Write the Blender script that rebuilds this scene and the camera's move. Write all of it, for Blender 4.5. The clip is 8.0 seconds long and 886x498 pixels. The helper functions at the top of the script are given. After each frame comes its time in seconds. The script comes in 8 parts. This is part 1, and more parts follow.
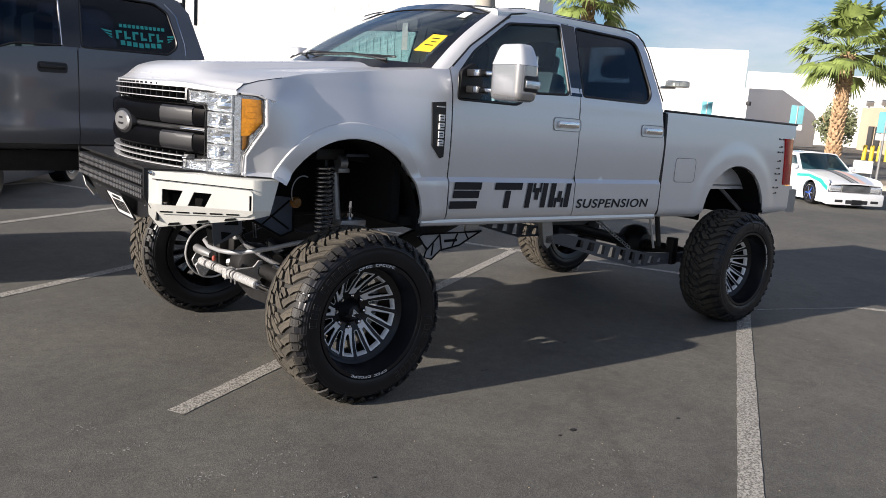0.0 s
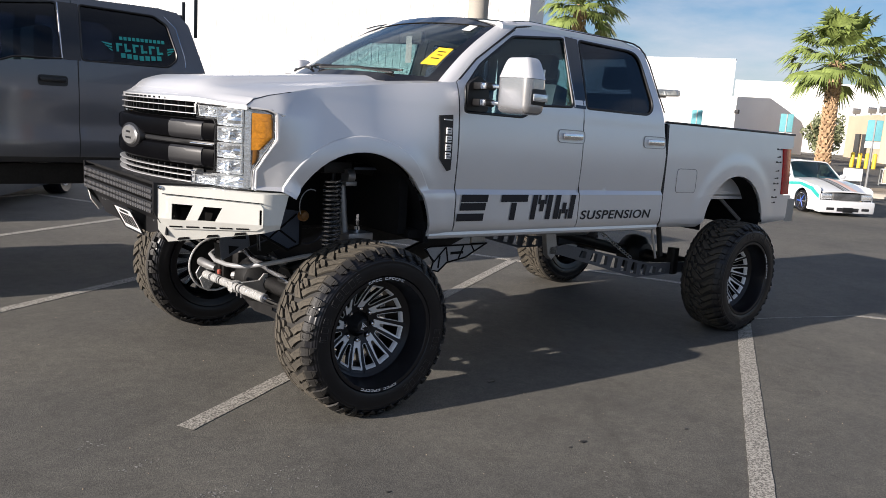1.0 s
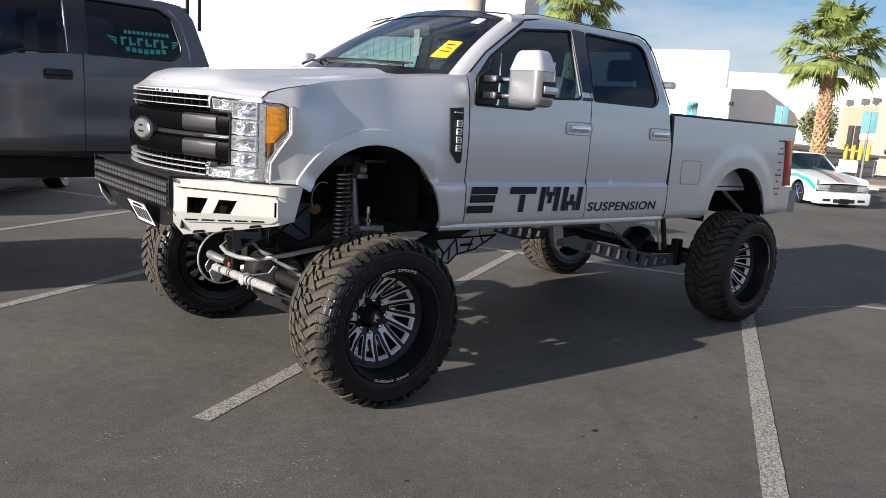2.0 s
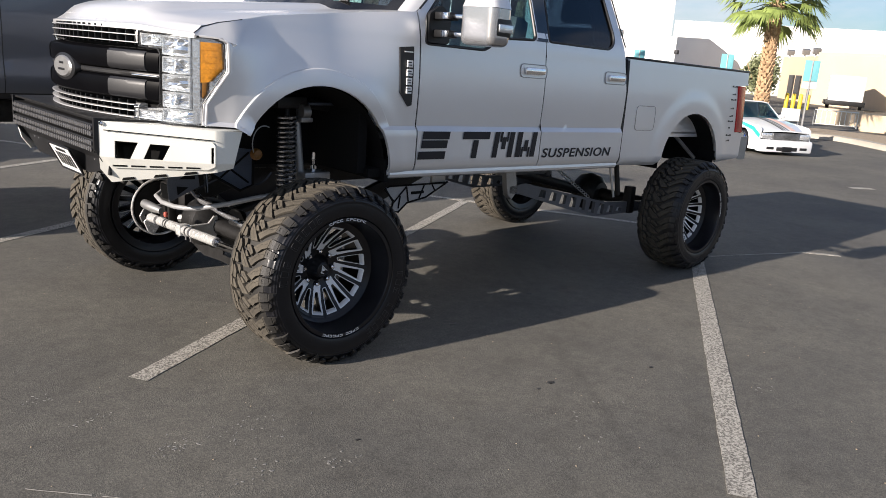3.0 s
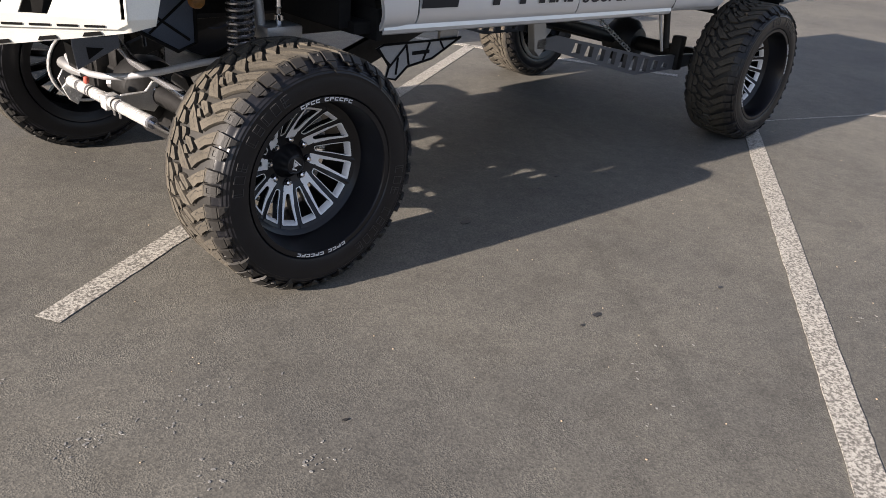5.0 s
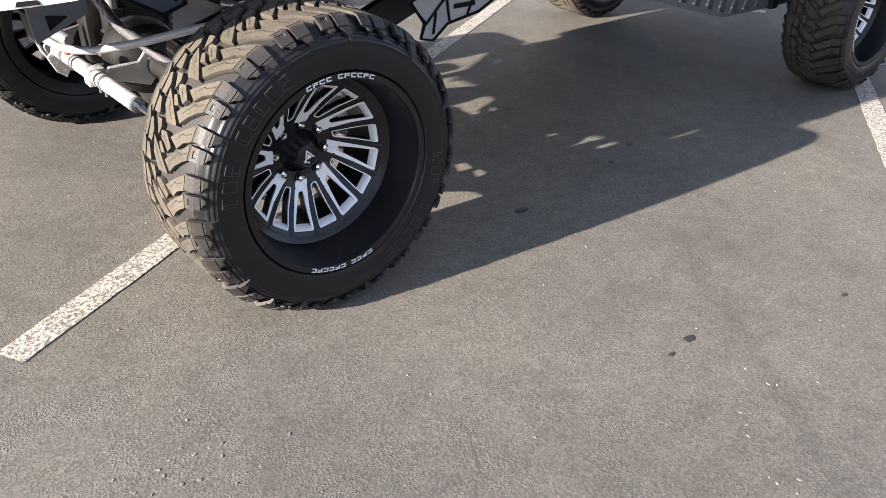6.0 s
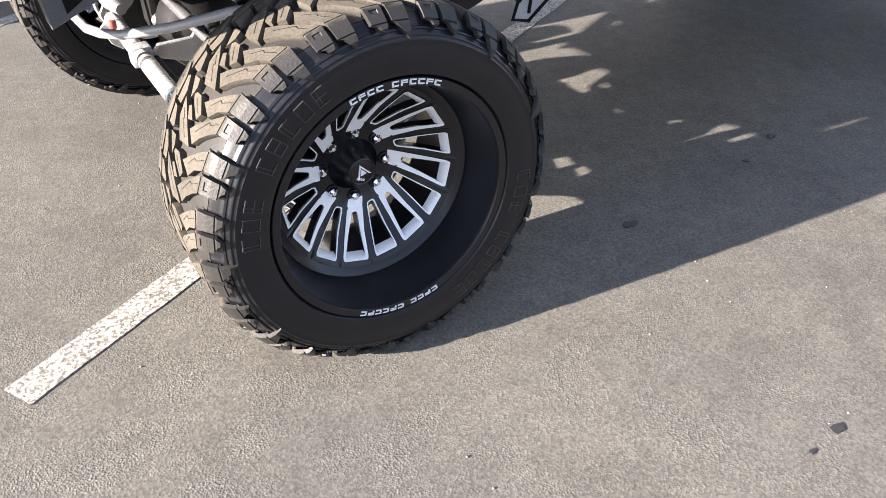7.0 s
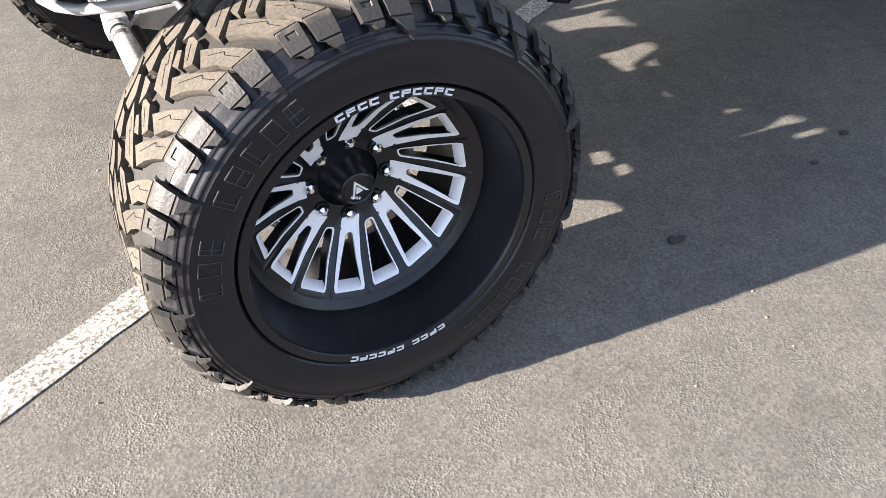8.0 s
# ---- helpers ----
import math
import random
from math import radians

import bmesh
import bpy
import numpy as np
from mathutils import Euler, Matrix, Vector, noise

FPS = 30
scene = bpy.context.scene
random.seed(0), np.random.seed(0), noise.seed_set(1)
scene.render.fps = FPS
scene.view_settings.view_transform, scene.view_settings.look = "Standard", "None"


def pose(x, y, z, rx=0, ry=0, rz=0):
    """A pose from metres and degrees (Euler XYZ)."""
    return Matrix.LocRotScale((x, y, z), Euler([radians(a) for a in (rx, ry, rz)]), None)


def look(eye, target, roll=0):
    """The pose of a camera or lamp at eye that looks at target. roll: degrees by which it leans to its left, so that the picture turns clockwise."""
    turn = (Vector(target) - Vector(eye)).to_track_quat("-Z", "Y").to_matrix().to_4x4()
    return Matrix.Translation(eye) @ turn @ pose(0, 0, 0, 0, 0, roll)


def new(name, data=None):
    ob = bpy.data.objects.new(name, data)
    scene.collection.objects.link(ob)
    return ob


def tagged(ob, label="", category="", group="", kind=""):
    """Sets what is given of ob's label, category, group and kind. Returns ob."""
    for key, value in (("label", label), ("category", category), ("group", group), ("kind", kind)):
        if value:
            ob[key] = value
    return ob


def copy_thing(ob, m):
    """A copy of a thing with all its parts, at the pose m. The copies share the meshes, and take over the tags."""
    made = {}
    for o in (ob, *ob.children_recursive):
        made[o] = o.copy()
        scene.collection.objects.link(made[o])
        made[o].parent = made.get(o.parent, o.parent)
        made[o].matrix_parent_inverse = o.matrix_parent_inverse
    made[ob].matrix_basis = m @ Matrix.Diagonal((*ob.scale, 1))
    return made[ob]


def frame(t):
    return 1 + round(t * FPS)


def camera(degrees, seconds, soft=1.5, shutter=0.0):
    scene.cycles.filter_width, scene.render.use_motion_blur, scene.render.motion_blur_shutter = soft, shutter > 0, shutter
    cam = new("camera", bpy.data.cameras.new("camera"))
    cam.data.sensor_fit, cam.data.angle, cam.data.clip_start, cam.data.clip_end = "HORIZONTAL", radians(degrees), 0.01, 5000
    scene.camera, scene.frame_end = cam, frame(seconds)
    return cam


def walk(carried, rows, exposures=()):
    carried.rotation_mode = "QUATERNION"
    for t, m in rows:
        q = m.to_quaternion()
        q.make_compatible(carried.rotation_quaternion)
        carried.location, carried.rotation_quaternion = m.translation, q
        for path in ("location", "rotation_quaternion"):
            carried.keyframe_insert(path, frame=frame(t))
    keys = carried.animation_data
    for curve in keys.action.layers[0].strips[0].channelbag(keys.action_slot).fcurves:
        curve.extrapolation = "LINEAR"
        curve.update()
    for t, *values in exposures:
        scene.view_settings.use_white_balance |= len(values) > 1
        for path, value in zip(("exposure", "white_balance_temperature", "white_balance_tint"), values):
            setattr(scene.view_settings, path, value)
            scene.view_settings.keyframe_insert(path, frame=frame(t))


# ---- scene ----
cam = camera(58.8, 8.0, soft=0.5)
PATH = [
    (0, (-2.424, -4.827, 1.775), (-1.19, -3.299, 1.399), 4.0),
    (0.5, (-2.448, -4.782, 1.77), (-1.203, -3.256, 1.42), 4.1),
    (1, (-2.513, -4.759, 1.793), (-1.257, -3.243, 1.44), 3.8),
    (2.5, (-2.635, -4.669, 1.772), (-1.35, -3.191, 1.369), 3.6),
    (3, (-2.502, -4.555, 1.739), (-1.147, -3.167, 1.253), 4.2),
    (3.5, (-2.263, -4.357, 1.75), (-0.92, -3.004, 1.144), 4.3),
    (4, (-2.119, -4.157, 1.693), (-0.884, -2.788, 0.919), 3.3),
    (4.5, (-1.986, -3.83, 1.732), (-0.727, -2.514, 0.906), 4.4),
    (4.7, (-1.909, -3.756, 1.709), (-0.601, -2.496, 0.874), 4.8),
    (5.8, (-1.338, -3.239, 1.612), (-0.171, -1.961, 0.609), 3.2),
    (6, (-1.251, -3.143, 1.591), (-0.109, -1.858, 0.569), 2.3),
    (6.5, (-1.055, -2.912, 1.567), (0.028, -1.639, 0.468), 3.1),
    (7, (-0.801, -2.737, 1.57), (0.062, -1.355, 0.411), -0.3),
    (7.5, (-0.648, -2.577, 1.531), (0.129, -1.195, 0.311), -1.0),
    (8, (-0.543, -2.399, 1.519), (0.215, -1.051, 0.251), 0.1),
]
EXPOSURE = [(0.0, 0.80, 6450, 13), (1.0, 0.74, 6450, 13), (2.5, 0.77, 6450, 13), (3.0, 0.94, 6570, 13), (3.5, 1.23, 6700, 13), (4.5, 1.25, 6800, 15), (6.0, 2.15, 6680, 15), (8.0, 2.63, 6550, 15)]
walk(cam, [(t, look(eye, target, roll)) for t, eye, target, roll in PATH], EXPOSURE)

# ---- light ----
SUN_UP, SUN_TURN = 19.0, 5.3      # the sun stands low beyond the trucks' noses
to_sun = Vector((-math.cos(radians(SUN_UP)) * math.cos(radians(SUN_TURN)),
                 math.cos(radians(SUN_UP)) * math.sin(radians(SUN_TURN)), math.sin(radians(SUN_UP))))
sun = new("sun", bpy.data.lights.new("sun", "SUN"))
sun.data.energy, sun.data.angle, sun.data.color = 5.0, radians(0.53), (1.0, 0.915, 0.81)
sun.matrix_world = look((0, 0, 30), Vector((0, 0, 30)) - to_sun)

world = bpy.data.worlds.new("sky")
scene.world = world
world.use_nodes = True
wn, wl = world.node_tree.nodes, world.node_tree.links
wn.clear()
w_out = wn.new("ShaderNodeOutputWorld")
w_bg = wn.new("ShaderNodeBackground")
w_sky = wn.new("ShaderNodeTexSky")
w_sky.sky_type, w_sky.sun_disc = "NISHITA", False
w_sky.sun_elevation, w_sky.sun_rotation = radians(SUN_UP), math.atan2(to_sun.x, to_sun.y)
w_sky.air_density, w_sky.dust_density, w_sky.ozone_density = 1.0, 0.45, 5.0
w_co = wn.new("ShaderNodeTexCoord")
w_map = wn.new("ShaderNodeMapping")
w_map.inputs["Scale"].default_value = (1.2, 2.0, 6.0)
w_map.inputs["Rotation"].default_value = (0.0, 0.25, 0.4)
w_noise = wn.new("ShaderNodeTexNoise")
w_noise.inputs["Scale"].default_value = 2.2
w_noise.inputs["Detail"].default_value = 7.0
w_noise.inputs["Roughness"].default_value = 0.55
w_ramp = wn.new("ShaderNodeValToRGB")
w_ramp.color_ramp.elements[0].position, w_ramp.color_ramp.elements[1].position = 0.42, 0.72
w_mul = wn.new("ShaderNodeMath")
w_mul.operation, w_mul.inputs[1].default_value = "MULTIPLY", 0.74
w_mix = wn.new("ShaderNodeMix")
w_mix.data_type = "RGBA"
w_mix.inputs[7].default_value = (7.5, 7.7, 8.2, 1)
wl.new(w_co.outputs["Generated"], w_map.inputs["Vector"])
wl.new(w_map.outputs["Vector"], w_noise.inputs["Vector"])
wl.new(w_noise.outputs[0], w_ramp.inputs["Fac"])
wl.new(w_ramp.outputs["Color"], w_mul.inputs[0])
wl.new(w_mul.outputs[0], w_mix.inputs[0])
wl.new(w_sky.outputs["Color"], w_mix.inputs[6])
wl.new(w_mix.outputs[2], w_bg.inputs["Color"])
w_bg.inputs["Strength"].default_value = 0.062
wl.new(w_bg.outputs["Background"], w_out.inputs["Surface"])

# ---- materials ----
def material(name, color, rough=0.5, metal=0.0, vary=0.12, scale=6.0, bump=0.0, bump_scale=80.0, coat=0.0,
             spec=0.5, color2=None, fine=None, stretch=None):
    """A painted, rubber, metal or mineral surface: base colour varied at two scales, with fine relief."""
    m = bpy.data.materials.new(name)
    m.use_nodes = True
    n, l = m.node_tree.nodes, m.node_tree.links
    b = n["Principled BSDF"]
    co = n.new("ShaderNodeTexCoord")
    src = co.outputs["Object"]
    if stretch:
        mp = n.new("ShaderNodeMapping")
        mp.inputs["Scale"].default_value = stretch
        l.new(src, mp.inputs["Vector"])
        src = mp.outputs["Vector"]
    big = n.new("ShaderNodeTexNoise")
    big.inputs["Scale"].default_value = scale
    big.inputs["Detail"].default_value = 5.0
    small = n.new("ShaderNodeTexNoise")
    small.inputs["Scale"].default_value = fine or bump_scale
    small.inputs["Detail"].default_value = 3.0
    l.new(src, big.inputs["Vector"])
    l.new(src, small.inputs["Vector"])
    add = n.new("ShaderNodeMath")
    add.operation = "ADD"
    half = n.new("ShaderNodeMath")
    half.operation, half.inputs[1].default_value = "MULTIPLY", 0.5
    l.new(big.outputs[0], add.inputs[0])
    l.new(small.outputs[0], add.inputs[1])
    l.new(add.outputs[0], half.inputs[0])
    ramp = n.new("ShaderNodeValToRGB")
    c1 = [max(0.0, c * (1 - vary)) for c in color]
    c2 = list(color2) if color2 else [min(1.0, c * (1 + vary)) for c in color]
    ramp.color_ramp.elements[0].position, ramp.color_ramp.elements[1].position = 0.36, 0.64
    ramp.color_ramp.elements[0].color, ramp.color_ramp.elements[1].color = (*c1, 1), (*c2, 1)
    l.new(half.outputs[0], ramp.inputs["Fac"])
    l.new(ramp.outputs["Color"], b.inputs["Base Color"])
    b.inputs["Metallic"].default_value = metal
    rr = n.new("ShaderNodeMapRange")
    rr.inputs["To Min"].default_value, rr.inputs["To Max"].default_value = max(0.02, rough * 0.8), min(1.0, rough * 1.2)
    l.new(big.outputs[0], rr.inputs["Value"])
    l.new(rr.outputs["Result"], b.inputs["Roughness"])
    b.inputs["Coat Weight"].default_value = coat
    b.inputs["Coat Roughness"].default_value = 0.06
    b.inputs["Specular IOR Level"].default_value = spec
    if bump:
        bp = n.new("ShaderNodeBump")
        bp.inputs["Strength"].default_value, bp.inputs["Distance"].default_value = bump, 0.004
        l.new(small.outputs[0], bp.inputs["Height"])
        l.new(bp.outputs["Normal"], b.inputs["Normal"])
    return m


def pane(name, tint, gloss=0.02):
    """Thin glass: lets tinted light through, and mirrors more towards grazing."""
    m = bpy.data.materials.new(name)
    m.use_nodes = True
    n, l = m.node_tree.nodes, m.node_tree.links
    n.remove(n["Principled BSDF"])
    tr, gl, mix, lw = (n.new("ShaderNode" + k) for k in ("BsdfTransparent", "BsdfGlossy", "MixShader", "LayerWeight"))
    tr.inputs["Color"].default_value = (*tint, 1)
    gl.inputs["Roughness"].default_value = gloss
    lw.inputs["Blend"].default_value = 0.5
    pw, ma = n.new("ShaderNodeMath"), n.new("ShaderNodeMath")
    pw.operation, pw.inputs[1].default_value = "POWER", 4.0
    ma.operation, ma.inputs[1].default_value, ma.inputs[2].default_value = "MULTIPLY_ADD", 0.9, 0.045
    l.new(lw.outputs["Facing"], pw.inputs[0])
    l.new(pw.outputs[0], ma.inputs[0])
    l.new(ma.outputs[0], mix.inputs[0])
    l.new(tr.outputs[0], mix.inputs[1])
    l.new(gl.outputs[0], mix.inputs[2])
    l.new(mix.outputs[0], n["Material Output"].inputs["Surface"])
    return m


def asphalt():
    """Worn car-park asphalt: pale grit in dark binder, broad stains, tyre sheen."""
    m = bpy.data.materials.new("asphalt")
    m.use_nodes = True
    n, l = m.node_tree.nodes, m.node_tree.links
    b = n["Principled BSDF"]
    co = n.new("ShaderNodeTexCoord")

    def tex(kind, scale, **kw):
        t = n.new("ShaderNodeTex" + kind)
        t.inputs["Scale"].default_value = scale
        for k, v in kw.items():
            t.inputs[k].default_value = v
        l.new(co.outputs["Object"], t.inputs["Vector"])
        return t

    def ramp(src, p0, p1, c0, c1):
        r = n.new("ShaderNodeValToRGB")
        r.color_ramp.elements[0].position, r.color_ramp.elements[1].position = p0, p1
        r.color_ramp.elements[0].color, r.color_ramp.elements[1].color = (*c0, 1), (*c1, 1)
        l.new(src, r.inputs["Fac"])
        return r.outputs["Color"]

    def mixed(kind, fac, a, c):
        x = n.new("ShaderNodeMix")
        x.data_type, x.blend_type = "RGBA", kind
        if hasattr(fac, "links"):
            l.new(fac, x.inputs[0])
        else:
            x.inputs[0].default_value = fac
        l.new(a, x.inputs[6])
        l.new(c, x.inputs[7])
        return x.outputs[2]

    grit = tex("Voronoi", 165.0)
    grain = tex("Noise", 95.0, Detail=4.0, Roughness=0.7)
    blot = tex("Noise", 0.55, Detail=6.0, Roughness=0.6)
    drip = tex("Noise", 2.6, Detail=5.0, Roughness=0.65)
    speck = tex("Voronoi", 21.0)
    mott = tex("Noise", 11.0, Detail=4.0, Roughness=0.6)
    base = ramp(grain.outputs[0], 0.3, 0.7, (0.094, 0.0915, 0.084), (0.144, 0.140, 0.128))
    stones = ramp(grit.outputs["Color"], 0.15, 0.95, (0.55, 0.55, 0.55), (1.55, 1.5, 1.42))
    c = mixed("MULTIPLY", 0.62, base, stones)
    c = mixed("MULTIPLY", 1.0, c, ramp(blot.outputs[0], 0.35, 0.68, (0.78, 0.78, 0.79), (1.15, 1.13, 1.08)))
    c = mixed("MULTIPLY", 1.0, c, ramp(drip.outputs[0], 0.34, 0.5, (0.87, 0.865, 0.86), (1.0, 1.0, 1.0)))
    c = mixed("MULTIPLY", 1.0, c, ramp(mott.outputs[0], 0.3, 0.7, (0.88, 0.88, 0.88), (1.12, 1.12, 1.11)))
    # a faint dark tyre trail that crosses the lane
    turn = n.new("ShaderNodeMapping")
    turn.inputs["Rotation"].default_value = (0, 0, 0.607)
    turn.inputs["Location"].default_value = (-2.045, 0, 0)
    l.new(co.outputs["Object"], turn.inputs["Vector"])
    sep = n.new("ShaderNodeSeparateXYZ")
    l.new(turn.outputs[0], sep.inputs[0])
    sway = n.new("ShaderNodeMath")
    sway.operation, sway.inputs[1].default_value = "MULTIPLY_ADD", 0.42
    l.new(drip.outputs[0], sway.inputs[0])
    l.new(sep.outputs[0], sway.inputs[2])
    band = n.new("ShaderNodeMapRange")
    band.interpolation_type = "SMOOTHSTEP"
    mag = n.new("ShaderNodeMath")
    mag.operation, mag.inputs[1].default_value = "SUBTRACT", 0.21
    l.new(sway.outputs[0], mag.inputs[0])
    ab = n.new("ShaderNodeMath")
    ab.operation = "ABSOLUTE"
    l.new(mag.outputs[0], ab.inputs[0])
    l.new(ab.outputs[0], band.inputs["Value"])
    for key, val in (("From Min", 0.01), ("From Max", 0.085), ("To Min", 1.0), ("To Max", 0.0)):
        band.inputs[key].default_value = val
    reach = n.new("ShaderNodeMapRange")
    reach.interpolation_type = "SMOOTHSTEP"
    for key, val in (("From Min", -0.25), ("From Max", -0.55), ("To Min", 0.0), ("To Max", 1.0)):
        reach.inputs[key].default_value = val
    l.new(sep.outputs[1], reach.inputs["Value"])
    ends = n.new("ShaderNodeMapRange")
    for key, val in (("From Min", -2.6), ("From Max", -2.0), ("To Min", 0.0), ("To Max", 1.0)):
        ends.inputs[key].default_value = val
    l.new(sep.outputs[1], ends.inputs["Value"])
    both, trail = n.new("ShaderNodeMath"), n.new("ShaderNodeMath")
    both.operation = trail.operation = "MULTIPLY"
    l.new(reach.outputs[0], both.inputs[0])
    l.new(ends.outputs[0], both.inputs[1])
    l.new(both.outputs[0], trail.inputs[0])
    l.new(band.outputs[0], trail.inputs[1])
    dim = n.new("ShaderNodeRGB")
    dim.outputs[0].default_value = (0.86, 0.86, 0.86, 1)
    c = mixed("MULTIPLY", trail.outputs[0], c, dim.outputs[0])
    dots = ramp(speck.outputs["Distance"], 0.035, 0.06, (1, 1, 1), (0, 0, 0))
    pale = n.new("ShaderNodeRGB")
    pale.outputs[0].default_value = (0.30, 0.27, 0.23, 1)
    thin = n.new("ShaderNodeMath")
    thin.operation = "MULTIPLY"
    few = ramp(tex("Noise", 7.0, Detail=2.0).outputs[0], 0.5, 0.6, (0, 0, 0), (1, 1, 1))
    l.new(dots, thin.inputs[0])
    l.new(few, thin.inputs[1])
    c = mixed("MIX", thin.outputs[0], c, pale.outputs[0])
    l.new(c, b.inputs["Base Color"])
    b.inputs["Roughness"].default_value = 0.82
    b.inputs["Specular IOR Level"].default_value = 0.35
    bp = n.new("ShaderNodeBump")
    bp.inputs["Distance"].default_value = 0.005
    l.new(ramp(tex("Noise", 5.5, Detail=4.0, Roughness=0.62).outputs[0], 0.40, 0.63, (0.09, 0.09, 0.09), (0.38, 0.38, 0.38)), bp.inputs["Strength"])
    hs = n.new("ShaderNodeMath")
    hs.operation = "ADD"
    l.new(grit.outputs["Distance"], hs.inputs[0])
    l.new(grain.outputs[0], hs.inputs[1])
    lumps = tex("Noise", 42.0, Detail=2.0, Roughness=0.5)
    hs2 = n.new("ShaderNodeMath")
    hs2.operation, hs2.inputs[1].default_value = "MULTIPLY_ADD", 1.6
    worn = n.new("ShaderNodeMath")
    worn.operation = "MULTIPLY"
    l.new(lumps.outputs[0], worn.inputs[0])
    l.new(ramp(tex("Noise", 0.9, Detail=3.0).outputs[0], 0.42, 0.62, (0.15, 0.15, 0.15), (1, 1, 1)), worn.inputs[1])
    l.new(worn.outputs[0], hs2.inputs[0])
    l.new(hs.outputs[0], hs2.inputs[2])
    l.new(hs2.outputs[0], bp.inputs["Height"])
    l.new(bp.outputs["Normal"], b.inputs["Normal"])
    return m


def worn_paint():
    """Stall paint worn through to the asphalt in specks."""
    m = material("worn_white_paint", (0.52, 0.50, 0.46), 0.75, vary=0.12, scale=3, bump=0.5, bump_scale=140)
    n, l = m.node_tree.nodes, m.node_tree.links
    b = n["Principled BSDF"]
    co = n.new("ShaderNodeTexCoord")
    t = n.new("ShaderNodeTexNoise")
    t.inputs["Scale"].default_value, t.inputs["Detail"].default_value, t.inputs["Roughness"].default_value = 75.0, 6.0, 0.72
    l.new(co.outputs["Object"], t.inputs["Vector"])
    r = n.new("ShaderNodeValToRGB")
    r.color_ramp.elements[0].position, r.color_ramp.elements[1].position = 0.43, 0.56
    r.color_ramp.elements[0].color, r.color_ramp.elements[1].color = (0.13, 0.122, 0.11, 1), (0.50, 0.48, 0.44, 1)
    l.new(t.outputs[0], r.inputs["Fac"])
    old = b.inputs["Base Color"].links[0].from_socket
    x = n.new("ShaderNodeMix")
    x.data_type, x.blend_type = "RGBA", "MULTIPLY"
    x.inputs[0].default_value = 0.5
    l.new(r.outputs["Color"], x.inputs[6])
    l.new(old, x.inputs[7])
    gain = n.new("ShaderNodeMix")
    gain.data_type, gain.blend_type, gain.inputs[0].default_value = "RGBA", "MULTIPLY", 1.0
    gain.inputs[7].default_value = (1.2, 1.2, 1.19, 1)
    l.new(x.outputs[2], gain.inputs[6])
    l.new(gain.outputs[2], b.inputs["Base Color"])
    return m


M_ASPHALT = asphalt()
M_LINE = worn_paint()
M_SILVER = material("silver_metallic_paint", (0.75, 0.75, 0.757), 0.32, metal=0.43, vary=0.03, scale=1.5, fine=900, coat=0.8)
M_SILVER.node_tree.nodes["Principled BSDF"].inputs["Coat Roughness"].default_value = 0.20
M_GREY = material("dark_grey_metallic_paint", (0.135, 0.142, 0.158), 0.34, metal=0.5, vary=0.05, scale=1.5, fine=700, coat=0.7)
M_RUBBER = material("black_rubber", (0.0085, 0.0087, 0.0110), 0.30, vary=0.25, scale=14, bump=0.05, bump_scale=160, spec=0.36)
M_SHELL = material("satin_chrome_shell", (0.46, 0.46, 0.47), 0.22, metal=0.75, vary=0.04, scale=6)
M_ZINC = material("pale_zinc_plate", (0.60, 0.59, 0.56), 0.42, metal=0.15, vary=0.12, scale=12, bump=0.05, bump_scale=150)
# paler rubber for raised marks: dusty edges, with their glint painted in
M_RIDGE = material("ridge_rubber", (0.040, 0.040, 0.042), 0.35, vary=0.35, scale=30, bump=0.1, bump_scale=200)


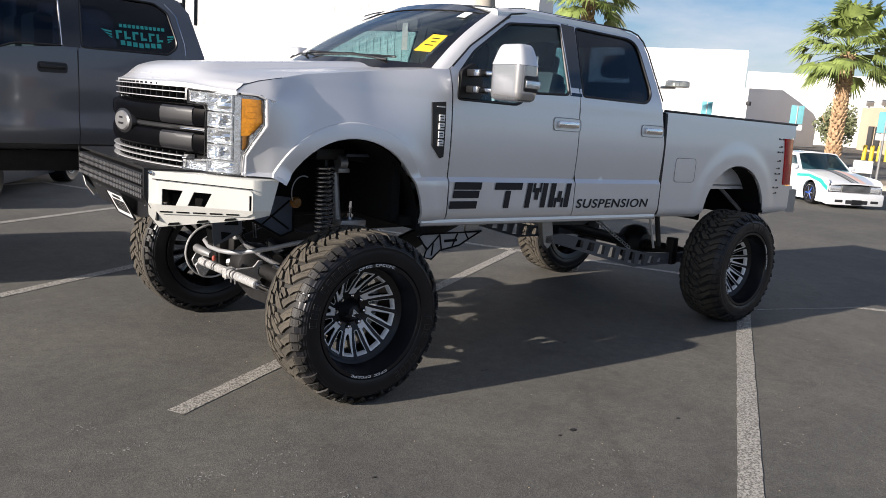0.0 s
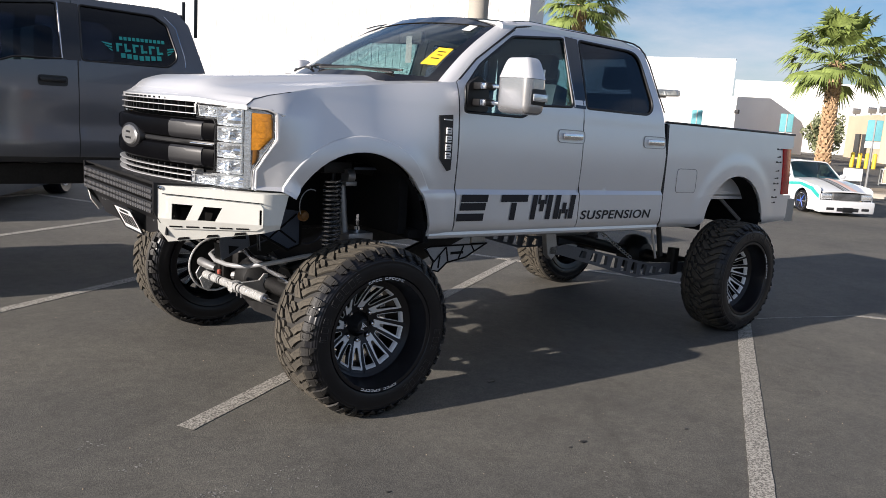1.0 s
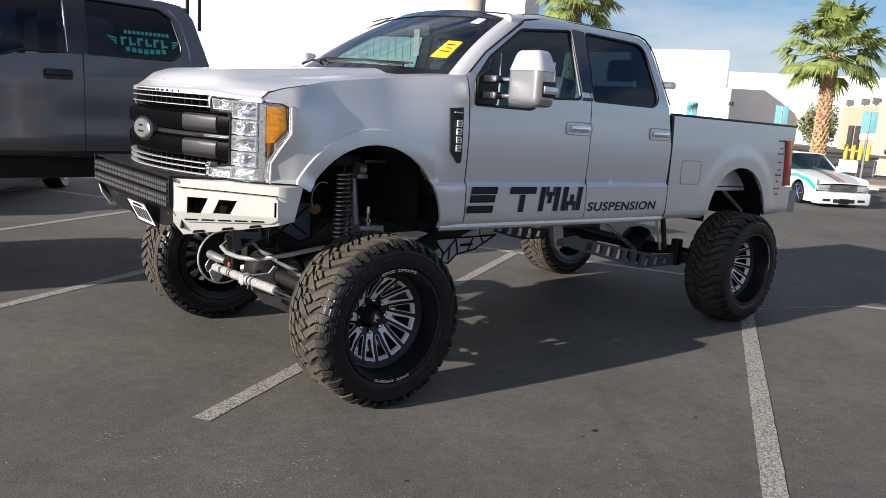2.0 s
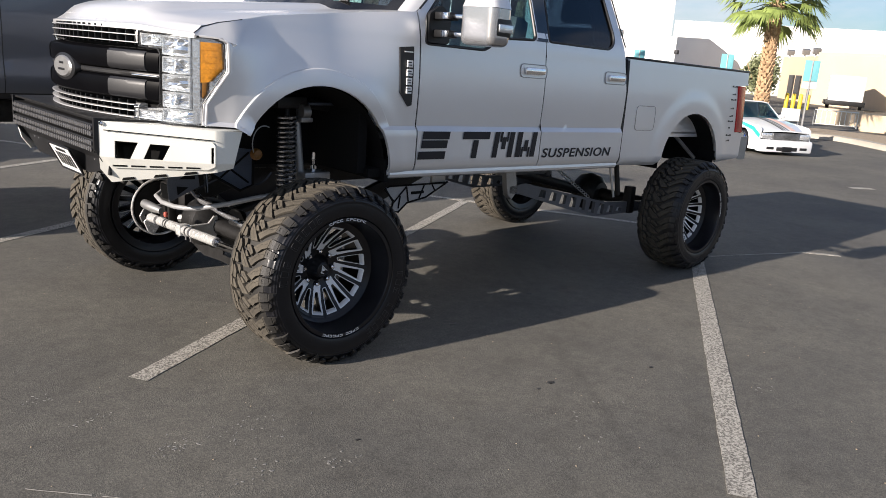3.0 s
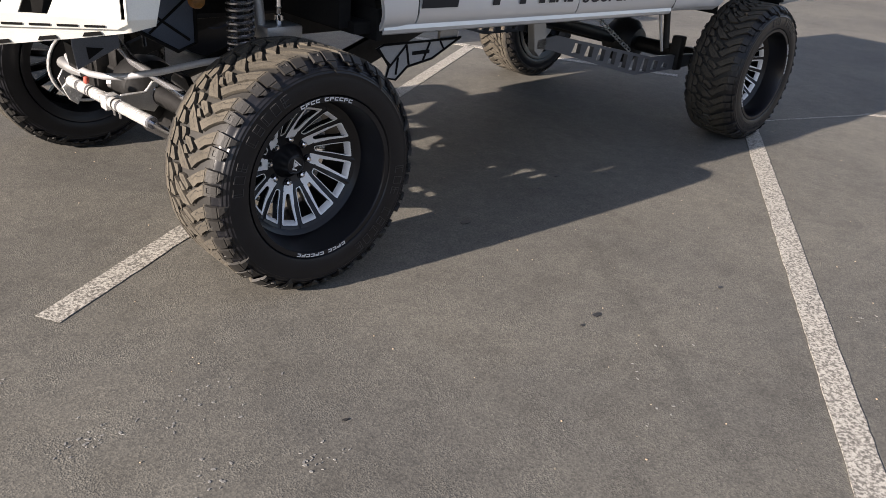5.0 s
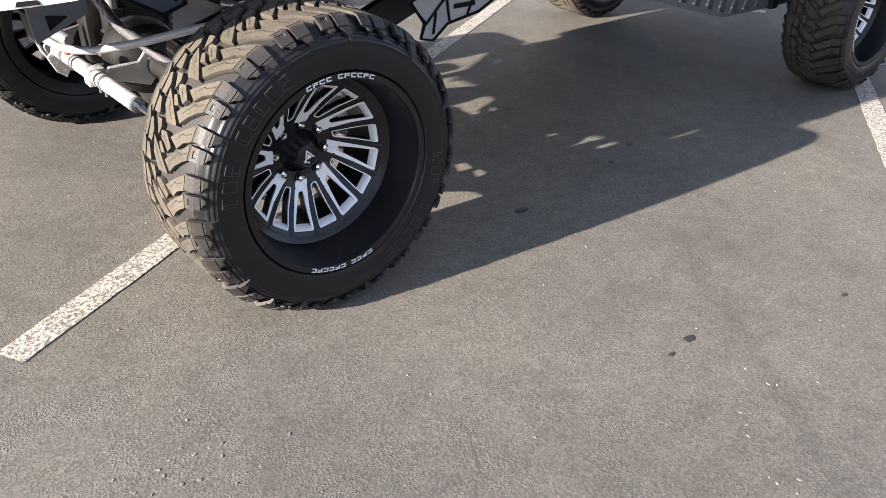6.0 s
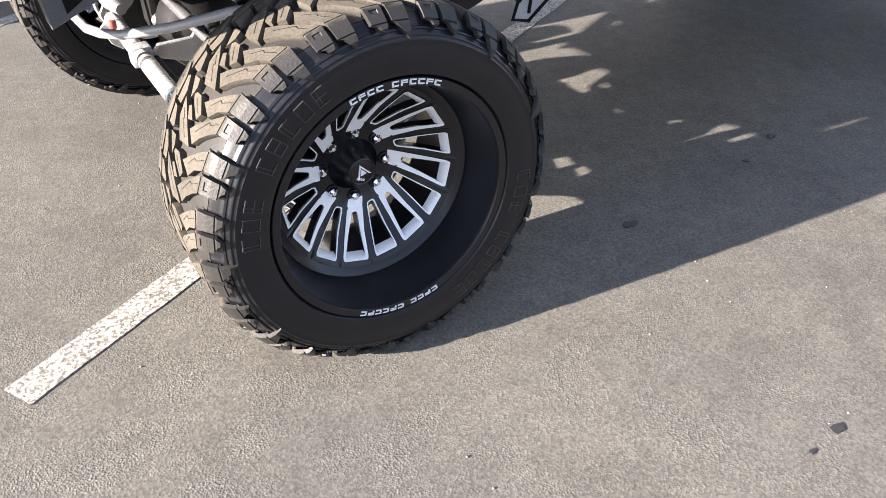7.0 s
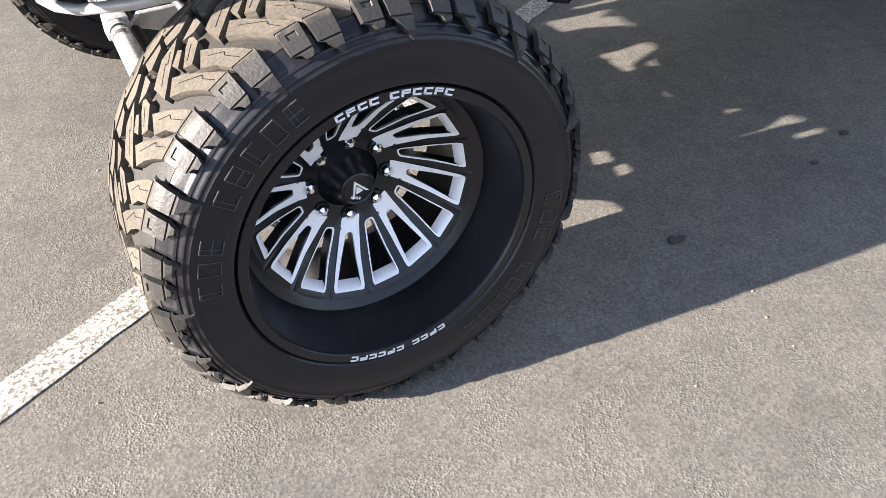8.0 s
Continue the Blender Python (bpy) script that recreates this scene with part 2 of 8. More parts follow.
def dusty_tread():
    """Rubber with pale dust where the tread meets the ground, black shoulders, and groove shade painted in by radius.
    """
    m = material("dusty_rubber", (0.056, 0.048, 0.036), 0.8, vary=0.3, scale=9, bump=0.25, bump_scale=150, color2=(0.088, 0.076, 0.058))
    n, l = m.node_tree.nodes, m.node_tree.links
    b = n["Principled BSDF"]
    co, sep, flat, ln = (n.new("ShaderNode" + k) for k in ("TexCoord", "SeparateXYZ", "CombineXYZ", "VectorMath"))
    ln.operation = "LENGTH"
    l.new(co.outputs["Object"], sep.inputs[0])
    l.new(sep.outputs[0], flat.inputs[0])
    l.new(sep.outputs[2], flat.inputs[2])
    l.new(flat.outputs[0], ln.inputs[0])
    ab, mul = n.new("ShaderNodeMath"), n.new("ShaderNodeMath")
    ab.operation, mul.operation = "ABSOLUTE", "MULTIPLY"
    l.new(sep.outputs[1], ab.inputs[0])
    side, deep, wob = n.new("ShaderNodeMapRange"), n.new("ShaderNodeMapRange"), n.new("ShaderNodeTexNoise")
    # side: dust ends at the shoulder; deep: groove shade painted by radius
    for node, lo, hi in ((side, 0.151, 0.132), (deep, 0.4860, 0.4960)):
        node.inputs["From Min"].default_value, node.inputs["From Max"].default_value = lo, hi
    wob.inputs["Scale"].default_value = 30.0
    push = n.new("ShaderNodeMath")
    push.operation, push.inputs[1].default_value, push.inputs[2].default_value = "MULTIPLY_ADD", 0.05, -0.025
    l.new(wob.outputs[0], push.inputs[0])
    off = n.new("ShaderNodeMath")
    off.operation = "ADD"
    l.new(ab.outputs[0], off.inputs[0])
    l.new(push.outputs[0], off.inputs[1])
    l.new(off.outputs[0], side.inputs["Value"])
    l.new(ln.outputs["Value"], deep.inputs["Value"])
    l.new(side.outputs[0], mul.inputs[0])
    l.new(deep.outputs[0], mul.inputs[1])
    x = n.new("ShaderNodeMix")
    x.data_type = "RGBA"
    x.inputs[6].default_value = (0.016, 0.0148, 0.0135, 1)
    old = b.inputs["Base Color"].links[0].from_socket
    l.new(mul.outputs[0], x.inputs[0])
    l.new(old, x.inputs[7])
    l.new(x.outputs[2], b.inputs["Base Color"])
    matt = n.new("ShaderNodeMapRange")
    matt.inputs["To Min"].default_value, matt.inputs["To Max"].default_value = 0.56, 0.88
    l.new(mul.outputs[0], matt.inputs["Value"])
    l.new(matt.outputs[0], b.inputs["Roughness"])
    return m


M_TREAD = dusty_tread()
M_BLACK = material("satin_black_plastic", (0.009, 0.009, 0.010), 0.40, vary=0.2, scale=5, bump=0.05, bump_scale=260)
M_ARMPLATE = material("light_grey_paint", (0.30, 0.305, 0.315), 0.45, metal=0.2, vary=0.12, scale=10, bump=0.05, bump_scale=180)
M_GUSSET = material("blue_grey_paint", (0.085, 0.10, 0.13), 0.45, metal=0.2, vary=0.15, scale=9, bump=0.05, bump_scale=180)
M_SWAY = material("grey_primed_steel", (0.105, 0.11, 0.122), 0.5, metal=0.3, vary=0.15, scale=8, bump=0.06, bump_scale=180)
M_GRILLE = material("dark_grille_plastic", (0.0025, 0.0025, 0.0032), 0.35, vary=0.15, scale=5, spec=0.03)
M_PLATE = material("grey_black_plastic", (0.013, 0.013, 0.015), 0.42, vary=0.15, scale=5, bump=0.05, bump_scale=260)
M_GLOSS = material("gloss_black_paint", (0.010, 0.010, 0.011), 0.12, vary=0.1, scale=3, coat=0.8)
M_DAMPER = material("polished_damper", (0.62, 0.62, 0.61), 0.26, metal=0.5, vary=0.25, scale=40, bump=0.10, bump_scale=90, color2=(0.88, 0.88, 0.87))
M_UNDER = material("oily_black_steel", (0.013, 0.0125, 0.0125), 0.5, metal=0.3, vary=0.4, scale=7, bump=0.2, bump_scale=60)
M_LINER = material("wheel_well_plastic", (0.006, 0.006, 0.006), 0.9, vary=0.3, scale=6, spec=0.2)
M_RIMBLACK = material("anodised_black", (0.008, 0.008, 0.0105), 0.30, metal=0.1, vary=0.1, scale=4, coat=0.1, spec=0.4)
M_MILLED = material("milled_aluminium", (0.90, 0.90, 0.90), 0.45, metal=0.2, vary=0.06, scale=10, bump=0.06, bump_scale=300)
M_CHROME = material("chrome", (0.82, 0.82, 0.83), 0.08, metal=1.0, vary=0.04, scale=5)
M_STEEL = material("bare_grey_steel", (0.36, 0.36, 0.36), 0.42, metal=0.75, vary=0.12, scale=8, bump=0.06, bump_scale=180)
M_SATIN = material("brushed_silver_powder_coat", (0.76, 0.755, 0.70), 0.42, metal=0.22, vary=0.05, scale=6, bump=0.05, bump_scale=240)
M_WHITE = material("white_lettering", (0.72, 0.72, 0.72), 0.5, vary=0.04)
M_DECAL = material("navy_black_vinyl", (0.008, 0.009, 0.015), 0.40, vary=0.1, coat=0.1, spec=0.35)
M_TEAL = material("teal_vinyl", (0.02, 0.36, 0.32), 0.4, vary=0.08)
M_AMBER = material("amber_lens", (0.50, 0.20, 0.015), 0.18, vary=0.25, scale=30, coat=0.8, fine=90)
M_DULLAMBER = material("dull_amber_plastic", (0.20, 0.085, 0.012), 0.5, vary=0.3, scale=30)
M_RED = material("red_lens", (0.46, 0.006, 0.010), 0.2, vary=0.35, scale=16, spec=0.3, coat=0.15)
M_REFLECTOR = material("lamp_reflector", (0.86, 0.87, 0.88), 0.2, metal=0.75, vary=0.12, scale=35, bump=0.5, bump_scale=55)
M_YELLOW = material("yellow_paper", (0.75, 0.50, 0.03), 0.6, vary=0.05)
M_SEAT = material("grey_leather", (0.09, 0.09, 0.095), 0.55, vary=0.15, bump=0.1, bump_scale=90)
M_DASH = material("dark_dashboard", (0.03, 0.03, 0.032), 0.7, vary=0.15)
M_GLASS = pane("clear_car_glass", (0.86, 0.93, 0.90))
M_TINT = pane("tinted_car_glass", (0.44, 0.57, 0.60))
M_DARKTINT = pane("dark_tinted_car_glass", (0.20, 0.225, 0.28))
M_FACET = material("mirror_facets", (0.90, 0.91, 0.92), 0.14, metal=0.9, vary=0.10, scale=60)
M_LENS = pane("lamp_lens", (0.92, 0.93, 0.94))
M_STUCCO = material("white_stucco", (0.85, 0.84, 0.82), 0.85, vary=0.05, scale=0.6, bump=0.3, bump_scale=20)
M_TAN = material("tan_stucco", (0.60, 0.47, 0.33), 0.88, vary=0.08, scale=0.6, bump=0.3, bump_scale=20)
M_CONCRETE = material("concrete", (0.38, 0.35, 0.30), 0.85, vary=0.12, scale=2.5, bump=0.3, bump_scale=50)
M_GRAVEL = material("tan_gravel", (0.34, 0.27, 0.19), 0.95, vary=0.35, scale=30, bump=0.8, bump_scale=60)
M_BARK = material("palm_bark", (0.50, 0.34, 0.20), 0.9, vary=0.35, scale=9, bump=0.7, bump_scale=25)
M_FROND = material("palm_frond", (0.17, 0.235, 0.055), 0.38, vary=0.4, scale=3, color2=(0.32, 0.40, 0.12))
M_LEAF = material("olive_leaves", (0.15, 0.18, 0.085), 0.6, vary=0.4, scale=4, color2=(0.30, 0.32, 0.17))
M_BANNER = material("teal_banner_cloth", (0.15, 0.42, 0.47), 0.7, vary=0.15, scale=4)
M_BOLLARD = material("yellow_paint", (0.75, 0.52, 0.04), 0.5, vary=0.08)
M_OIL = material("oil_stain", (0.030, 0.029, 0.028), 0.45, vary=0.2)
M_SPRING = material("grey_spring_steel", (0.46, 0.46, 0.48), 0.24, metal=0.85, vary=0.1, scale=10)
M_FLAKE = material("pale_stone_flakes", (0.20, 0.195, 0.185), 0.8, vary=0.25, scale=40)
M_CRACK = material("crack_fill", (0.045, 0.042, 0.038), 0.9, vary=0.2)
M_DARKHOLE = material("dark_opening", (0.02, 0.02, 0.022), 0.6, vary=0.2)
M_RUST = material("red_oxide_paint", (0.30, 0.06, 0.04), 0.5, vary=0.2)
M_CARWHITE = material("white_car_paint", (0.78, 0.79, 0.80), 0.25, vary=0.02, coat=0.8)
M_BLUE = material("blue_paint", (0.02, 0.10, 0.55), 0.35, vary=0.1)
M_SIGN = material("faded_sign_ink", (0.62, 0.42, 0.36), 0.8, vary=0.1)

# ---- building helpers ----
def thing(name, label, category, group="", at=(0, 0, 0), turn=0.0, kind=""):
    ob = new(name)
    ob.empty_display_size = 0.2
    ob.matrix_basis = pose(*at, 0, 0, turn)
    return tagged(ob, label, category, group, kind)


def to_mesh(name, bm, mat, smooth=35.0):
    bmesh.ops.recalc_face_normals(bm, faces=bm.faces[:])
    me = bpy.data.meshes.new(name)
    bm.to_mesh(me)
    bm.free()
    me.materials.append(mat)
    if smooth:
        me.shade_smooth()
        me.set_sharp_from_angle(angle=radians(smooth))
    return me


def part(name, bm, mat, parent, label="", smooth=35.0):
    """One mesh object under a thing or a part."""
    ob = new(name, to_mesh(name, bm, mat, smooth))
    ob.parent = parent
    return tagged(ob, label)


def solo(name, bm, mat, label, category, kind="", group="", smooth=35.0):
    return tagged(new(name, to_mesh(name, bm, mat, smooth)), label, category, group, kind)


def join(*bms):
    """Several bmeshes as one."""
    out = bmesh.new()
    for bm in bms:
        me = bpy.data.meshes.new("tmp")
        bm.to_mesh(me)
        bm.free()
        out.from_mesh(me)
        bpy.data.meshes.remove(me)
    return out


def moved(bm, m):
    bmesh.ops.transform(bm, matrix=m, verts=bm.verts)
    return bm


def box(x0, x1, y0, y1, z0, z1, bev=0.0, seg=2):
    bm = bmesh.new()
    bmesh.ops.create_cube(bm, size=1.0)
    bmesh.ops.transform(bm, matrix=Matrix.Translation(((x0 + x1) / 2, (y0 + y1) / 2, (z0 + z1) / 2))
                        @ Matrix.Diagonal((abs(x1 - x0), abs(y1 - y0), abs(z1 - z0), 1)), verts=bm.verts)
    if bev:
        bmesh.ops.bevel(bm, geom=bm.edges[:], offset=bev, segments=seg, profile=0.6, affect="EDGES")
    return bm


def grid(fn, us, vs, thick=None, close_u=False):
    """A sheet of points fn(u, v); thick: an offset vector for a second face, joined round the rim."""
    bm = bmesh.new()
    rows = [[bm.verts.new(fn(u, v)) for v in vs] for u in us]
    nu = len(us)
    for i in range(nu if close_u else nu - 1):
        for j in range(len(vs) - 1):
            a, b = rows[i], rows[(i + 1) % nu]
            bm.faces.new((a[j], a[j + 1], b[j + 1], b[j]))
    if thick is not None:
        thicken(bm, thick)
    return bm


def thicken(bm, off):
    off = Vector(off)
    rim = [e for e in bm.edges if len(e.link_faces) == 1]
    twin = {v: bm.verts.new(v.co + off) for v in bm.verts[:]}
    for f in bm.faces[:]:
        bm.faces.new([twin[v] for v in reversed(f.verts)])
    for e in rim:
        a, b = e.verts
        bm.faces.new((a, b, twin[b], twin[a]))
    return bm


def span(a, b, n):
    return [a + (b - a) * i / (n - 1) for i in range(n)]


def plate(outline, thick, axis="y", at=0.0, bev=0.0):
    """A flat outline with thickness. axis y: outline in (x, z); x: (y, z); z: (x, y)."""
    bm = bmesh.new()

    def p(a, b, d):
        return {"y": (a, at + d, b), "x": (at + d, a, b), "z": (a, b, at + d)}[axis]
    f0 = [bm.verts.new(p(a, b, 0)) for a, b in outline]
    f1 = [bm.verts.new(p(a, b, thick)) for a, b in outline]
    bm.faces.new(f0)
    bm.faces.new(f1[::-1])
    k = len(outline)
    for i in range(k):
        bm.faces.new((f0[i], f0[(i + 1) % k], f1[(i + 1) % k], f1[i]))
    if bev:
        bmesh.ops.bevel(bm, geom=bm.edges[:], offset=bev, segments=1, affect="EDGES")
    return bm


def inside(p, poly):
    hit = False
    for i in range(len(poly)):
        (x0, y0), (x1, y1) = poly[i - 1], poly[i]
        if (y0 > p[1]) != (y1 > p[1]) and p[0] < (x1 - x0) * (p[1] - y0) / (y1 - y0) + x0:
            hit = not hit
    return hit


def skin(outline, fn, step, thick, holes=(), axis="y"):
    """A curved panel: a flat outline cut into a grid, pierced by convex holes, then bent by fn(a, b) -> depth."""
    bm = bmesh.new()
    bm.faces.new([bm.verts.new((a, 0, b)) for a, b in outline])

    def cut(co, no):
        bmesh.ops.bisect_plane(bm, geom=bm.verts[:] + bm.edges[:] + bm.faces[:], plane_co=co, plane_no=no, dist=1e-5)
    xs, zs = [p[0] for p in outline], [p[1] for p in outline]
    for i in range(1, int((max(xs) - min(xs)) / step) + 1):
        cut((min(xs) + i * step, 0, 0), (1, 0, 0))
    for i in range(1, int((max(zs) - min(zs)) / step) + 1):
        cut((0, 0, min(zs) + i * step), (0, 0, 1))
    for h in holes:
        for i in range(len(h)):
            (x0, z0), (x1, z1) = h[i - 1], h[i]
            cut((x0, 0, z0), (z1 - z0, 0, x0 - x1))
    if holes:
        gone = [f for f in bm.faces if any(inside((f.calc_center_median().x, f.calc_center_median().z), h) for h in holes)]
        bmesh.ops.delete(bm, geom=gone, context="FACES")
    for v in bm.verts:
        a, b = v.co.x, v.co.z
        d = fn(a, b)
        v.co = (a, d, b) if axis == "y" else (d, a, b)
    if thick:
        thicken(bm, (0, thick, 0) if axis == "y" else (thick, 0, 0))
    return bm


def tube(path, r, n=10, caps=True, closed=False):
    """A round bar along a path; r may be a number or one radius a point."""
    bm = bmesh.new()
    pts = [Vector(p) for p in path]
    k = len(pts)
    rs = r if hasattr(r, "__len__") else [r] * k
    rings, side = [], None
    for i, p in enumerate(pts):
        a, b = pts[(i - 1) % k if closed else max(i - 1, 0)], pts[(i + 1) % k if closed else min(i + 1, k - 1)]
        d = (b - a).normalized()
        if side is None:
            side = d.orthogonal().normalized()
        side = (side - d * side.dot(d)).normalized()
        up = d.cross(side)
        rings.append([bm.verts.new(p + rs[i] * (math.cos(2 * math.pi * j / n) * side + math.sin(2 * math.pi * j / n) * up)) for j in range(n)])
    for i in range(k if closed else k - 1):
        a, b = rings[i], rings[(i + 1) % k]
        for j in range(n):
            bm.faces.new((a[j], a[(j + 1) % n], b[(j + 1) % n], b[j]))
    if caps and not closed:
        bm.faces.new(rings[0][::-1])
        bm.faces.new(rings[-1])
    return bm


def lathe(profile, n=64, close=False):
    """A profile of (radius, depth) turned about the y axis."""
    bm = bmesh.new()
    rings = [[bm.verts.new((r * math.cos(2 * math.pi * j / n), d, r * math.sin(2 * math.pi * j / n))) for j in range(n)] for r, d in profile]
    for i in range(len(rings) if close else len(rings) - 1):
        a, b = rings[i], rings[(i + 1) % len(rings)]
        for j in range(n):
            bm.faces.new((a[j], a[(j + 1) % n], b[(j + 1) % n], b[j]))
    if not close:
        for ring, flip in ((rings[0], False), (rings[-1], True)):
            bm.faces.new(ring[::-1] if flip else ring)
    return bm


def smoothstep(a, b, x):
    t = min(1.0, max(0.0, (x - a) / (b - a)))
    return t * t * (3 - 2 * t)


def rounded(pts, r, seg=3):
    """An outline with its corners rounded."""
    out = []
    k = len(pts)
    for i in range(k):
        p, a, b = (Vector(pts[j % k]) for j in (i, i - 1, i + 1))
        d0, d1 = (a - p), (b - p)
        q = min(r, d0.length * 0.45, d1.length * 0.45)
        s, e = p + d0.normalized() * q, p + d1.normalized() * q
        for j in range(seg + 1):
            t = j / seg
            out.append(tuple((1 - t) ** 2 * s + 2 * t * (1 - t) * p + t * t * e))
    return out

# ---- ground ----
U = Vector((0.877, 0.480, 0)).normalized()      # the way the stall lines run
N = Vector((U.y, -U.x, 0))                      # across the stalls, towards the open lane


def strip(a, b, width, z=0.004, seed=0):
    """A painted stripe with slightly ragged edges."""
    rng = random.Random(seed)
    a, b = Vector((*a, 0)), Vector((*b, 0))
    d = (b - a).normalized()
    s = Vector((-d.y, d.x, 0))
    k = max(2, int((b - a).length / 0.06))
    bm = bmesh.new()
    prev = None
    for i in range(k + 1):
        p = a + (b - a) * (i / k)
        w0, w1 = width / 2 + rng.uniform(-0.003, 0.003), width / 2 + rng.uniform(-0.003, 0.003)
        row = [bm.verts.new(q) for q in (p + s * w0 + Vector((0, 0, 0.0002)), p + s * w0 + Vector((0, 0, z)), p - s * w1 + Vector((0, 0, z)), p - s * w1 + Vector((0, 0, 0.0002)))]
        if prev:
            for j in range(3):
                bm.faces.new((prev[j], prev[j + 1], row[j + 1], row[j]))
        prev = row
    return bm


ground_bm = grid(lambda u, v: (u, v, 0.0), [-600, -60, -8, 0, 8, 30, 90, 600], [-600, -60, -8, 0, 8, 30, 90, 600])
solo("ground", ground_bm, M_ASPHALT, "worn grey asphalt of a car park with stains and cracks", "ground", "structure")

LINE_START = Vector((-0.985, -0.835, 0))
for k, (s, e) in {0: (0.0, 5.95), -1: (0.0, 5.95), -2: (0.0, 5.95), -3: (0.0, 5.95), -4: (0.0, 5.95)}.items():
    o = LINE_START + N * (2.69 * k)
    a, b = o + U * s, o + U * e
    solo("stall_line", strip(a.xy, b.xy, 0.111, seed=k), M_LINE, "worn white painted stall line on asphalt", "road marking", "structure", "stall lines", 0)
solo("stall_line", strip((0.556, -3.348), (4.365, -1.0), 0.123, seed=7), M_LINE, "worn white painted stall line on asphalt", "road marking", "structure", "stall lines", 0)
a = LINE_START + U * 5.98
b = a + N * 2.1
solo("stall_line", strip(a.xy, b.xy, 0.10, seed=9), M_LINE, "worn white painted cross line on asphalt", "road marking", "structure", "stall lines", 0)
for k in (-1, -2, -3):
    a = LINE_START + U * 5.98 + N * (2.69 * k)
    solo("stall_line", strip(a.xy, (a + N * 2.66).xy, 0.10, seed=20 + k), M_LINE, "worn white painted cross line on asphalt", "road marking", "structure", "stall lines", 0)
solo("thin_line", strip((4.45, -1.02), (5.72, -1.50), 0.014, seed=3), M_LINE, "thin faded white scratch across asphalt", "road marking", "structure", "", 0)
solo("thin_line", join(*[strip(p, q, 0.0026, 0.003, seed=30 + i) for i, (p, q) in enumerate((((-1.73, -1.57), (-1.55, -1.76)), ((-1.52, -1.79), (-1.40, -1.92)), ((-1.38, -1.95), (-1.18, -2.19)), ((-1.15, -2.23), (-1.03, -2.42))))]), M_FLAKE, "thin broken pale scratch across asphalt", "road marking", "structure", "", 0)
# patches of small pale flakes ground into the surface
flake_rng = random.Random(21)
for cx, cy, n, spread in ((-1.16, -1.59, 26, 0.05), (-1.33, -1.15, 16, 0.06), (-0.63, -2.10, 24, 0.05), (-0.98, -2.0, 18, 0.07), (-1.46, -0.80, 14, 0.05), (-0.80, -1.62, 30, 0.16), (0.45, -2.68, 6, 0.08), (1.75, -2.87, 10, 0.05), (0.64, -2.44, 6, 0.12)):
    flakes = bmesh.new()
    for i in range(n):
        x, y, a, r = cx + flake_rng.gauss(0, spread), cy + flake_rng.gauss(0, spread * 0.5), flake_rng.uniform(0, 3.14), flake_rng.uniform(0.002, 0.008)
        u, v = Vector((math.cos(a), math.sin(a), 0)) * r, Vector((-math.sin(a), math.cos(a), 0)) * r * flake_rng.uniform(0.3, 0.7)
        p = Vector((x, y, 0.0022))
        top = [flakes.verts.new(p + q) for q in (u + v * 0.4, v, v * 0.5 - u, -u * 0.7 - v, u * 0.6 - v * 0.8)]
        low = [flakes.verts.new((t.co.x, t.co.y, 0.0002)) for t in top]
        flakes.faces.new(top)
        for j in range(5):
            flakes.faces.new((low[j], low[(j + 1) % 5], top[(j + 1) % 5], top[j]))
    solo("pale_scuff", flakes, M_FLAKE, "patch of small pale flakes on the asphalt", "scuff", "structure", "pale scuffs", 0)
solo("paint_scuff", strip((5.66, -1.46), (5.9, -1.76), 0.06, seed=4), M_LINE, "short faded white paint scuff on asphalt", "road marking", "structure", "", 0)
solo("paint_scuff", strip((11.6, 0.2), (11.95, -0.05), 0.16, seed=5), M_LINE, "short faded white paint scuff on asphalt", "road marking", "structure", "", 0)


def blot(x, y, r, seed):
    rng = random.Random(seed)
    pts = []
    for i in range(16):
        a = 2 * math.pi * i / 16
        q = r * rng.uniform(0.65, 1.1)
        pts.append((x + q * math.cos(a) * 1.25, y + q * math.sin(a) * 0.8))
    return plate(pts, 0.003, "z", 0.001)


for i, (x, y, r) in enumerate(((0.804, -2.098, 0.020), (0.684, -2.113, 0.010), (1.014, -1.098, 0.027), (1.742, -1.003, 0.016), (-0.46, -2.0, 0.01), (2.0, -0.92, 0.02), (1.5, -2.3, 0.012))):
    solo("oil_spot", blot(x, y, r, i), M_OIL, "small dark oil spot on the asphalt", "stain", "structure", "oil spots")


def crack(path, seed):
    rng = random.Random(seed)
    pts = []
    for i in range(len(path) - 1):
        a, b = Vector(path[i]), Vector(path[i + 1])
        m = max(2, int((b - a).length / 0.035))
        for j in range(m):
            p = a.lerp(b, j / m)
            pts.append((p.x + rng.uniform(-0.011, 0.011), p.y + rng.uniform(-0.011, 0.011)))
    bm = bmesh.new()
    prev = None
    for i, p in enumerate(pts):
        w = 0.0004 + 0.0008 * rng.random() * math.sin(math.pi * i / len(pts))
        row = (bm.verts.new((p[0] - w, p[1] - w * 0.4, 0.0015)), bm.verts.new((p[0] + w, p[1] + w * 0.4, 0.0015)))
        if prev:
            bm.faces.new((prev[0], prev[1], row[1], row[0]))
        prev = row
    return bm


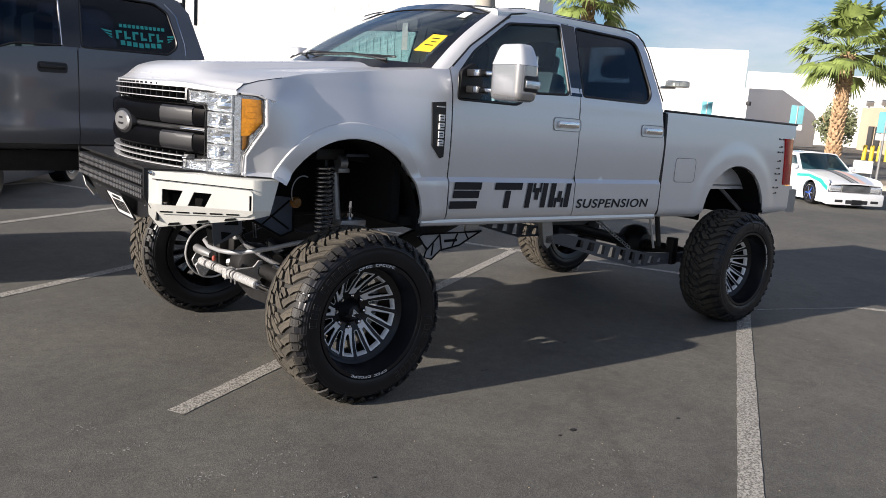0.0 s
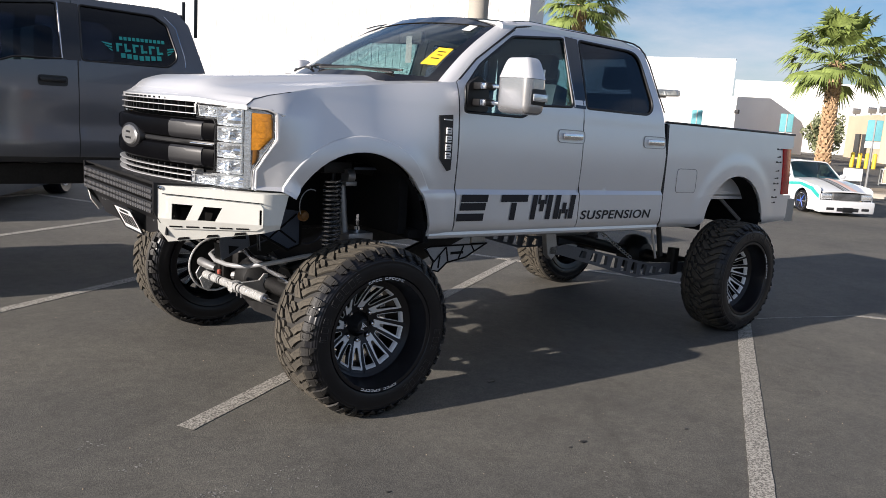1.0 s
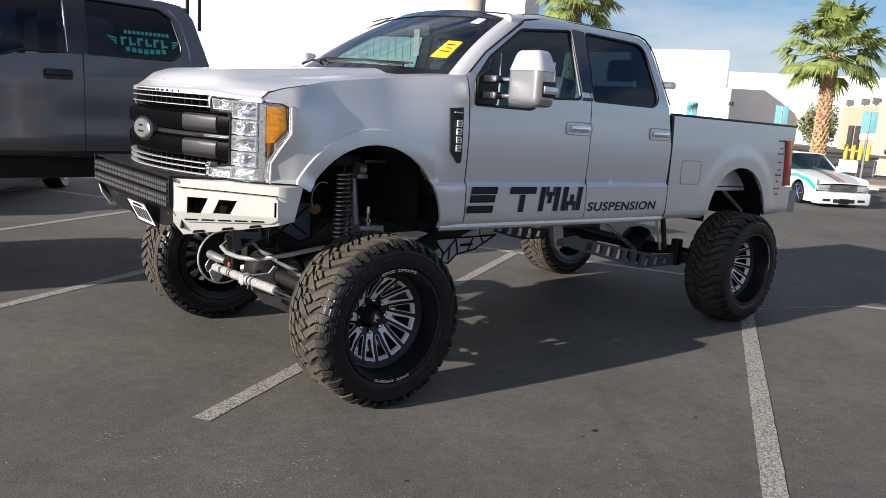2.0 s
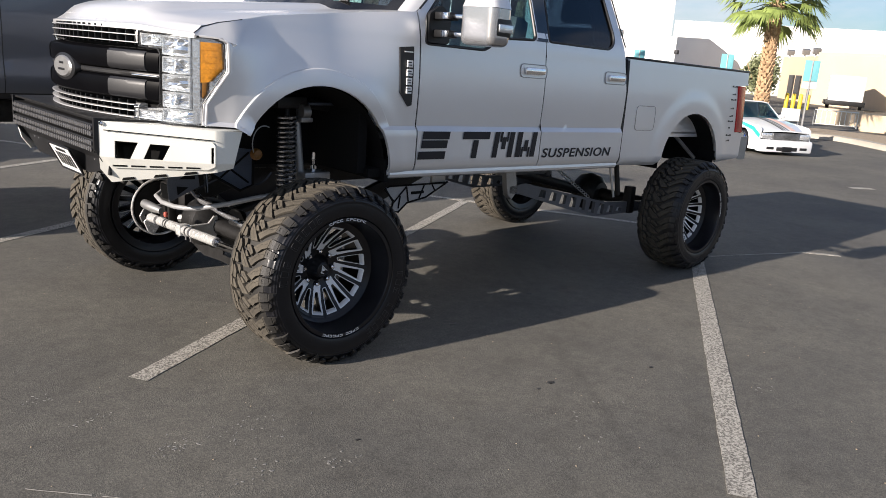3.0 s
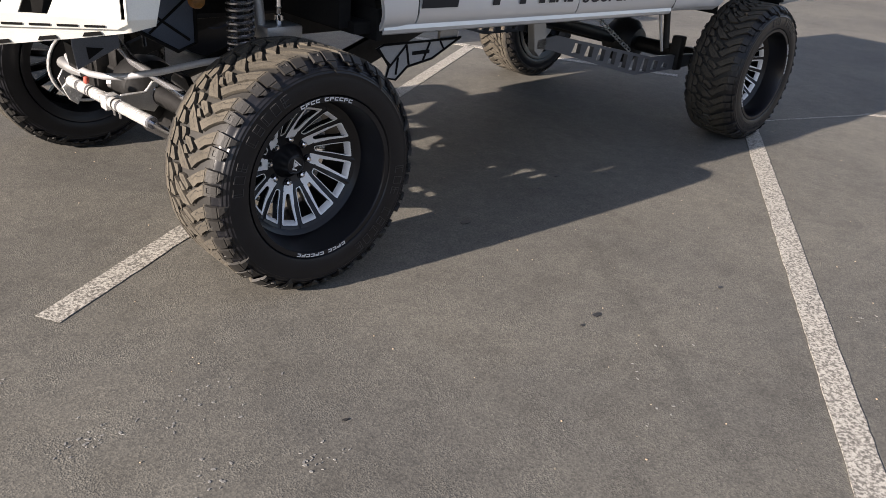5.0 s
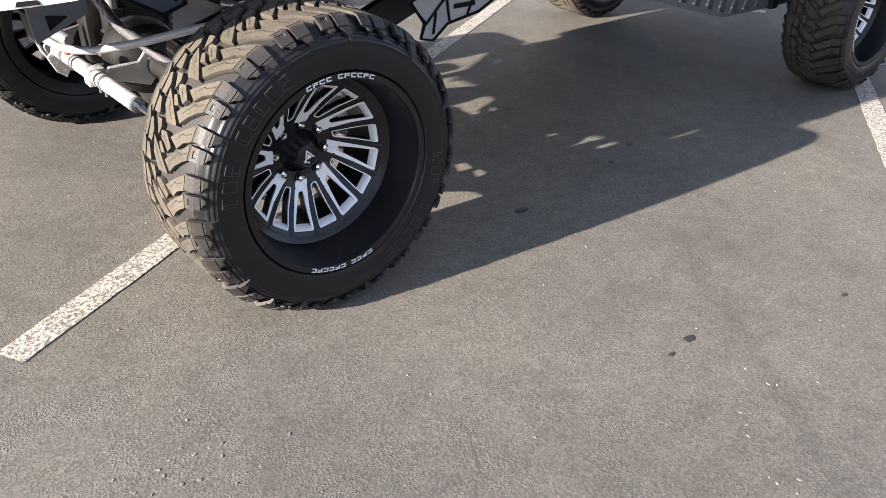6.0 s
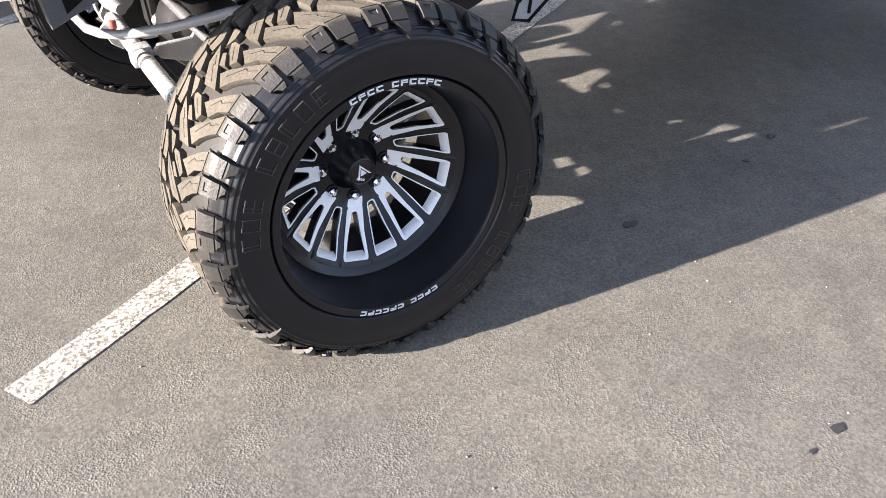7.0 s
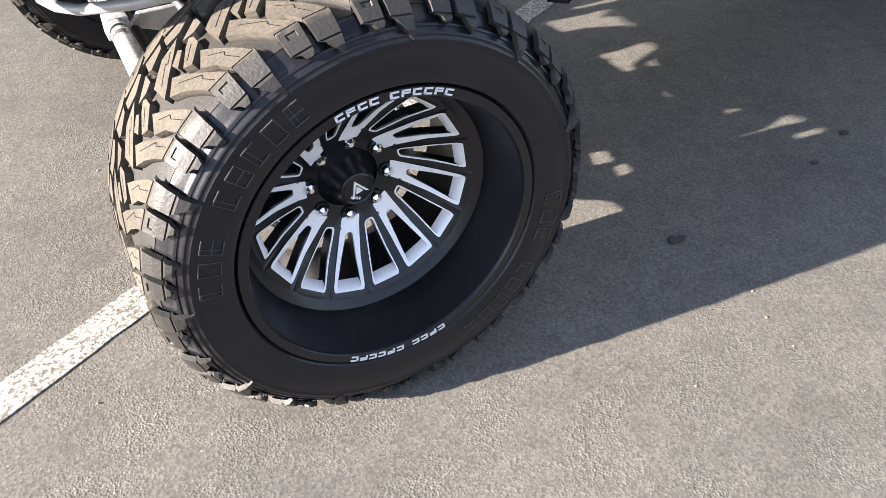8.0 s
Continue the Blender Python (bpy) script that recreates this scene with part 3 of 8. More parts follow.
for i, path in enumerate((((-0.49, -2.36), (-0.33, -2.25), (-0.21, -2.14), (-0.155, -2.09), (-0.084, -1.97), (-0.05, -1.80)),
                          ((-0.49, -2.36), (-0.67, -2.47), (-0.82, -2.61), (-0.9, -2.8)),
                          ((-1.4, -1.1), (-1.62, -0.6), (-1.5, -0.2)))):
    solo("asphalt_crack", crack(path, i), M_CRACK, "thin dark crack in the asphalt", "crack", "structure", "asphalt cracks", 0)

# loose pale grit and pebbles that catch the sun
rng = random.Random(5)
peb = bmesh.new()
for i in range(420):
    x, y = rng.uniform(-2.6, 4.5), rng.uniform(-4.2, 1.8)
    r = rng.choice((0.0015, 0.002, 0.003, 0.004))
    bmesh.ops.create_icosphere(peb, subdivisions=1, radius=r, matrix=Matrix.Translation((x, y, r * 0.5)) @ Matrix.Diagonal((1, rng.uniform(0.7, 1.3), 0.7, 1)))
solo("pebbles", peb, M_GRAVEL, "loose pale grit scattered over the asphalt", "grit", "stuff", "", 0)

# ---- wheels ----
TYRE_R, AXLE = 0.504, 0.499
LIP = 0.338          # radius of the rim's lip


def tyre_profile(w):
    """Half-section of the carcass as (radius, offset across), outer edge first."""
    return [(LIP - 0.004, -0.172), (LIP + 0.002, -0.180), (LIP + 0.007, -0.188), (0.358, -0.192), (0.385, -0.195), (0.412, -0.194), (0.424, -0.192),
            (0.4255, -0.1927), (0.4285, -0.1922), (0.430, -0.1905), (0.437, -0.1885), (0.4385, -0.1890), (0.4415, -0.1875), (0.443, -0.1850), (0.4490, -0.1800), (0.4500, -0.1818), (0.4540, -0.1790), (0.4550, -0.1745), (0.461, -0.168),
            (0.470, -0.157), (0.478, -w * 0.45), (0.483, -w * 0.38), (0.4865, -w * 0.2), (0.487, 0.0)]


def carcass_r(y, w):
    """Radius of the tread's base at y across the tyre."""
    a = abs(y) / (w * 0.5)
    return 0.487 - 0.004 * a ** 2 - 0.008 * max(0, a - 0.8) / 0.2


def tread(w, count=22):
    """Raised mud-terrain lugs: shoulder blocks with side biters, and slanted blocks in pairs along the middle."""
    bm, bite, sipe = bmesh.new(), bmesh.new(), bmesh.new()
    pitch = 2 * math.pi / count

    def block(poly, top=TYRE_R, side_drop=None):
        """poly: (offset across, turn) corners."""
        cen_y = sum(p[0] for p in poly) / len(poly)
        cen_t = sum(p[1] for p in poly) / len(poly)
        lo, hi = [], []
        for y, t in poly:
            a = abs(y) / (w * 0.5)
            rb = carcass_r(min(a, 1.0) * w * 0.5, w) - 0.004
            rt = top - 0.004 * a ** 2 - 0.006 * max(0.0, a - 0.86) / 0.14
            if a > 1.03:
                rb, rt = 0.455, 0.472
            yy, tt = cen_y + (y - cen_y) * 0.965, cen_t + (t - cen_t) * 0.965
            lo.append(bm.verts.new((rb * math.cos(t), y, rb * math.sin(t))))
            hi.append(bm.verts.new((rt * math.cos(tt), yy, rt * math.sin(tt))))
        bm.faces.new(hi)
        k = len(poly)
        for i in range(k):
            bm.faces.new((lo[i], lo[(i + 1) % k], hi[(i + 1) % k], hi[i]))

    def shoulder(side, t0, t1, r_low, lean=0.0, pocket=False):
        """A side biter: a chamfered block at the tread's edge that ends in a pointed wedge over the sidewall."""
        span = t1 - t0
        rows = []
        tip_off = 0.1925 if r_low < 0.44 else (0.1895 if r_low < 0.45 else 0.1855)
        for r, off, a, b in ((0.4990, 0.1330, 0.0, 1.0), (0.4990, 0.1440, 0.0, 1.0), (0.4860, 0.1635, 0.02, 0.98), (0.4735, 0.1775, 0.03, 0.97),
                             (0.4722, 0.1750, 0.03, 0.97), (0.4705, 0.1750, 0.03, 0.97), (0.4690, 0.1850, 0.06, 0.80 - 0.18 * lean),
                             ((0.469 + r_low) / 2, (0.1830 + tip_off) / 2 + 0.006, 0.05 + 0.10 * lean, 0.50), (r_low, tip_off + 0.002, 0.04 + 0.20 * lean, 0.15 + 0.18 * lean)):
            row = []
            for k, drop in ((a, 0.012), (a + 0.04, 0.0), (b - 0.04, 0.0), (b, 0.012)):
                t = t0 + k * span
                low = drop * (0.5 if r == r_low else 1.0)
                row.append(bite.verts.new(((r - low * 0.5) * math.cos(t), side * (off - low * 0.85), (r - low * 0.5) * math.sin(t))))
            rows.append(row)
        for n, (a, b) in enumerate(zip(rows, rows[1:])):
            for i in range(3):
                if pocket and n == 1 and i == 1:
                    # a rectangular recess with a raised rim in the chamfer
                    quad = (a[1], a[2], b[2], b[1])
                    mid = sum((v.co for v in quad), Vector()) / 4
                    out = (b[1].co - a[1].co).cross(a[2].co - a[1].co).normalized()
                    if out.y * side < 0:
                        out = -out
                    inner = [bite.verts.new(mid + (v.co - mid) * 0.50) for v in quad]
                    deep = [bite.verts.new(mid + (v.co - mid) * 0.42 - out * 0.0025) for v in quad]
                    for j in range(4):
                        q = (j + 1) % 4
                        bite.faces.new((quad[j], quad[q], inner[q], inner[j]))
                        bite.faces.new((inner[j], inner[q], deep[q], deep[j]))
                    bite.faces.new(deep)
                else:
                    bite.faces.new((a[i], a[i + 1], b[i + 1], b[i]))

    # one pitch of the pattern: slanted shoulder bars, two small steps, a long wedge over the middle, and the far half's lugs
    lugs = (((-0.085, 0.62), (-0.18, 0.46), (-0.29, 0.29), (-0.36, 0.19), (-0.425, 0.12), (-0.425, 0.45), (-0.40, 0.48), (-0.31, 0.57), (-0.225, 0.76)),
            ((-0.05, 1.12), (-0.135, 0.95), (-0.345, 0.63), (-0.39, 0.56), (-0.425, 0.52), (-0.425, 0.83), (-0.40, 0.86), (-0.35, 0.92), (-0.24, 1.10), (-0.16, 1.29)),
            ((0.098, 0.64), (0.075, 0.58), (-0.004, 0.57), (-0.134, 0.80), (-0.094, 0.93), (0.044, 0.75)),
            ((0.094, 0.85), (0.06, 0.80), (-0.045, 0.98), (0.025, 1.03)),
            ((0.207, 0.76), (0.125, 0.88), (-0.02, 1.14), (-0.135, 1.36), (0.041, 1.42), (0.085, 1.32), (0.174, 1.10)),
            ((0.319, 1.34), (0.325, 1.00), (0.275, 1.02), (0.205, 1.30), (0.225, 1.36)),
            ((0.235, 1.41), (0.135, 1.40), (0.105, 1.54), (0.125, 1.74)),
            ((0.50, 1.32), (0.41, 1.30), (0.345, 1.55), (0.345, 1.90), (0.40, 1.94), (0.50, 1.76)),
            ((0.50, 0.82), (0.40, 0.84), (0.35, 1.0), (0.345, 1.40), (0.40, 1.25), (0.50, 1.24)),
            ((0.335, 0.50), (0.30, 0.46), (0.225, 0.70), (0.235, 0.95), (0.315, 0.94)))
    cuts = (((-0.40, 0.30), (-0.30, 0.42), (-0.27, 0.40), (-0.19, 0.58)), ((-0.40, 0.69), (-0.31, 0.80), (-0.28, 0.78), (-0.15, 1.08)),
            ((0.15, 0.94), (0.08, 1.06), (0.10, 1.09), (-0.02, 1.30)), ((0.44, 1.42), (0.40, 1.56), (0.43, 1.60), (0.40, 1.80)), ((0.03, 0.66), (-0.07, 0.83)))
    for i in range(count):
        t0 = i * pitch
        for line in cuts:
            for (y0, f0), (y1, f1) in zip(line, line[1:]):
                quad = []
                dy, dt = (y1 - y0) * w, (f1 - f0) * pitch * TYRE_R
                ln = math.hypot(dy, dt)
                ny, nt = -dt / ln * 0.0007, dy / ln * 0.0007 / TYRE_R
                for y, f, k in ((y0, f0, 1), (y1, f1, 1), (y1, f1, -1), (y0, f0, -1)):
                    a = abs(y) / 0.5
                    r = TYRE_R - 0.004 * a ** 2 - 0.006 * max(0.0, a - 0.86) / 0.14 + 0.0004
                    t = t0 + f * pitch + k * nt
                    quad.append(sipe.verts.new((r * math.cos(t), y * w + k * ny, r * math.sin(t))))
                sipe.faces.new(quad)
        for poly in lugs:
            block([(y * w, t0 + f * pitch) for y, f in poly])
        for side in (-1, 1):
            o = t0 if side < 0 else t0 + 0.5 * pitch
            shoulder(side, o + 0.09 * pitch, o + 0.45 * pitch, 0.431 if i % 2 else 0.447, 0.0 if i % 2 else 0.5)
            shoulder(side, o + 0.50 * pitch, o + 0.83 * pitch, 0.456, 1.0, True)
    return bm, bite, sipe


def wheel(at, side, steer=0.0, detailed=True, label=""):
    """A deep-dish black wheel with milled windows on a mud tyre. side -1 faces -y."""
    w = 0.325
    root = None
    made = []

    def add(name, bm, mat, parent, lab="", smooth=35.0):
        if name in ("disc_flange", "spoke_disc", "milled_slot", "hub", "hub_cap", "nut_seat", "lug_nut", "cap_emblem", "cap_mark"):
            moved(bm, Matrix.Translation((0, -0.018, 0)))
        ob = part(name, bm, mat, parent, lab, smooth)
        made.append(ob)
        return ob
    root = part("wheel", lathe([(LIP, -0.182), (LIP - 0.0015, -0.1855), (0.3175, -0.1855), (0.3155, -0.183), (0.3135, -0.172), (0.309, -0.155), (0.297, -0.09),
                                (0.287, -0.03), (0.283, 0.06), (0.285, 0.18), (0.325, 0.192), (LIP, 0.194), (LIP, 0.182), (0.298, 0.17), (0.296, 0.06),
                                (0.306, -0.09), (0.325, -0.17)], 96, True), M_RIMBLACK, None, label)
    root.matrix_basis = pose(*at, 0, 0, steer) @ (Matrix.Identity(4) if side < 0 else pose(0, 0, 0, 0, 0, 180)) @ Matrix.Diagonal((1.004, 1.05, 1.004, 1))
    # tyre
    prof = tyre_profile(w)
    full = prof + [(r, -y) for r, y in prof[-2::-1]]
    inner = [(r - 0.012, y * 0.9) for r, y in full[::-1]]
    ty = add("tyre", lathe(full + inner, 96, True), M_RUBBER, root, "black mud-terrain tyre")
    lugs, biters, sipes = tread(w)
    add("tread_base", lathe([(r + 0.0006, y) for r, y in ((0.4775, -w * 0.455), (0.483, -w * 0.38), (0.4865, -w * 0.2), (0.487, 0.0), (0.4865, w * 0.2), (0.483, w * 0.38), (0.4775, w * 0.455), (0.470, w * 0.4), (0.470, -w * 0.4))], 96, True), M_TREAD, root, "dusty floor of the tread's grooves, shade in its colour")
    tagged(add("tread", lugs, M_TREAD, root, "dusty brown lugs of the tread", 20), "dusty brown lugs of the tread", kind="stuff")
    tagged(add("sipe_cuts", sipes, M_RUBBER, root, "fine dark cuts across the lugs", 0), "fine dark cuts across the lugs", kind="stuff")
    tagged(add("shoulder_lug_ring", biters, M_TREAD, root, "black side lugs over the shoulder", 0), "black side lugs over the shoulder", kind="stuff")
    # raised unreadable name round the sidewall, each mark an outline of thin ridges
    for base, ks in ((118, 9), (298, 9)):
        for k in range(ks):
            if k == 5:
                continue
            turn = pose(0, 0, 0, 0, -(base + k * 7.2), 0) @ Matrix.Translation((0.392, -0.194, 0))
            ridge = []
            for dr in (-0.021, 0.021) if k % 3 else (-0.021, 0.0, 0.021):
                ridge.append(box(dr - 0.0012, dr + 0.0012, -0.002, 0.001, -0.015, 0.015))
            ridge.append(box(-0.021, 0.021, -0.0018, 0.001, 0.0143, 0.0158))
            ridge.append(box(-0.021, 0.021, -0.0018, 0.001, -0.0158, -0.0143) if k % 2 else box(-0.021, 0.021, -0.0018, 0.001, 0.0043, 0.0057))
            add("sidewall_mark", moved(join(*ridge), turn), M_RIDGE, root)
    # white marks on the lip, two groups of bars above and below
    for base in (WHEEL_MARK, WHEEL_MARK + 180):
        for g0, n in ((-20.0, 4), (-0.5, 6)):
            for k in range(n):
                a0, a1 = base - (g0 + k * 4.1), base - (g0 + k * 4.1 + 3.2)

                def arc(r0, r1, b0, b1):
                    vs = []
                    for r, b in ((r0, b0), (r1, b0), (r1, b1), (r0, b1)):
                        vs.append((r * math.cos(radians(b)), r * math.sin(radians(b))))
                    return plate(vs, -0.0016, "y", -0.1858)
                low = arc(0.3205, 0.3240, a0, a1) if k % 3 != 1 else arc(0.3262, 0.3290, a0, a1)
                add("rim_mark", join(arc(0.3310, 0.3345, a0, a1), low, arc(0.3205, 0.3345, a0, a0 + (a1 - a0) * 0.26)), M_WHITE, root, "white printed mark on the lip", 0)
    # dished spokes: sixteen slots in a cone that falls back to the hub; every other slot lies in a milled V that starts at a nut
    thick = 0.034
    R_IN, R_OUT, R_END = 0.075, 0.282, 0.2470
    SWEEP = radians(-8.0)

    def dish(r):
        """How far back the spokes' face lies at a radius."""
        t = max(0.0, min(1.0, (r - 0.085) / 0.185))
        return 0.076 - 0.108 * t ** 1.4

    disc = bmesh.new()
    accents = []
    half = radians(11.25)
    for s in range(16):
        ang = radians(WHEEL_TURN + s * 22.5)
        kind = s % 2
        r0, a0, a1 = (0.140, 0.0080, 0.0325) if kind == 0 else (0.130, 0.0090, 0.0325)
        win = rounded([(r0, -a0), (0.195, -a0 - (a1 - a0) * 0.5), (R_END, -a1), (R_END, a1), (0.195, a0 + (a1 - a0) * 0.5), (r0, a0)], 0.0075, 5)
        k = len(win)
        out = []
        for x, z in win:
            rel = max(0.0, min(1.0, (x - r0) / (R_END - r0)))
            if rel > 0.985:
                th = half * max(-1.0, min(1.0, z / (a1 * 0.8)))
                out.append((R_OUT * math.cos(th), R_OUT * math.sin(th)))
            elif rel < 0.02:
                th = half * max(-1.0, min(1.0, z / (a0 * 0.6)))
                out.append((R_IN * math.cos(th), R_IN * math.sin(th)))
            else:
                rr = R_IN + (R_OUT - R_IN) * (0.06 + 0.94 * rel)
                sg = 1 if z > 0 else -1
                out.append((rr * math.cos(half * sg), rr * math.sin(half * sg)))

        def put(p, lift):
            """A point of the sector, swept round and laid on the dish; lift is towards the viewer."""
            r = math.hypot(*p)
            th = math.atan2(p[1], p[0]) + ang + SWEEP * 2 * (r - 0.13) / r
            return (r * math.cos(th), dish(r) - lift, r * math.sin(th))
        fo = [disc.verts.new(put(p, 0.0)) for p in out]
        fm = [disc.verts.new(put(((p[0] + q[0]) / 2, (p[1] + q[1]) / 2), 0.0)) for p, q in zip(out, win)]
        fi = [disc.verts.new(put(p, 0.0)) for p in win]
        bi = [disc.verts.new(put(p, -thick)) for p in win]
        for i in range(k):
            j = (i + 1) % k
            disc.faces.new((fo[i], fo[j], fm[j], fm[i]))
            disc.faces.new((fm[i], fm[j], fi[j], fi[i]))
            disc.faces.new((fi[i], fi[j], bi[j], bi[i]))
        # milled faces round the slot: a flat, then a stepped bevel at the outer end
        acc = bmesh.new()
        rings = [[], [], [], []]
        for x, z in win:
            rel = max(0.0, min(1.0, (x - r0) / (R_END - r0)))
            sg = 1 if z > 0 else -1
            end = smoothstep(0.90, 1.0, rel)
            if kind == 0:
                tip = smoothstep(0.11, 0.02, rel)
                ox, oz = x + (0.104 - x) * tip + 0.006 * end, z + sg * (0.0065 * (1 - rel) ** 0.8 + 0.0080)
            else:
                tip = max(0.0, 1 - rel / 0.05)
                ox, oz = x - 0.0035 * tip + 0.006 * end, z + sg * 0.0036
            rings[0].append(acc.verts.new(put((ox, oz), 0.0028)))
            rings[1].append(acc.verts.new(put((x, z), 0.0022)))
            rings[2].append(acc.verts.new(put((x - 0.006 * end, z * (1 - 0.02 * end)), -0.004 - 0.003 * end)))
            rings[3].append(acc.verts.new(put((x - 0.0075 * end, z * (1 - 0.03 * end)), -0.006 - 0.010 * end)))
        for ra, rb in zip(rings, rings[1:]):
            for i in range(k):
                j = (i + 1) % k
                acc.faces.new((ra[i], ra[j], rb[j], rb[i]))
        accents.append(acc)
    add("disc_flange", lathe([(0.256, dish(0.256) + 0.004), (0.270, dish(0.270) + 0.001), (0.290, dish(0.270) - 0.010), (0.290, dish(0.270) + 0.03), (0.256, dish(0.256) + 0.03)], 64, True), M_RIMBLACK, root)
    spoke = add("spoke_disc", disc, M_RIMBLACK, root, "gloss black spokes with slots")
    for acc in accents:
        add("milled_slot", acc, M_MILLED, root, "bare milled aluminium edge", 25)
    # hub, nuts in dark seats, and cap
    hub = add("hub", lathe([(0.033, 0.0225), (0.037, 0.020), (0.041, 0.022), (0.045, 0.030), (0.049, 0.048), (0.060, 0.070), (0.086, 0.088), (0.086, 0.11)], 40), M_RIMBLACK, root)
    add("hub_cap", lathe([(0.002, 0.0205), (0.028, 0.0205), (0.034, 0.0225)], 40), M_RIMBLACK, root, "black hub cap")
    for k in range(8):
        a = radians(WHEEL_TURN + 2.0 + k * 45.0)
        seat = lathe([(0.001, 0.005), (0.0155, 0.005), (0.0165, -0.003), (0.0185, -0.004), (0.0200, -0.001), (0.0200, 0.02)], 20)
        at_nut = Matrix.Translation((0.096 * math.cos(a), 0.073, 0.096 * math.sin(a)))
        add("nut_seat", moved(seat, at_nut), M_RIMBLACK, root)
        nut = bmesh.new()
        bmesh.ops.create_cone(nut, cap_ends=True, segments=6, radius1=0.0130, radius2=0.0124, depth=0.024, matrix=at_nut @ Matrix.Translation((0, -0.002, 0)) @ pose(0, 0, 0, 90, 0, 0))
        bmesh.ops.create_cone(nut, cap_ends=True, segments=12, radius1=0.0124, radius2=0.0055, depth=0.006, matrix=at_nut @ Matrix.Translation((0, -0.017, 0)) @ pose(0, 0, 0, 90, 0, 0))
        add("lug_nut", nut, M_CHROME, root, "chrome lug nut", 20)
    tri = []
    for corners, q0, q1 in (((90, 215, 325), 1.0, 0.66), ((90, 215, 325), 0.44, 0.0)):
        pts = [(0.027 * q0 * math.cos(radians(WHEEL_MARK + c - 90 + 18)), 0.027 * q0 * math.sin(radians(WHEEL_MARK + c - 90 + 18))) for c in corners]
        if q1:
            inn = [(x * q1, z * q1) for x, z in pts]
            for i in range(3):
                j = (i + 1) % 3
                if i != 1:
                    tri.append(plate([pts[i], pts[j], inn[j], inn[i]], -0.003, "y", 0.0205))
        else:
            tri.append(plate(rounded(pts, 0.003), -0.003, "y", 0.0205))
    add("cap_emblem", join(*tri), M_MILLED, root, "silver cap emblem")
    for k in range(4):
        add("cap_mark", moved(box(-0.0028, 0.0028, 0.017, 0.0205, -0.0018, 0.0018), pose(0, 0, 0, 0, -WHEEL_MARK - 180 + 24, 0) @ Matrix.Translation((0.020, 0, -0.010 + k * 0.0066))), M_MILLED, root)
    # brake disc and drum behind the slots
    add("brake_disc", lathe([(0.06, 0.145), (0.165, 0.145), (0.17, 0.15), (0.17, 0.165), (0.165, 0.17), (0.06, 0.17)], 48), M_STEEL, root, "grey steel brake disc")
    return root


WHEEL_TURN, WHEEL_MARK = 0.0, 90.0

# ---- the lifted silver pickup ----
RAKE = 0.02          # the body stands a little nose-high


def raked(bm):
    for v in bm.verts:
        v.co.z -= RAKE * v.co.x
    return bm


truck = thing("pickup_truck", "tall lifted silver crew-cab pickup with black wheels", "pickup truck")


def tp(name, bm, mat, label="", parent=None, smooth=35.0, rake=True):
    return part(name, raked(bm) if rake else bm, mat, parent or truck, label, smooth)


ARCH_F, ARCH_R = (-0.02, 1.03, 0.475, 0.485), (3.955, 0.99, 0.485, 0.455)


def arch(a, n, z0):
    """The wheel opening's outline from its front foot over the top to its rear foot."""
    cx, cz, rx, rz = a
    t0 = math.asin(max(-1, min(1, (z0 - cz) / rz)))
    return [(cx - rx * math.cos(t0 + (math.pi - 2 * t0) * i / n), cz + rz * math.sin(t0 + (math.pi - 2 * t0) * i / n)) for i in range(n + 1)]


def flare(x, z, a, width=0.13, lift=0.028):
    cx, cz, rx, rz = a
    d = (math.hypot((x - cx) / rx, (z - cz) / rz) - 1) * (rx + rz) / 2
    return lift * (1 - smoothstep(width * 0.40, width * 1.0, d)) if z > 0.9 else 0.0


def side_y(x, z):
    """How far out the body's side stands, as a positive half-width."""
    if z < 1.10:
        y = 1.032 - 0.055 * ((1.10 - z) / 0.10) ** 2
    elif z < 1.28:
        y = 1.034 - 0.002 * (1.28 - z) / 0.18
    elif z < 1.305:
        y = 1.034 - 0.0215 * smoothstep(1.28, 1.305, z)
    elif z < 1.80:
        y = 1.0125 + 0.012 * math.sin(math.pi * (z - 1.30) / 0.5)
    elif z < 1.92:
        y = 1.014 - 0.014 * ((z - 1.80) / 0.12) ** 1.5
    else:
        y = 1.0 - (z - 1.92) * 0.36
    if x < 0.62:
        y -= 0.053 * min(1.0, max(0.0, (0.06 - x) / 0.62)) ** 1.4 + 0.042 * smoothstep(-0.50, -0.72, x)
        k = smoothstep(-0.55, -0.25, x)
        y -= 0.10 * (1 - k) * smoothstep(1.66, 1.95, z) + 0.105 * k * smoothstep(1.32, 2.05, z) * smoothstep(0.64, 0.05, x)
        y += flare(x, z, ARCH_F, 0.17, 0.007)
    if x > 2.84:
        y = min(y, 1.014) - 0.022
        if z > 1.55:
            y -= 0.012 * smoothstep(1.55, 1.85, z)
        y += flare(x, z, ARCH_R, 0.22, 0.010)
    return y


FWIN_A = [(0.69, 1.79), (0.70, 1.94), (0.86, 2.095), (1.20, 2.31), (1.34, 2.325), (1.34, 1.875), (1.20, 1.79)]
FWIN_B = [(1.34, 1.875), (1.34, 2.325), (1.70, 2.36), (1.69, 1.89)]
RWIN = [(1.83, 1.89), (1.86, 2.365), (2.43, 2.357), (2.495, 2.345), (2.54, 2.312), (2.565, 2.25), (2.618, 2.0), (2.612, 1.95), (2.58, 1.91), (2.53, 1.89)]
FENDER_TOP = [(-0.705, 1.725), (-0.66, 1.758), (-0.58, 1.785), (-0.45, 1.812), (-0.3, 1.845), (0.0, 1.885), (0.30, 1.925), (0.63, 1.965)]


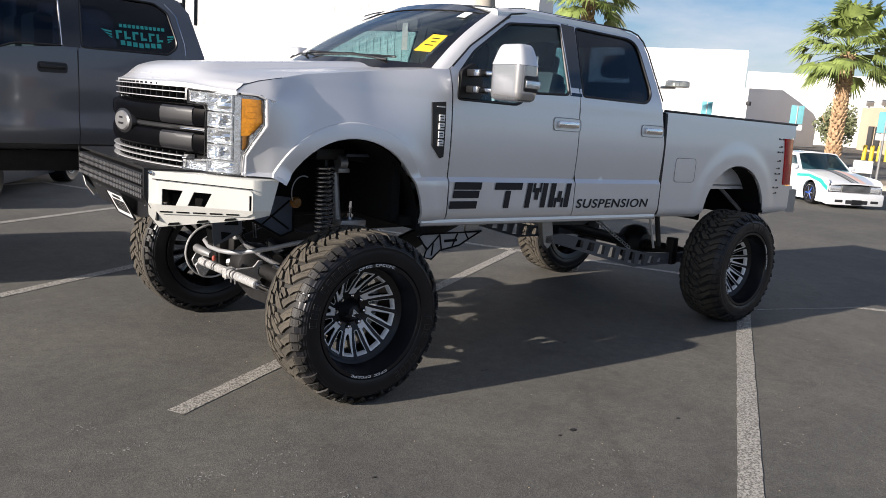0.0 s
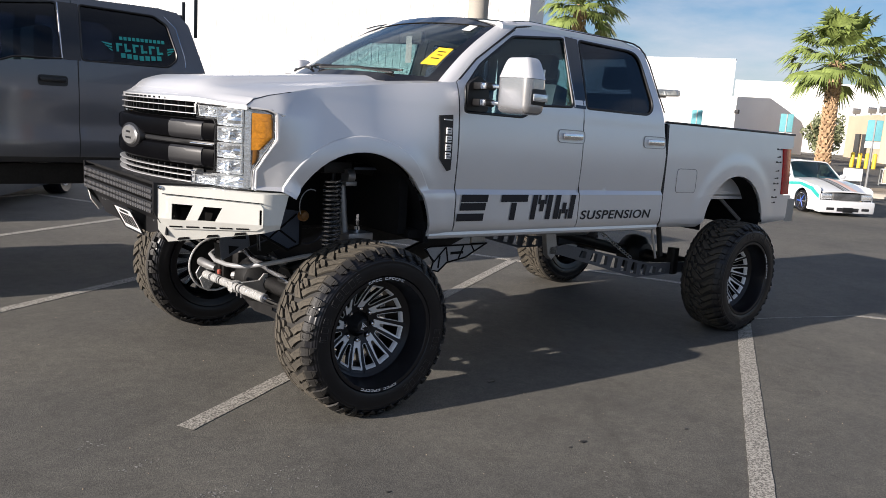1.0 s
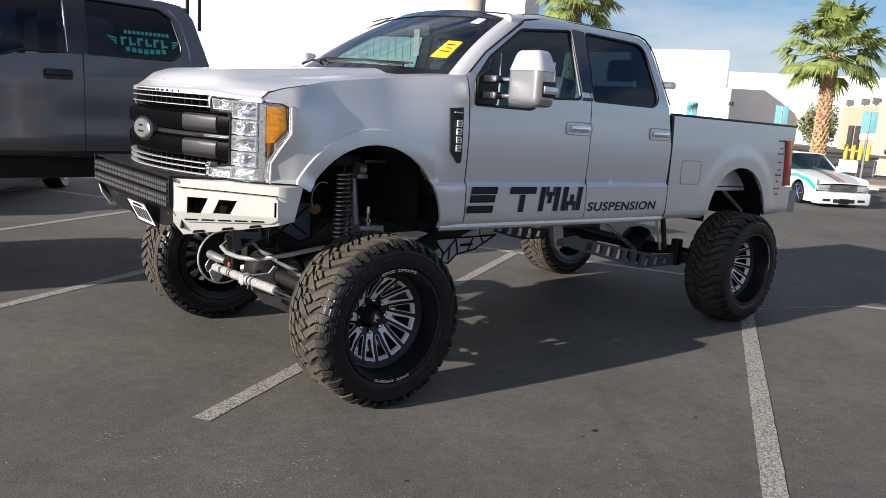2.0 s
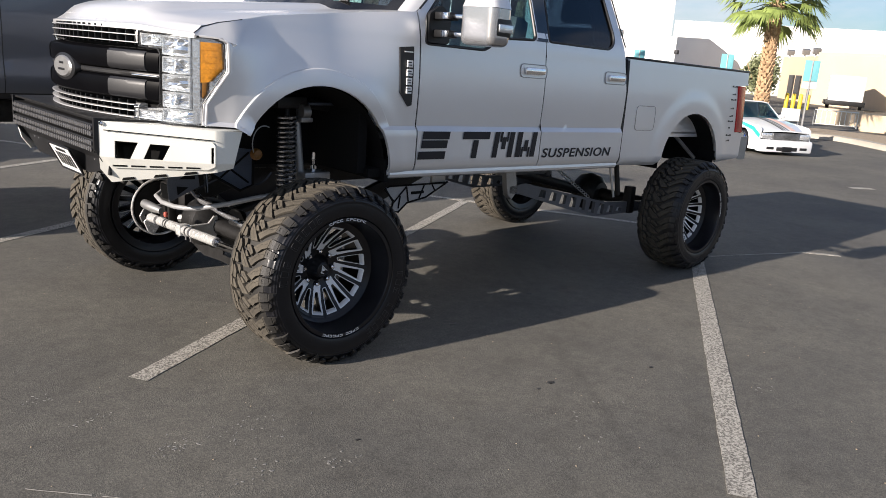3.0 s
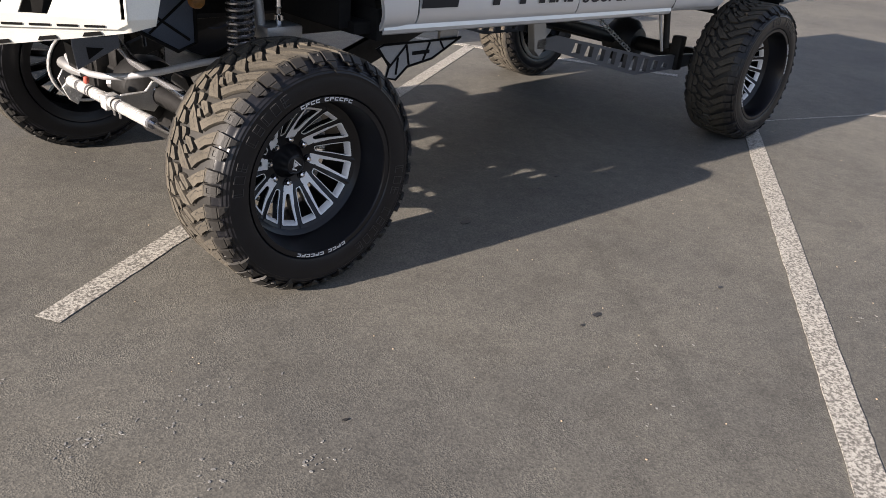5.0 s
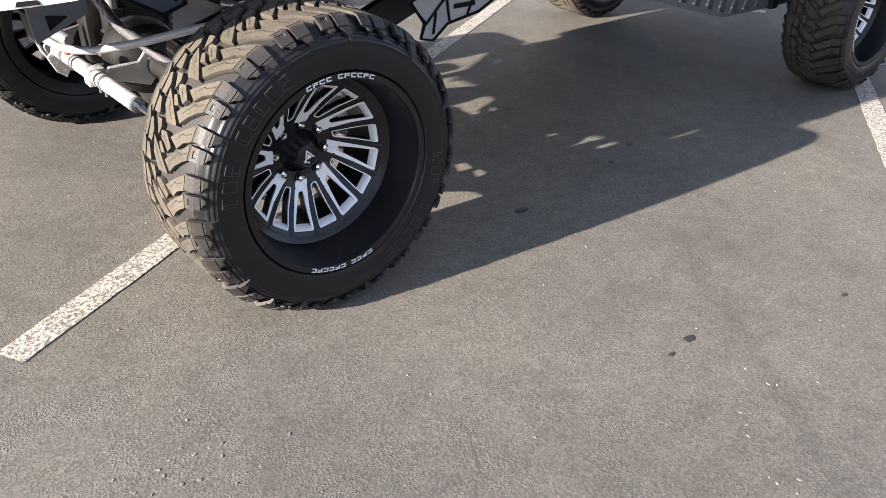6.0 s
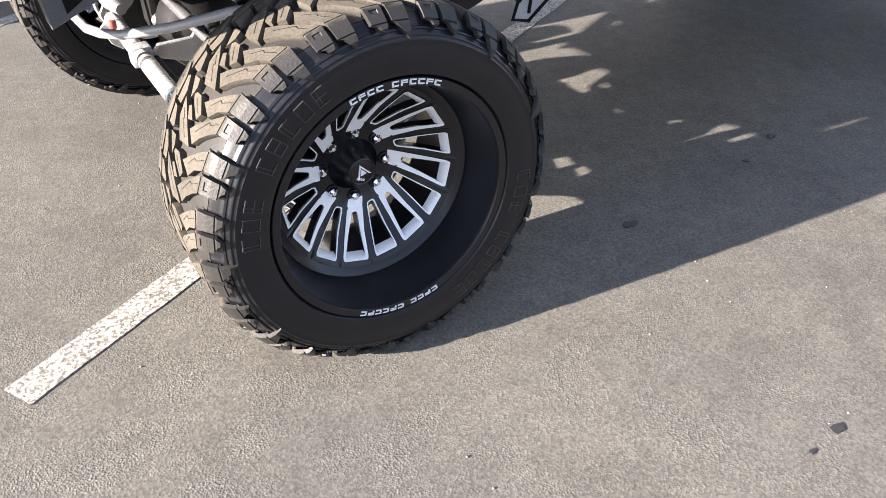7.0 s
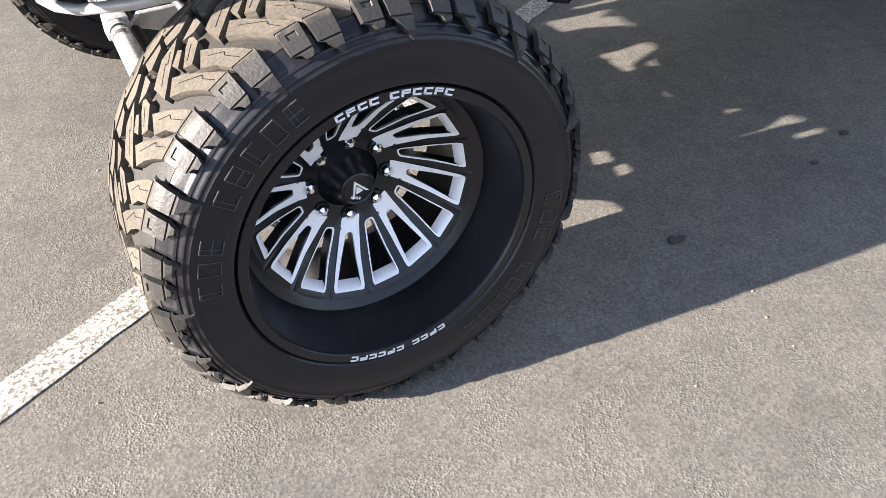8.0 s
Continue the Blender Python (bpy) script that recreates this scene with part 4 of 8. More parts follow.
def fender_top(x):
    """Height of the seam between bonnet and fender."""
    for (x0, z0), (x1, z1) in zip(FENDER_TOP, FENDER_TOP[1:]):
        if x <= x1:
            return z0 + (z1 - z0) * max(0.0, (x - x0) / (x1 - x0))
    return FENDER_TOP[-1][1]


FENDER = [(-0.67, 1.29), (-0.49, 1.285)] + [p for p in arch(ARCH_F, 26, 1.0) if p[0] > -0.44 and (p[0] > 0 or p[1] > 1.29)] + \
         [(0.645, 1.0), (0.645, 1.80)] + FENDER_TOP[::-1] + [(-0.70, 1.716), (-0.575, 1.713), (-0.545, 1.695), (-0.548, 1.556), (-0.60, 1.485), (-0.665, 1.391)]
DOOR_F = [(0.655, 1.01), (1.805, 1.01), (1.805, 1.60), (1.78, 2.405), (1.42, 2.395), (1.24, 2.36), (0.80, 2.10), (0.64, 1.965), (0.655, 1.80)]
DOOR_R = [(1.813, 1.01), (2.60, 1.01), (2.80, 1.01), (2.80, 1.6), (2.74, 1.90), (2.69, 2.13), (2.655, 2.27), (2.62, 2.345), (2.57, 2.387), (2.50, 2.405), (2.40, 2.41), (1.79, 2.405), (1.813, 1.60)]
BED = [(2.868, 1.01), (3.42, 1.0)] + [p for p in arch(ARCH_R, 26, 1.0)][1:-1] + [(4.50, 1.0), (4.93, 1.02), (4.93, 1.28), (4.80, 1.28), (4.80, 1.72), (4.905, 1.73), (4.905, 1.845), (2.868, 1.845)]
BED[-7:-1] = [(4.955, 1.04), (4.945, 1.275), (4.80, 1.275), (4.745, 1.715), (4.885, 1.73), (4.88, 1.845)]

for s in (-1, 1):
    fy = (lambda x, z, s=s: s * side_y(x, z))
    inn = -s * 0.02
    fender = tp("fender", skin(FENDER, fy, 0.022, inn), M_SILVER, smooth=22)
    door = tp("door", skin(DOOR_F, fy, 0.03, inn, (FWIN_A, FWIN_B)), M_SILVER, smooth=22)
    rdoor = tp("door", skin(DOOR_R, fy, 0.03, inn, (RWIN,)), M_SILVER, smooth=22)
    bed_side = tp("bed_side", skin(BED, fy, 0.028, inn), M_SILVER, smooth=22)
    inset = (lambda x, z, s=s: s * (side_y(x, z) - 0.012))
    FW = [FWIN_A[0], FWIN_A[1], FWIN_A[2], FWIN_A[3], FWIN_B[2], FWIN_B[3], FWIN_A[5], FWIN_A[6]]
    tp("side_window", skin(FW, inset, 0.12, inn * 0.2), M_TINT, "tinted side window", door)
    tp("side_window", skin(RWIN, inset, 0.12, inn * 0.2), M_DARKTINT, "dark tinted side window", rdoor)
    for ring, dr in ((FW, door), (RWIN, rdoor)):
        rr = rounded(ring, 0.03, 3)
        tp("window_seal", tube([(x, s * (side_y(x, z) - 0.004), z) for x, z in rr], 0.010, 6, closed=True), M_BLACK, "", dr)
    # black pillar trim between the doors
    trim = [(1.70, 1.885), (1.82, 1.885), (1.845, 2.37), (1.715, 2.375)]
    tp("pillar_trim", skin(trim, lambda x, z, s=s: s * (side_y(x, z) + 0.003), 0.1, -s * 0.012), M_GLOSS, "gloss black pillar trim", rdoor)
    tp("chrome_strip", tube([(1.702, s * (side_y(1.7, z) + 0.004), z) for z in span(1.89, 2.37, 6)], 0.005, 6), M_CHROME, "thin bright strip", door)
    # weather strip along the doors' tops
    rail = [(0.66, 1.985), (0.83, 2.125), (1.24, 2.375), (1.45, 2.41), (1.80, 2.42), (2.40, 2.425), (2.50, 2.42), (2.575, 2.40), (2.63, 2.355), (2.668, 2.275), (2.70, 2.13), (2.75, 1.92)]
    tp("door_seal", tube([(x, s * (side_y(x, z) + 0.002), z) for x, z in rail], 0.006, 6), M_BLACK, "", truck)
    tp("door_gap", tube([(0.650, s * (side_y(0.66, z) - 0.004), z) for z in span(1.01, 1.95, 14)], 0.004, 5), M_BLACK)
    tp("door_gap", tube([(1.809, s * (side_y(1.81, z) - 0.004), z) for z in span(1.01, 1.88, 14)], 0.004, 5), M_BLACK)
    tp("bed_gap", plate([(2.798, 0.99), (2.870, 0.99), (2.870, 1.84), (2.80, 1.84)], s * 0.005, "y", s * 0.955), M_LINER)
    tp("cab_gap_seal", tube([(2.845, s * (side_y(2.845, z) - 0.008), z) for z in span(1.0, 1.83, 12)], 0.022, 6), M_BLACK)
    # door handles: a silver bar over a recess
    for hx, dr in ((1.68, door), (2.64, rdoor)):
        recess = skin(rounded([(hx - 0.135, 1.645), (hx + 0.135, 1.645), (hx + 0.135, 1.728), (hx - 0.135, 1.728)], 0.03), lambda x, z, s=s: s * (side_y(x, z) + 0.003), 0.05, -s * 0.005)
        cup = tp("handle_cup", recess, M_SILVER, "silver door handle recess", dr)
        tp("cup_edge", tube([(x, s * (side_y(x, z) + 0.004), z) for x, z in rounded([(hx - 0.137, 1.643), (hx + 0.137, 1.643), (hx + 0.137, 1.73), (hx - 0.137, 1.73)], 0.03)], 0.003, 5, closed=True), M_STEEL, "", dr)
        bar = box(hx - 0.105, hx + 0.095, 1.022, 1.052, 1.664, 1.710, 0.014)
        if s < 0:
            moved(bar, Matrix.Diagonal((1, -1, 1, 1)))
        tp("handle", bar, M_CHROME, "chrome door handle", dr)
    # sill roll under the doors
    tp("sill", tube([(x, s * 0.985, 1.025) for x in span(0.47, 2.80, 12)], 0.030, 10), M_SILVER)
    # dark plate under the sill that stands in for shade below the doors
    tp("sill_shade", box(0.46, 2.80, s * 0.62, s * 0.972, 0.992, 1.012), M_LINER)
    # wheel wells
    for a, x0, x1 in ((ARCH_F, -0.5, 0.47), (ARCH_R, 3.45, 4.45)):
        cx, cz, rx, rz = a
        well = grid(lambda u, v: (cx - (rx - 0.005) * math.cos(u), s * v, cz + (rz - 0.005) * math.sin(u)), span(0.62 if a is ARCH_F else -0.05, math.pi + 0.05, 24), [0.985 if a is ARCH_F else 0.975, 0.75, 0.40], None)
        tp("wheel_well", well, M_LINER, "black wheel well liner")
        back = plate([(cx - rx * math.cos(t), cz + rz * math.sin(t)) for t in span(-0.05, math.pi + 0.05, 20)], s * 0.01, "y", s * 0.40)
        tp("inner_wing", back, M_LINER)
    # rolled lip of the front wheel opening, standing a little proud of the fender
    LIP_SECTION = ((0.004, -0.030), (-0.001, -0.004), (0.002, 0.0025), (0.008, 0.0035), (0.082, 0.0095), (0.087, 0.0090), (0.091, 0.003), (0.094, -0.004))

    def lip_fn(u, k, s=s):
        d, lift = LIP_SECTION[int(k)]
        cx, cz, rx, rz = ARCH_F
        d *= 1 - 0.35 * smoothstep(2.1, 2.58, u)
        x, z = cx - (rx + d) * math.cos(u), cz + (rz + d) * math.sin(u)
        return (x, s * (side_y(x, z) + lift * (1 if lift < 0 else 1 - 0.8 * smoothstep(2.2, 2.62, u))), z)
    tp("arch_lip", grid(lip_fn, span(0.46, 2.62, 48), list(range(len(LIP_SECTION)))), M_SILVER, "rolled silver wheel-arch lip", fender, 24)
    # lamp at the bed's corner
    tail = grid(lambda u, v: (4.875 + 0.035 * u + [0.0, -0.02, -0.09, -0.225][min(3, int(v))], s * [0.80, 0.955, 0.998, 0.999][min(3, int(v))], 1.285 + 0.43 * u), span(0, 1, 8), [0, 1, 2, 3])
    for v in tail.verts:
        v.co.x += 0.125 - 0.09 * (v.co.z - 1.285) / 0.43 - 0.03
    thicken(tail, (-0.01, -s * 0.02, 0))
    lamp = tp("tail_lamp", tail, M_RED, "red tail lamp lens")
    # stake-bed cap along the rail
    tp("rail_cap", box(2.868, 4.90, s * 0.93, s * 0.985, 1.843, 1.862, 0.008), M_BLACK, "black bed rail cap")
    tp("bed_inner", box(2.90, 4.88, s * 0.80, s * 0.82, 1.25, 1.85), M_SILVER)
    tp("bed_rail", box(2.88, 4.88, s * 0.80, s * 0.975, 1.825, 1.845), M_SILVER)

# fuel door on the near bed side, a shallow outlined flap
fuel = skin(rounded([(3.03, 1.30), (3.30, 1.30), (3.30, 1.485), (3.03, 1.485)], 0.03), lambda x, z: -(side_y(x, z) + 0.003), 0.06, 0.004)
flap = tp("fuel_door", fuel, M_SILVER, "silver fuel door")
tp("fuel_seam", tube([(x, -(side_y(x, z) + 0.002), z) for x, z in rounded([(3.025, 1.295), (3.305, 1.295), (3.305, 1.49), (3.025, 1.49)], 0.035)], 0.0022, 5, closed=True), M_SPRING, "", flap)

# roof, pillars, rear wall
def roof_fn(x, v):
    e = 1 - abs(v) ** 6
    ends = 0.035 * smoothstep(1.45, 1.12, x) + 0.07 * smoothstep(2.35, 2.68, x)
    return (x, v * 0.835, 2.412 + 0.055 * e ** 0.5 * (1 - 0.25 * v * v) - ends)


roof = tp("roof", grid(roof_fn, span(1.12, 2.66, 26), [-1, -0.985, -0.95, -0.88, -0.7, -0.4, 0, 0.4, 0.7, 0.88, 0.95, 0.985, 1], (0, 0, -0.03)), M_SILVER)
tp("sunroof", grid(lambda x, v: Vector(roof_fn(x, v)) + Vector((0, 0, 0.004)), span(1.115, 2.15, 14), span(-0.93, 0.93, 13), (0, 0, -0.008)), M_GLOSS, "dark glass sunroof", roof)
back = [(-0.99, 1.0), (0.99, 1.0), (0.98, 1.85), (0.80, 2.40), (-0.80, 2.40), (-0.98, 1.85)]
bwin = [(-0.70, 1.93), (-0.66, 2.32), (0.66, 2.32), (0.70, 1.93)]
cab_back = tp("cab_back", skin(back, lambda y, z: 2.80 - 0.16 * smoothstep(1.8, 2.42, z), 0.15, -0.02, (bwin,), "x"), M_SILVER)
tp("rear_window", skin(bwin, lambda y, z: 2.79 - 0.16 * smoothstep(1.8, 2.42, z), 0.2, -0.004, (), "x"), M_TINT, "tinted rear window", cab_back)


def shield(u, v, off=0.0):
    """u: 0 at the cowl, 1 at the header; v: -1..1 across."""
    x0, z0, y0 = 0.17 + 0.38 * v * v, 1.945 + 0.015 * (1 - v * v), 0.895
    x1, z1, y1 = 1.05 + 0.085 * v * v, 2.425 - 0.045 * v * v, 0.772
    bow = 0.018 * math.sin(math.pi * u)
    return (x0 + (x1 - x0) * u - bow, (y0 + (y1 - y0) * u) * v, z0 + (z1 - z0) * u + bow + off)


wind = tp("windshield", grid(shield, span(0, 1, 10), span(-1, 1, 17), (0.004, 0, -0.006)), M_GLASS, "clear windscreen glass")
wind.visible_shadow = False
tp("header", grid(lambda u, v: shield(0.93 + 0.13 * u, v, 0.006), span(0, 1, 3), span(-1, 1, 17), (0.01, 0, -0.02)), M_GLOSS, "gloss black header strip", wind)
tp("frit", grid(lambda u, v: shield(-0.03 + 0.10 * u, v, 0.004), span(0, 1, 3), span(-1, 1, 17), (0.01, 0, -0.02)), M_GLOSS, "", wind)
for s in (-1, 1):
    def pillar(u, v, s=s):
        a = Vector(shield(u, s, 0.006))
        bx, bz = 0.625 + (1.25 - 0.625) * u, 1.965 + (2.385 - 1.965) * u
        b = Vector((bx, s * (side_y(max(bx, 0.63), bz) - 0.002), bz))
        p = a.lerp(b, v)
        return p + Vector((-0.012, s * 0.012, 0.012)) * math.sin(math.pi * v)
    tp("windshield_pillar", grid(pillar, span(-0.04, 1.04, 12), span(0, 1, 6), (0.015, -s * 0.02, -0.015)), M_SILVER)
    tp("frit_edge", grid(lambda u, v, s=s: Vector(shield(u, s * (0.93 + 0.07 * v), 0.003)), span(0, 1, 10), span(0, 1, 3), (0.004, 0, -0.006)), M_GLOSS, "", wind)


def hood_fn(u, v):
    """u: 0 at the nose, 1 at the cowl; v: -1..1 across the bonnet. Its sides meet the fenders' tops."""
    yn = abs(v) * 0.893
    x_nose = -0.95 + 0.15 * (yn / 0.735) ** 2 if yn < 0.735 else -0.80 + 0.10 * ((yn - 0.735) / 0.158) ** 1.6
    x_cowl = 0.35 + 0.22 * v * v
    x = x_nose + (x_cowl - x_nose) * u
    xe = -0.70 + 1.27 * u
    half = side_y(xe, fender_top(xe)) - 0.0015 - 0.002 * smoothstep(0.3, 0.0, u)
    t = (x + 0.95) / 1.3

    def height(q):
        z = 1.795 + 0.13 * t - 0.065 * (1 - smoothstep(0.0, 0.10, u))
        z += 0.042 * (1 - smoothstep(0.48, 0.66, q)) * smoothstep(0.02, 0.2, u)
        return z + 0.012 * (1 - q * q)
    z = height(abs(v))
    z += (fender_top(xe) + 0.002 - height(1.0)) * smoothstep(0.45, 1.0, abs(v)) * smoothstep(0.0, 0.06, u)
    z += (1.727 - z) * (1 - smoothstep(0.0, 0.03, u)) * smoothstep(0.6, 1.0, abs(v))
    return (x, v * half, z)


hood = tp("hood", grid(hood_fn, [(i / 30) ** 1.5 for i in range(31)], span(-1, 1, 41), (0.0, 0, -0.025)), M_SILVER, "silver bonnet with a raised middle")
# embossed bars across the bonnet's nose
for k in range(9):
    v0 = -0.46 + k * 0.105
    if k == 5:
        continue

    for u0, w0, w1, u1 in ((0.024, 0.0, 1.0, 0.005), (0.050, 0.0, 1.0, 0.005)):
        def ink(u, w, v0=v0, u0=u0, u1=u1, w0=w0, w1=w1):
            p = Vector(hood_fn(u0 + u1 * u, v0 + 0.080 * (w0 + (w1 - w0) * w) + 0.3 * (u0 + u1 * u)))
            return p + Vector((-0.0008, 0, 0.0010))
        tp("nose_mark", grid(ink, span(0, 1, 3), span(0, 1, 4), (0.001, 0, -0.002)), M_SILVER, "silver embossed mark", hood)
for s in (-1, 1):
    tp("hood_seam", tube([(x, s * (side_y(x, fender_top(x)) - 0.001), fender_top(x) + 0.0005) for x in [-0.703, -0.69, -0.66, -0.62, -0.58, -0.52, -0.45]], 0.003, 5), M_BLACK, "", hood)
tp("cowl", grid(lambda x, v: (0.13 + 0.32 * v * v + 0.16 * x, v * 0.88, 1.93 + 0.012 * x), span(0, 1, 3), span(-1, 1, 15), (0, 0, -0.03)), M_BLACK)
for s0, s1 in ((-0.05, -0.72), (0.72, 0.05)):
    a, b = Vector(shield(0.06, s0, 0.02)), Vector(shield(0.05, s1, 0.02))
    arm = tp("wiper", tube([a, a.lerp(b, 0.5) + Vector((0.02, 0, 0.02)), b], 0.009, 6), M_BLACK, "black wiper")
    tp("blade", tube([a.lerp(b, -0.1) + Vector((0.02, 0, 0.015)), b.lerp(a, -0.05) + Vector((0.04, 0, 0.02))], 0.007, 6), M_BLACK, "", arm)
# papers behind the windscreen
def on_shield(u0, u1, v0, v1):
    return grid(lambda u, v: shield(u0 + (u1 - u0) * u, v0 + (v1 - v0) * v, 0.010), span(0, 1, 3), span(0, 1, 3), (0.001, 0, -0.002))


st = tp("show_card", on_shield(0.22, 0.47, -0.92, -0.81), M_YELLOW, "yellow paper show card", wind)
for u in (0.30, 0.35, 0.40):
    tp("card_mark", grid(lambda a, b, u=u: shield(u + 0.010 * a, -0.895 + (0.055 if u != 0.35 else 0.035) * b, 0.013), [0, 1], [0, 1], (0.001, 0, -0.001)), M_BLACK, "", wind)
tp("inspection_sticker", on_shield(0.80, 0.90, -0.86, -0.78), M_WHITE, "small white sticker", wind)
tp("hanging_tag", grid(lambda u, v: (0.98, -0.035 + 0.07 * v, 2.31 - 0.19 * u), span(0, 1, 4), span(0, 1, 3), (0.002, 0, 0)), M_ARMPLATE, "pale hanging tag")

tp("rear_view_mirror", box(0.99, 1.03, -0.13, 0.13, 2.26, 2.34, 0.015), M_DASH, "dark rear-view mirror")

# cabin
tp("dashboard", box(0.42, 0.85, -0.90, 0.90, 1.55, 1.90, 0.05), M_DASH)
tp("steering_wheel", moved(tube([(0, 0.185 * math.cos(a), 0.185 * math.sin(a)) for a in span(0, 2 * math.pi, 25)[:-1]], 0.016, 8, closed=True), Matrix.Translation((1.0, -0.40, 1.83)) @ pose(0, 0, 0, 0, 24, 0)), M_DASH)
for x in (1.36, 2.28):
    for y in (-0.42, 0.42):
        seat = tp("seat", box(x, x + 0.5, y - 0.27, y + 0.27, 1.33, 1.50, 0.05), M_SEAT)
        tp("seat_back", moved(box(-0.07, 0.09, y - 0.27, y + 0.27, 0, 0.62, 0.06), Matrix.Translation((x + 0.42, 0, 1.45)) @ pose(0, 0, 0, 0, 12, 0)), M_SEAT, "", seat)
        tp("headrest", moved(box(-0.05, 0.06, y - 0.14, y + 0.14, 0.66, 0.85, 0.05), Matrix.Translation((x + 0.42, 0, 1.45)) @ pose(0, 0, 0, 0, 12, 0)), M_SEAT, "", seat)
tp("cab_floor", box(0.35, 2.79, -0.96, 0.96, 1.0, 1.05), M_LINER)
tp("firewall", box(0.30, 0.36, -0.92, 0.92, 1.02, 1.86), M_LINER)

# bed and tailgate
tp("bed_floor", box(2.88, 4.88, -0.82, 0.82, 1.22, 1.26), M_SILVER)
tp("bed_front", box(2.875, 2.90, -0.95, 0.95, 1.05, 1.845), M_SILVER)
gate = tp("tailgate", box(4.86, 4.915, -0.80, 0.80, 1.26, 1.845, 0.015), M_SILVER)
tp("tailgate_handle", box(4.91, 4.93, -0.14, 0.14, 1.62, 1.70, 0.008), M_BLACK, "", gate)
bump_pts = [(4.93, -0.99), (5.02, -1.0), (5.09, -0.9), (5.12, 0), (5.09, 0.9), (5.02, 1.0), (4.93, 0.99)]
rb = grid(lambda u, v: (bump_pts[int(u)][0], bump_pts[int(u)][1], 1.02 + 0.22 * v), range(7), [0, 0.08, 0.5, 0.92, 1], (-0.05, 0, 0))
tp("rear_bumper", rb, M_STEEL, "brushed silver rear bumper")
for z0, ws in ((1.70, 3), (1.63, 2), (1.58, 3), (1.50, 2), (1.43, 2), (1.38, 3), (1.32, 1), (1.25, 3), (1.20, 2)):
    for k in range(ws):
        x0 = 4.60 + 0.035 * k + 0.03 * (3 - ws) * 0.5 - 0.02
        b = box(x0, x0 + 0.025, -(side_y(4.62, z0) + 0.0035), -(side_y(4.62, z0) + 0.001), z0, z0 + 0.008 + 0.007 * ((k + ws) % 2))
        tp("sponsor_mark", b, M_DECAL, "small dark sponsor decal", bed_side)

# decal along the doors: four angular blocks in dark vinyl on a pale ground, then a word
def decal(outline, mat, lift, name="door_decal", lab=""):
    return tp(name, skin(outline, lambda x, z: -(side_y(x, z) + lift), 0.05, 0.001), mat, lab, truck, 20)


def slant(x0, x1, z0, z1, k=0.13):
    """A leaning bar, given along its foot."""
    f = lambda x, z: (x + k * (z - Z0), z)
    return [f(x0, z0), f(x1, z0), f(x1, z1), f(x0, z1)]


T, Z0, Z1 = 0.048, 1.110, 1.280
for bars in ([(0.675, 0.90, Z1 - T, Z1), (0.675, 0.89, 1.178, 1.178 + T), (0.66, 0.885, Z0, Z0 + T)],
             [(1.02, 1.265, Z1 - T, Z1), (1.12, 1.168, Z0, Z1 - T - 0.006)],
             [(1.315, 1.36, Z0, Z1), (1.372, 1.392, 1.215, Z1), (1.396, 1.432, 1.165, 1.245), (1.436, 1.452, 1.215, Z1), (1.464, 1.51, Z0, Z1)],
             [(1.545, 1.592, Z0, Z1), (1.60, 1.62, Z0, 1.178), (1.626, 1.662, 1.148, 1.225), (1.668, 1.686, Z0, 1.178), (1.698, 1.745, Z0, Z1)]):
    for b in bars:
        decal(slant(*b), M_DECAL, 0.006, "decal_bar", "dark navy vinyl decal bar")
word = bpy.data.curves.new("word", "FONT")
word.body, word.size, word.extrude, word.space_character, word.shear, word.offset = "SUSPENSION", 0.098, 0.0008, 1.1, 0.16, 0.0016
wob = bpy.data.objects.new("word", word)
me = bpy.data.meshes.new_from_object(wob)
wb = bmesh.new()
wb.from_mesh(me)
bpy.data.objects.remove(wob)
x_lo, x_hi = min(v.co.x for v in wb.verts), max(v.co.x for v in wb.verts)
for v in wb.verts:
    x = 1.835 + (v.co.x - x_lo) / (x_hi - x_lo) * 0.83
    z = 1.103 + v.co.y * 0.92
    v.co = (x, -(side_y(x, z) + 0.003 + v.co.z), z)
tp("word_decal", wb, M_DECAL, "dark vinyl word on the rear door", truck, 0)

# fender badge: black vent plate with pale figures as bars
badge = [(0.496, 1.757), (0.594, 1.767), (0.594, 1.432), (0.568, 1.424), (0.503, 1.500)]
bd = tp("fender_badge", skin(badge, lambda x, z: -(side_y(x, z) + 0.010), 0.05, 0.012), M_BLACK, "black fender badge with pale bars")
tp("badge_bar", box(0.520, 0.582, -1.033, -1.028, 1.731, 1.738), M_WHITE, "", bd)
for k in range(4):
    z = 1.648 - k * 0.050
    tp("badge_figure", box(0.540, 0.580, -1.041, -1.030, z, z + 0.040, 0.003), M_WHITE, "pale raised figure block", bd)
    tp("figure_slot", box(0.550, 0.572 + 0.010 * (k % 2), -1.0415, -1.040, z + 0.010, z + 0.016), M_BLACK, "", bd)
    tp("figure_slot", box(0.540 - 0.002 * (k % 2), 0.570, -1.0415, -1.040, z + 0.025, z + 0.031), M_BLACK, "", bd)

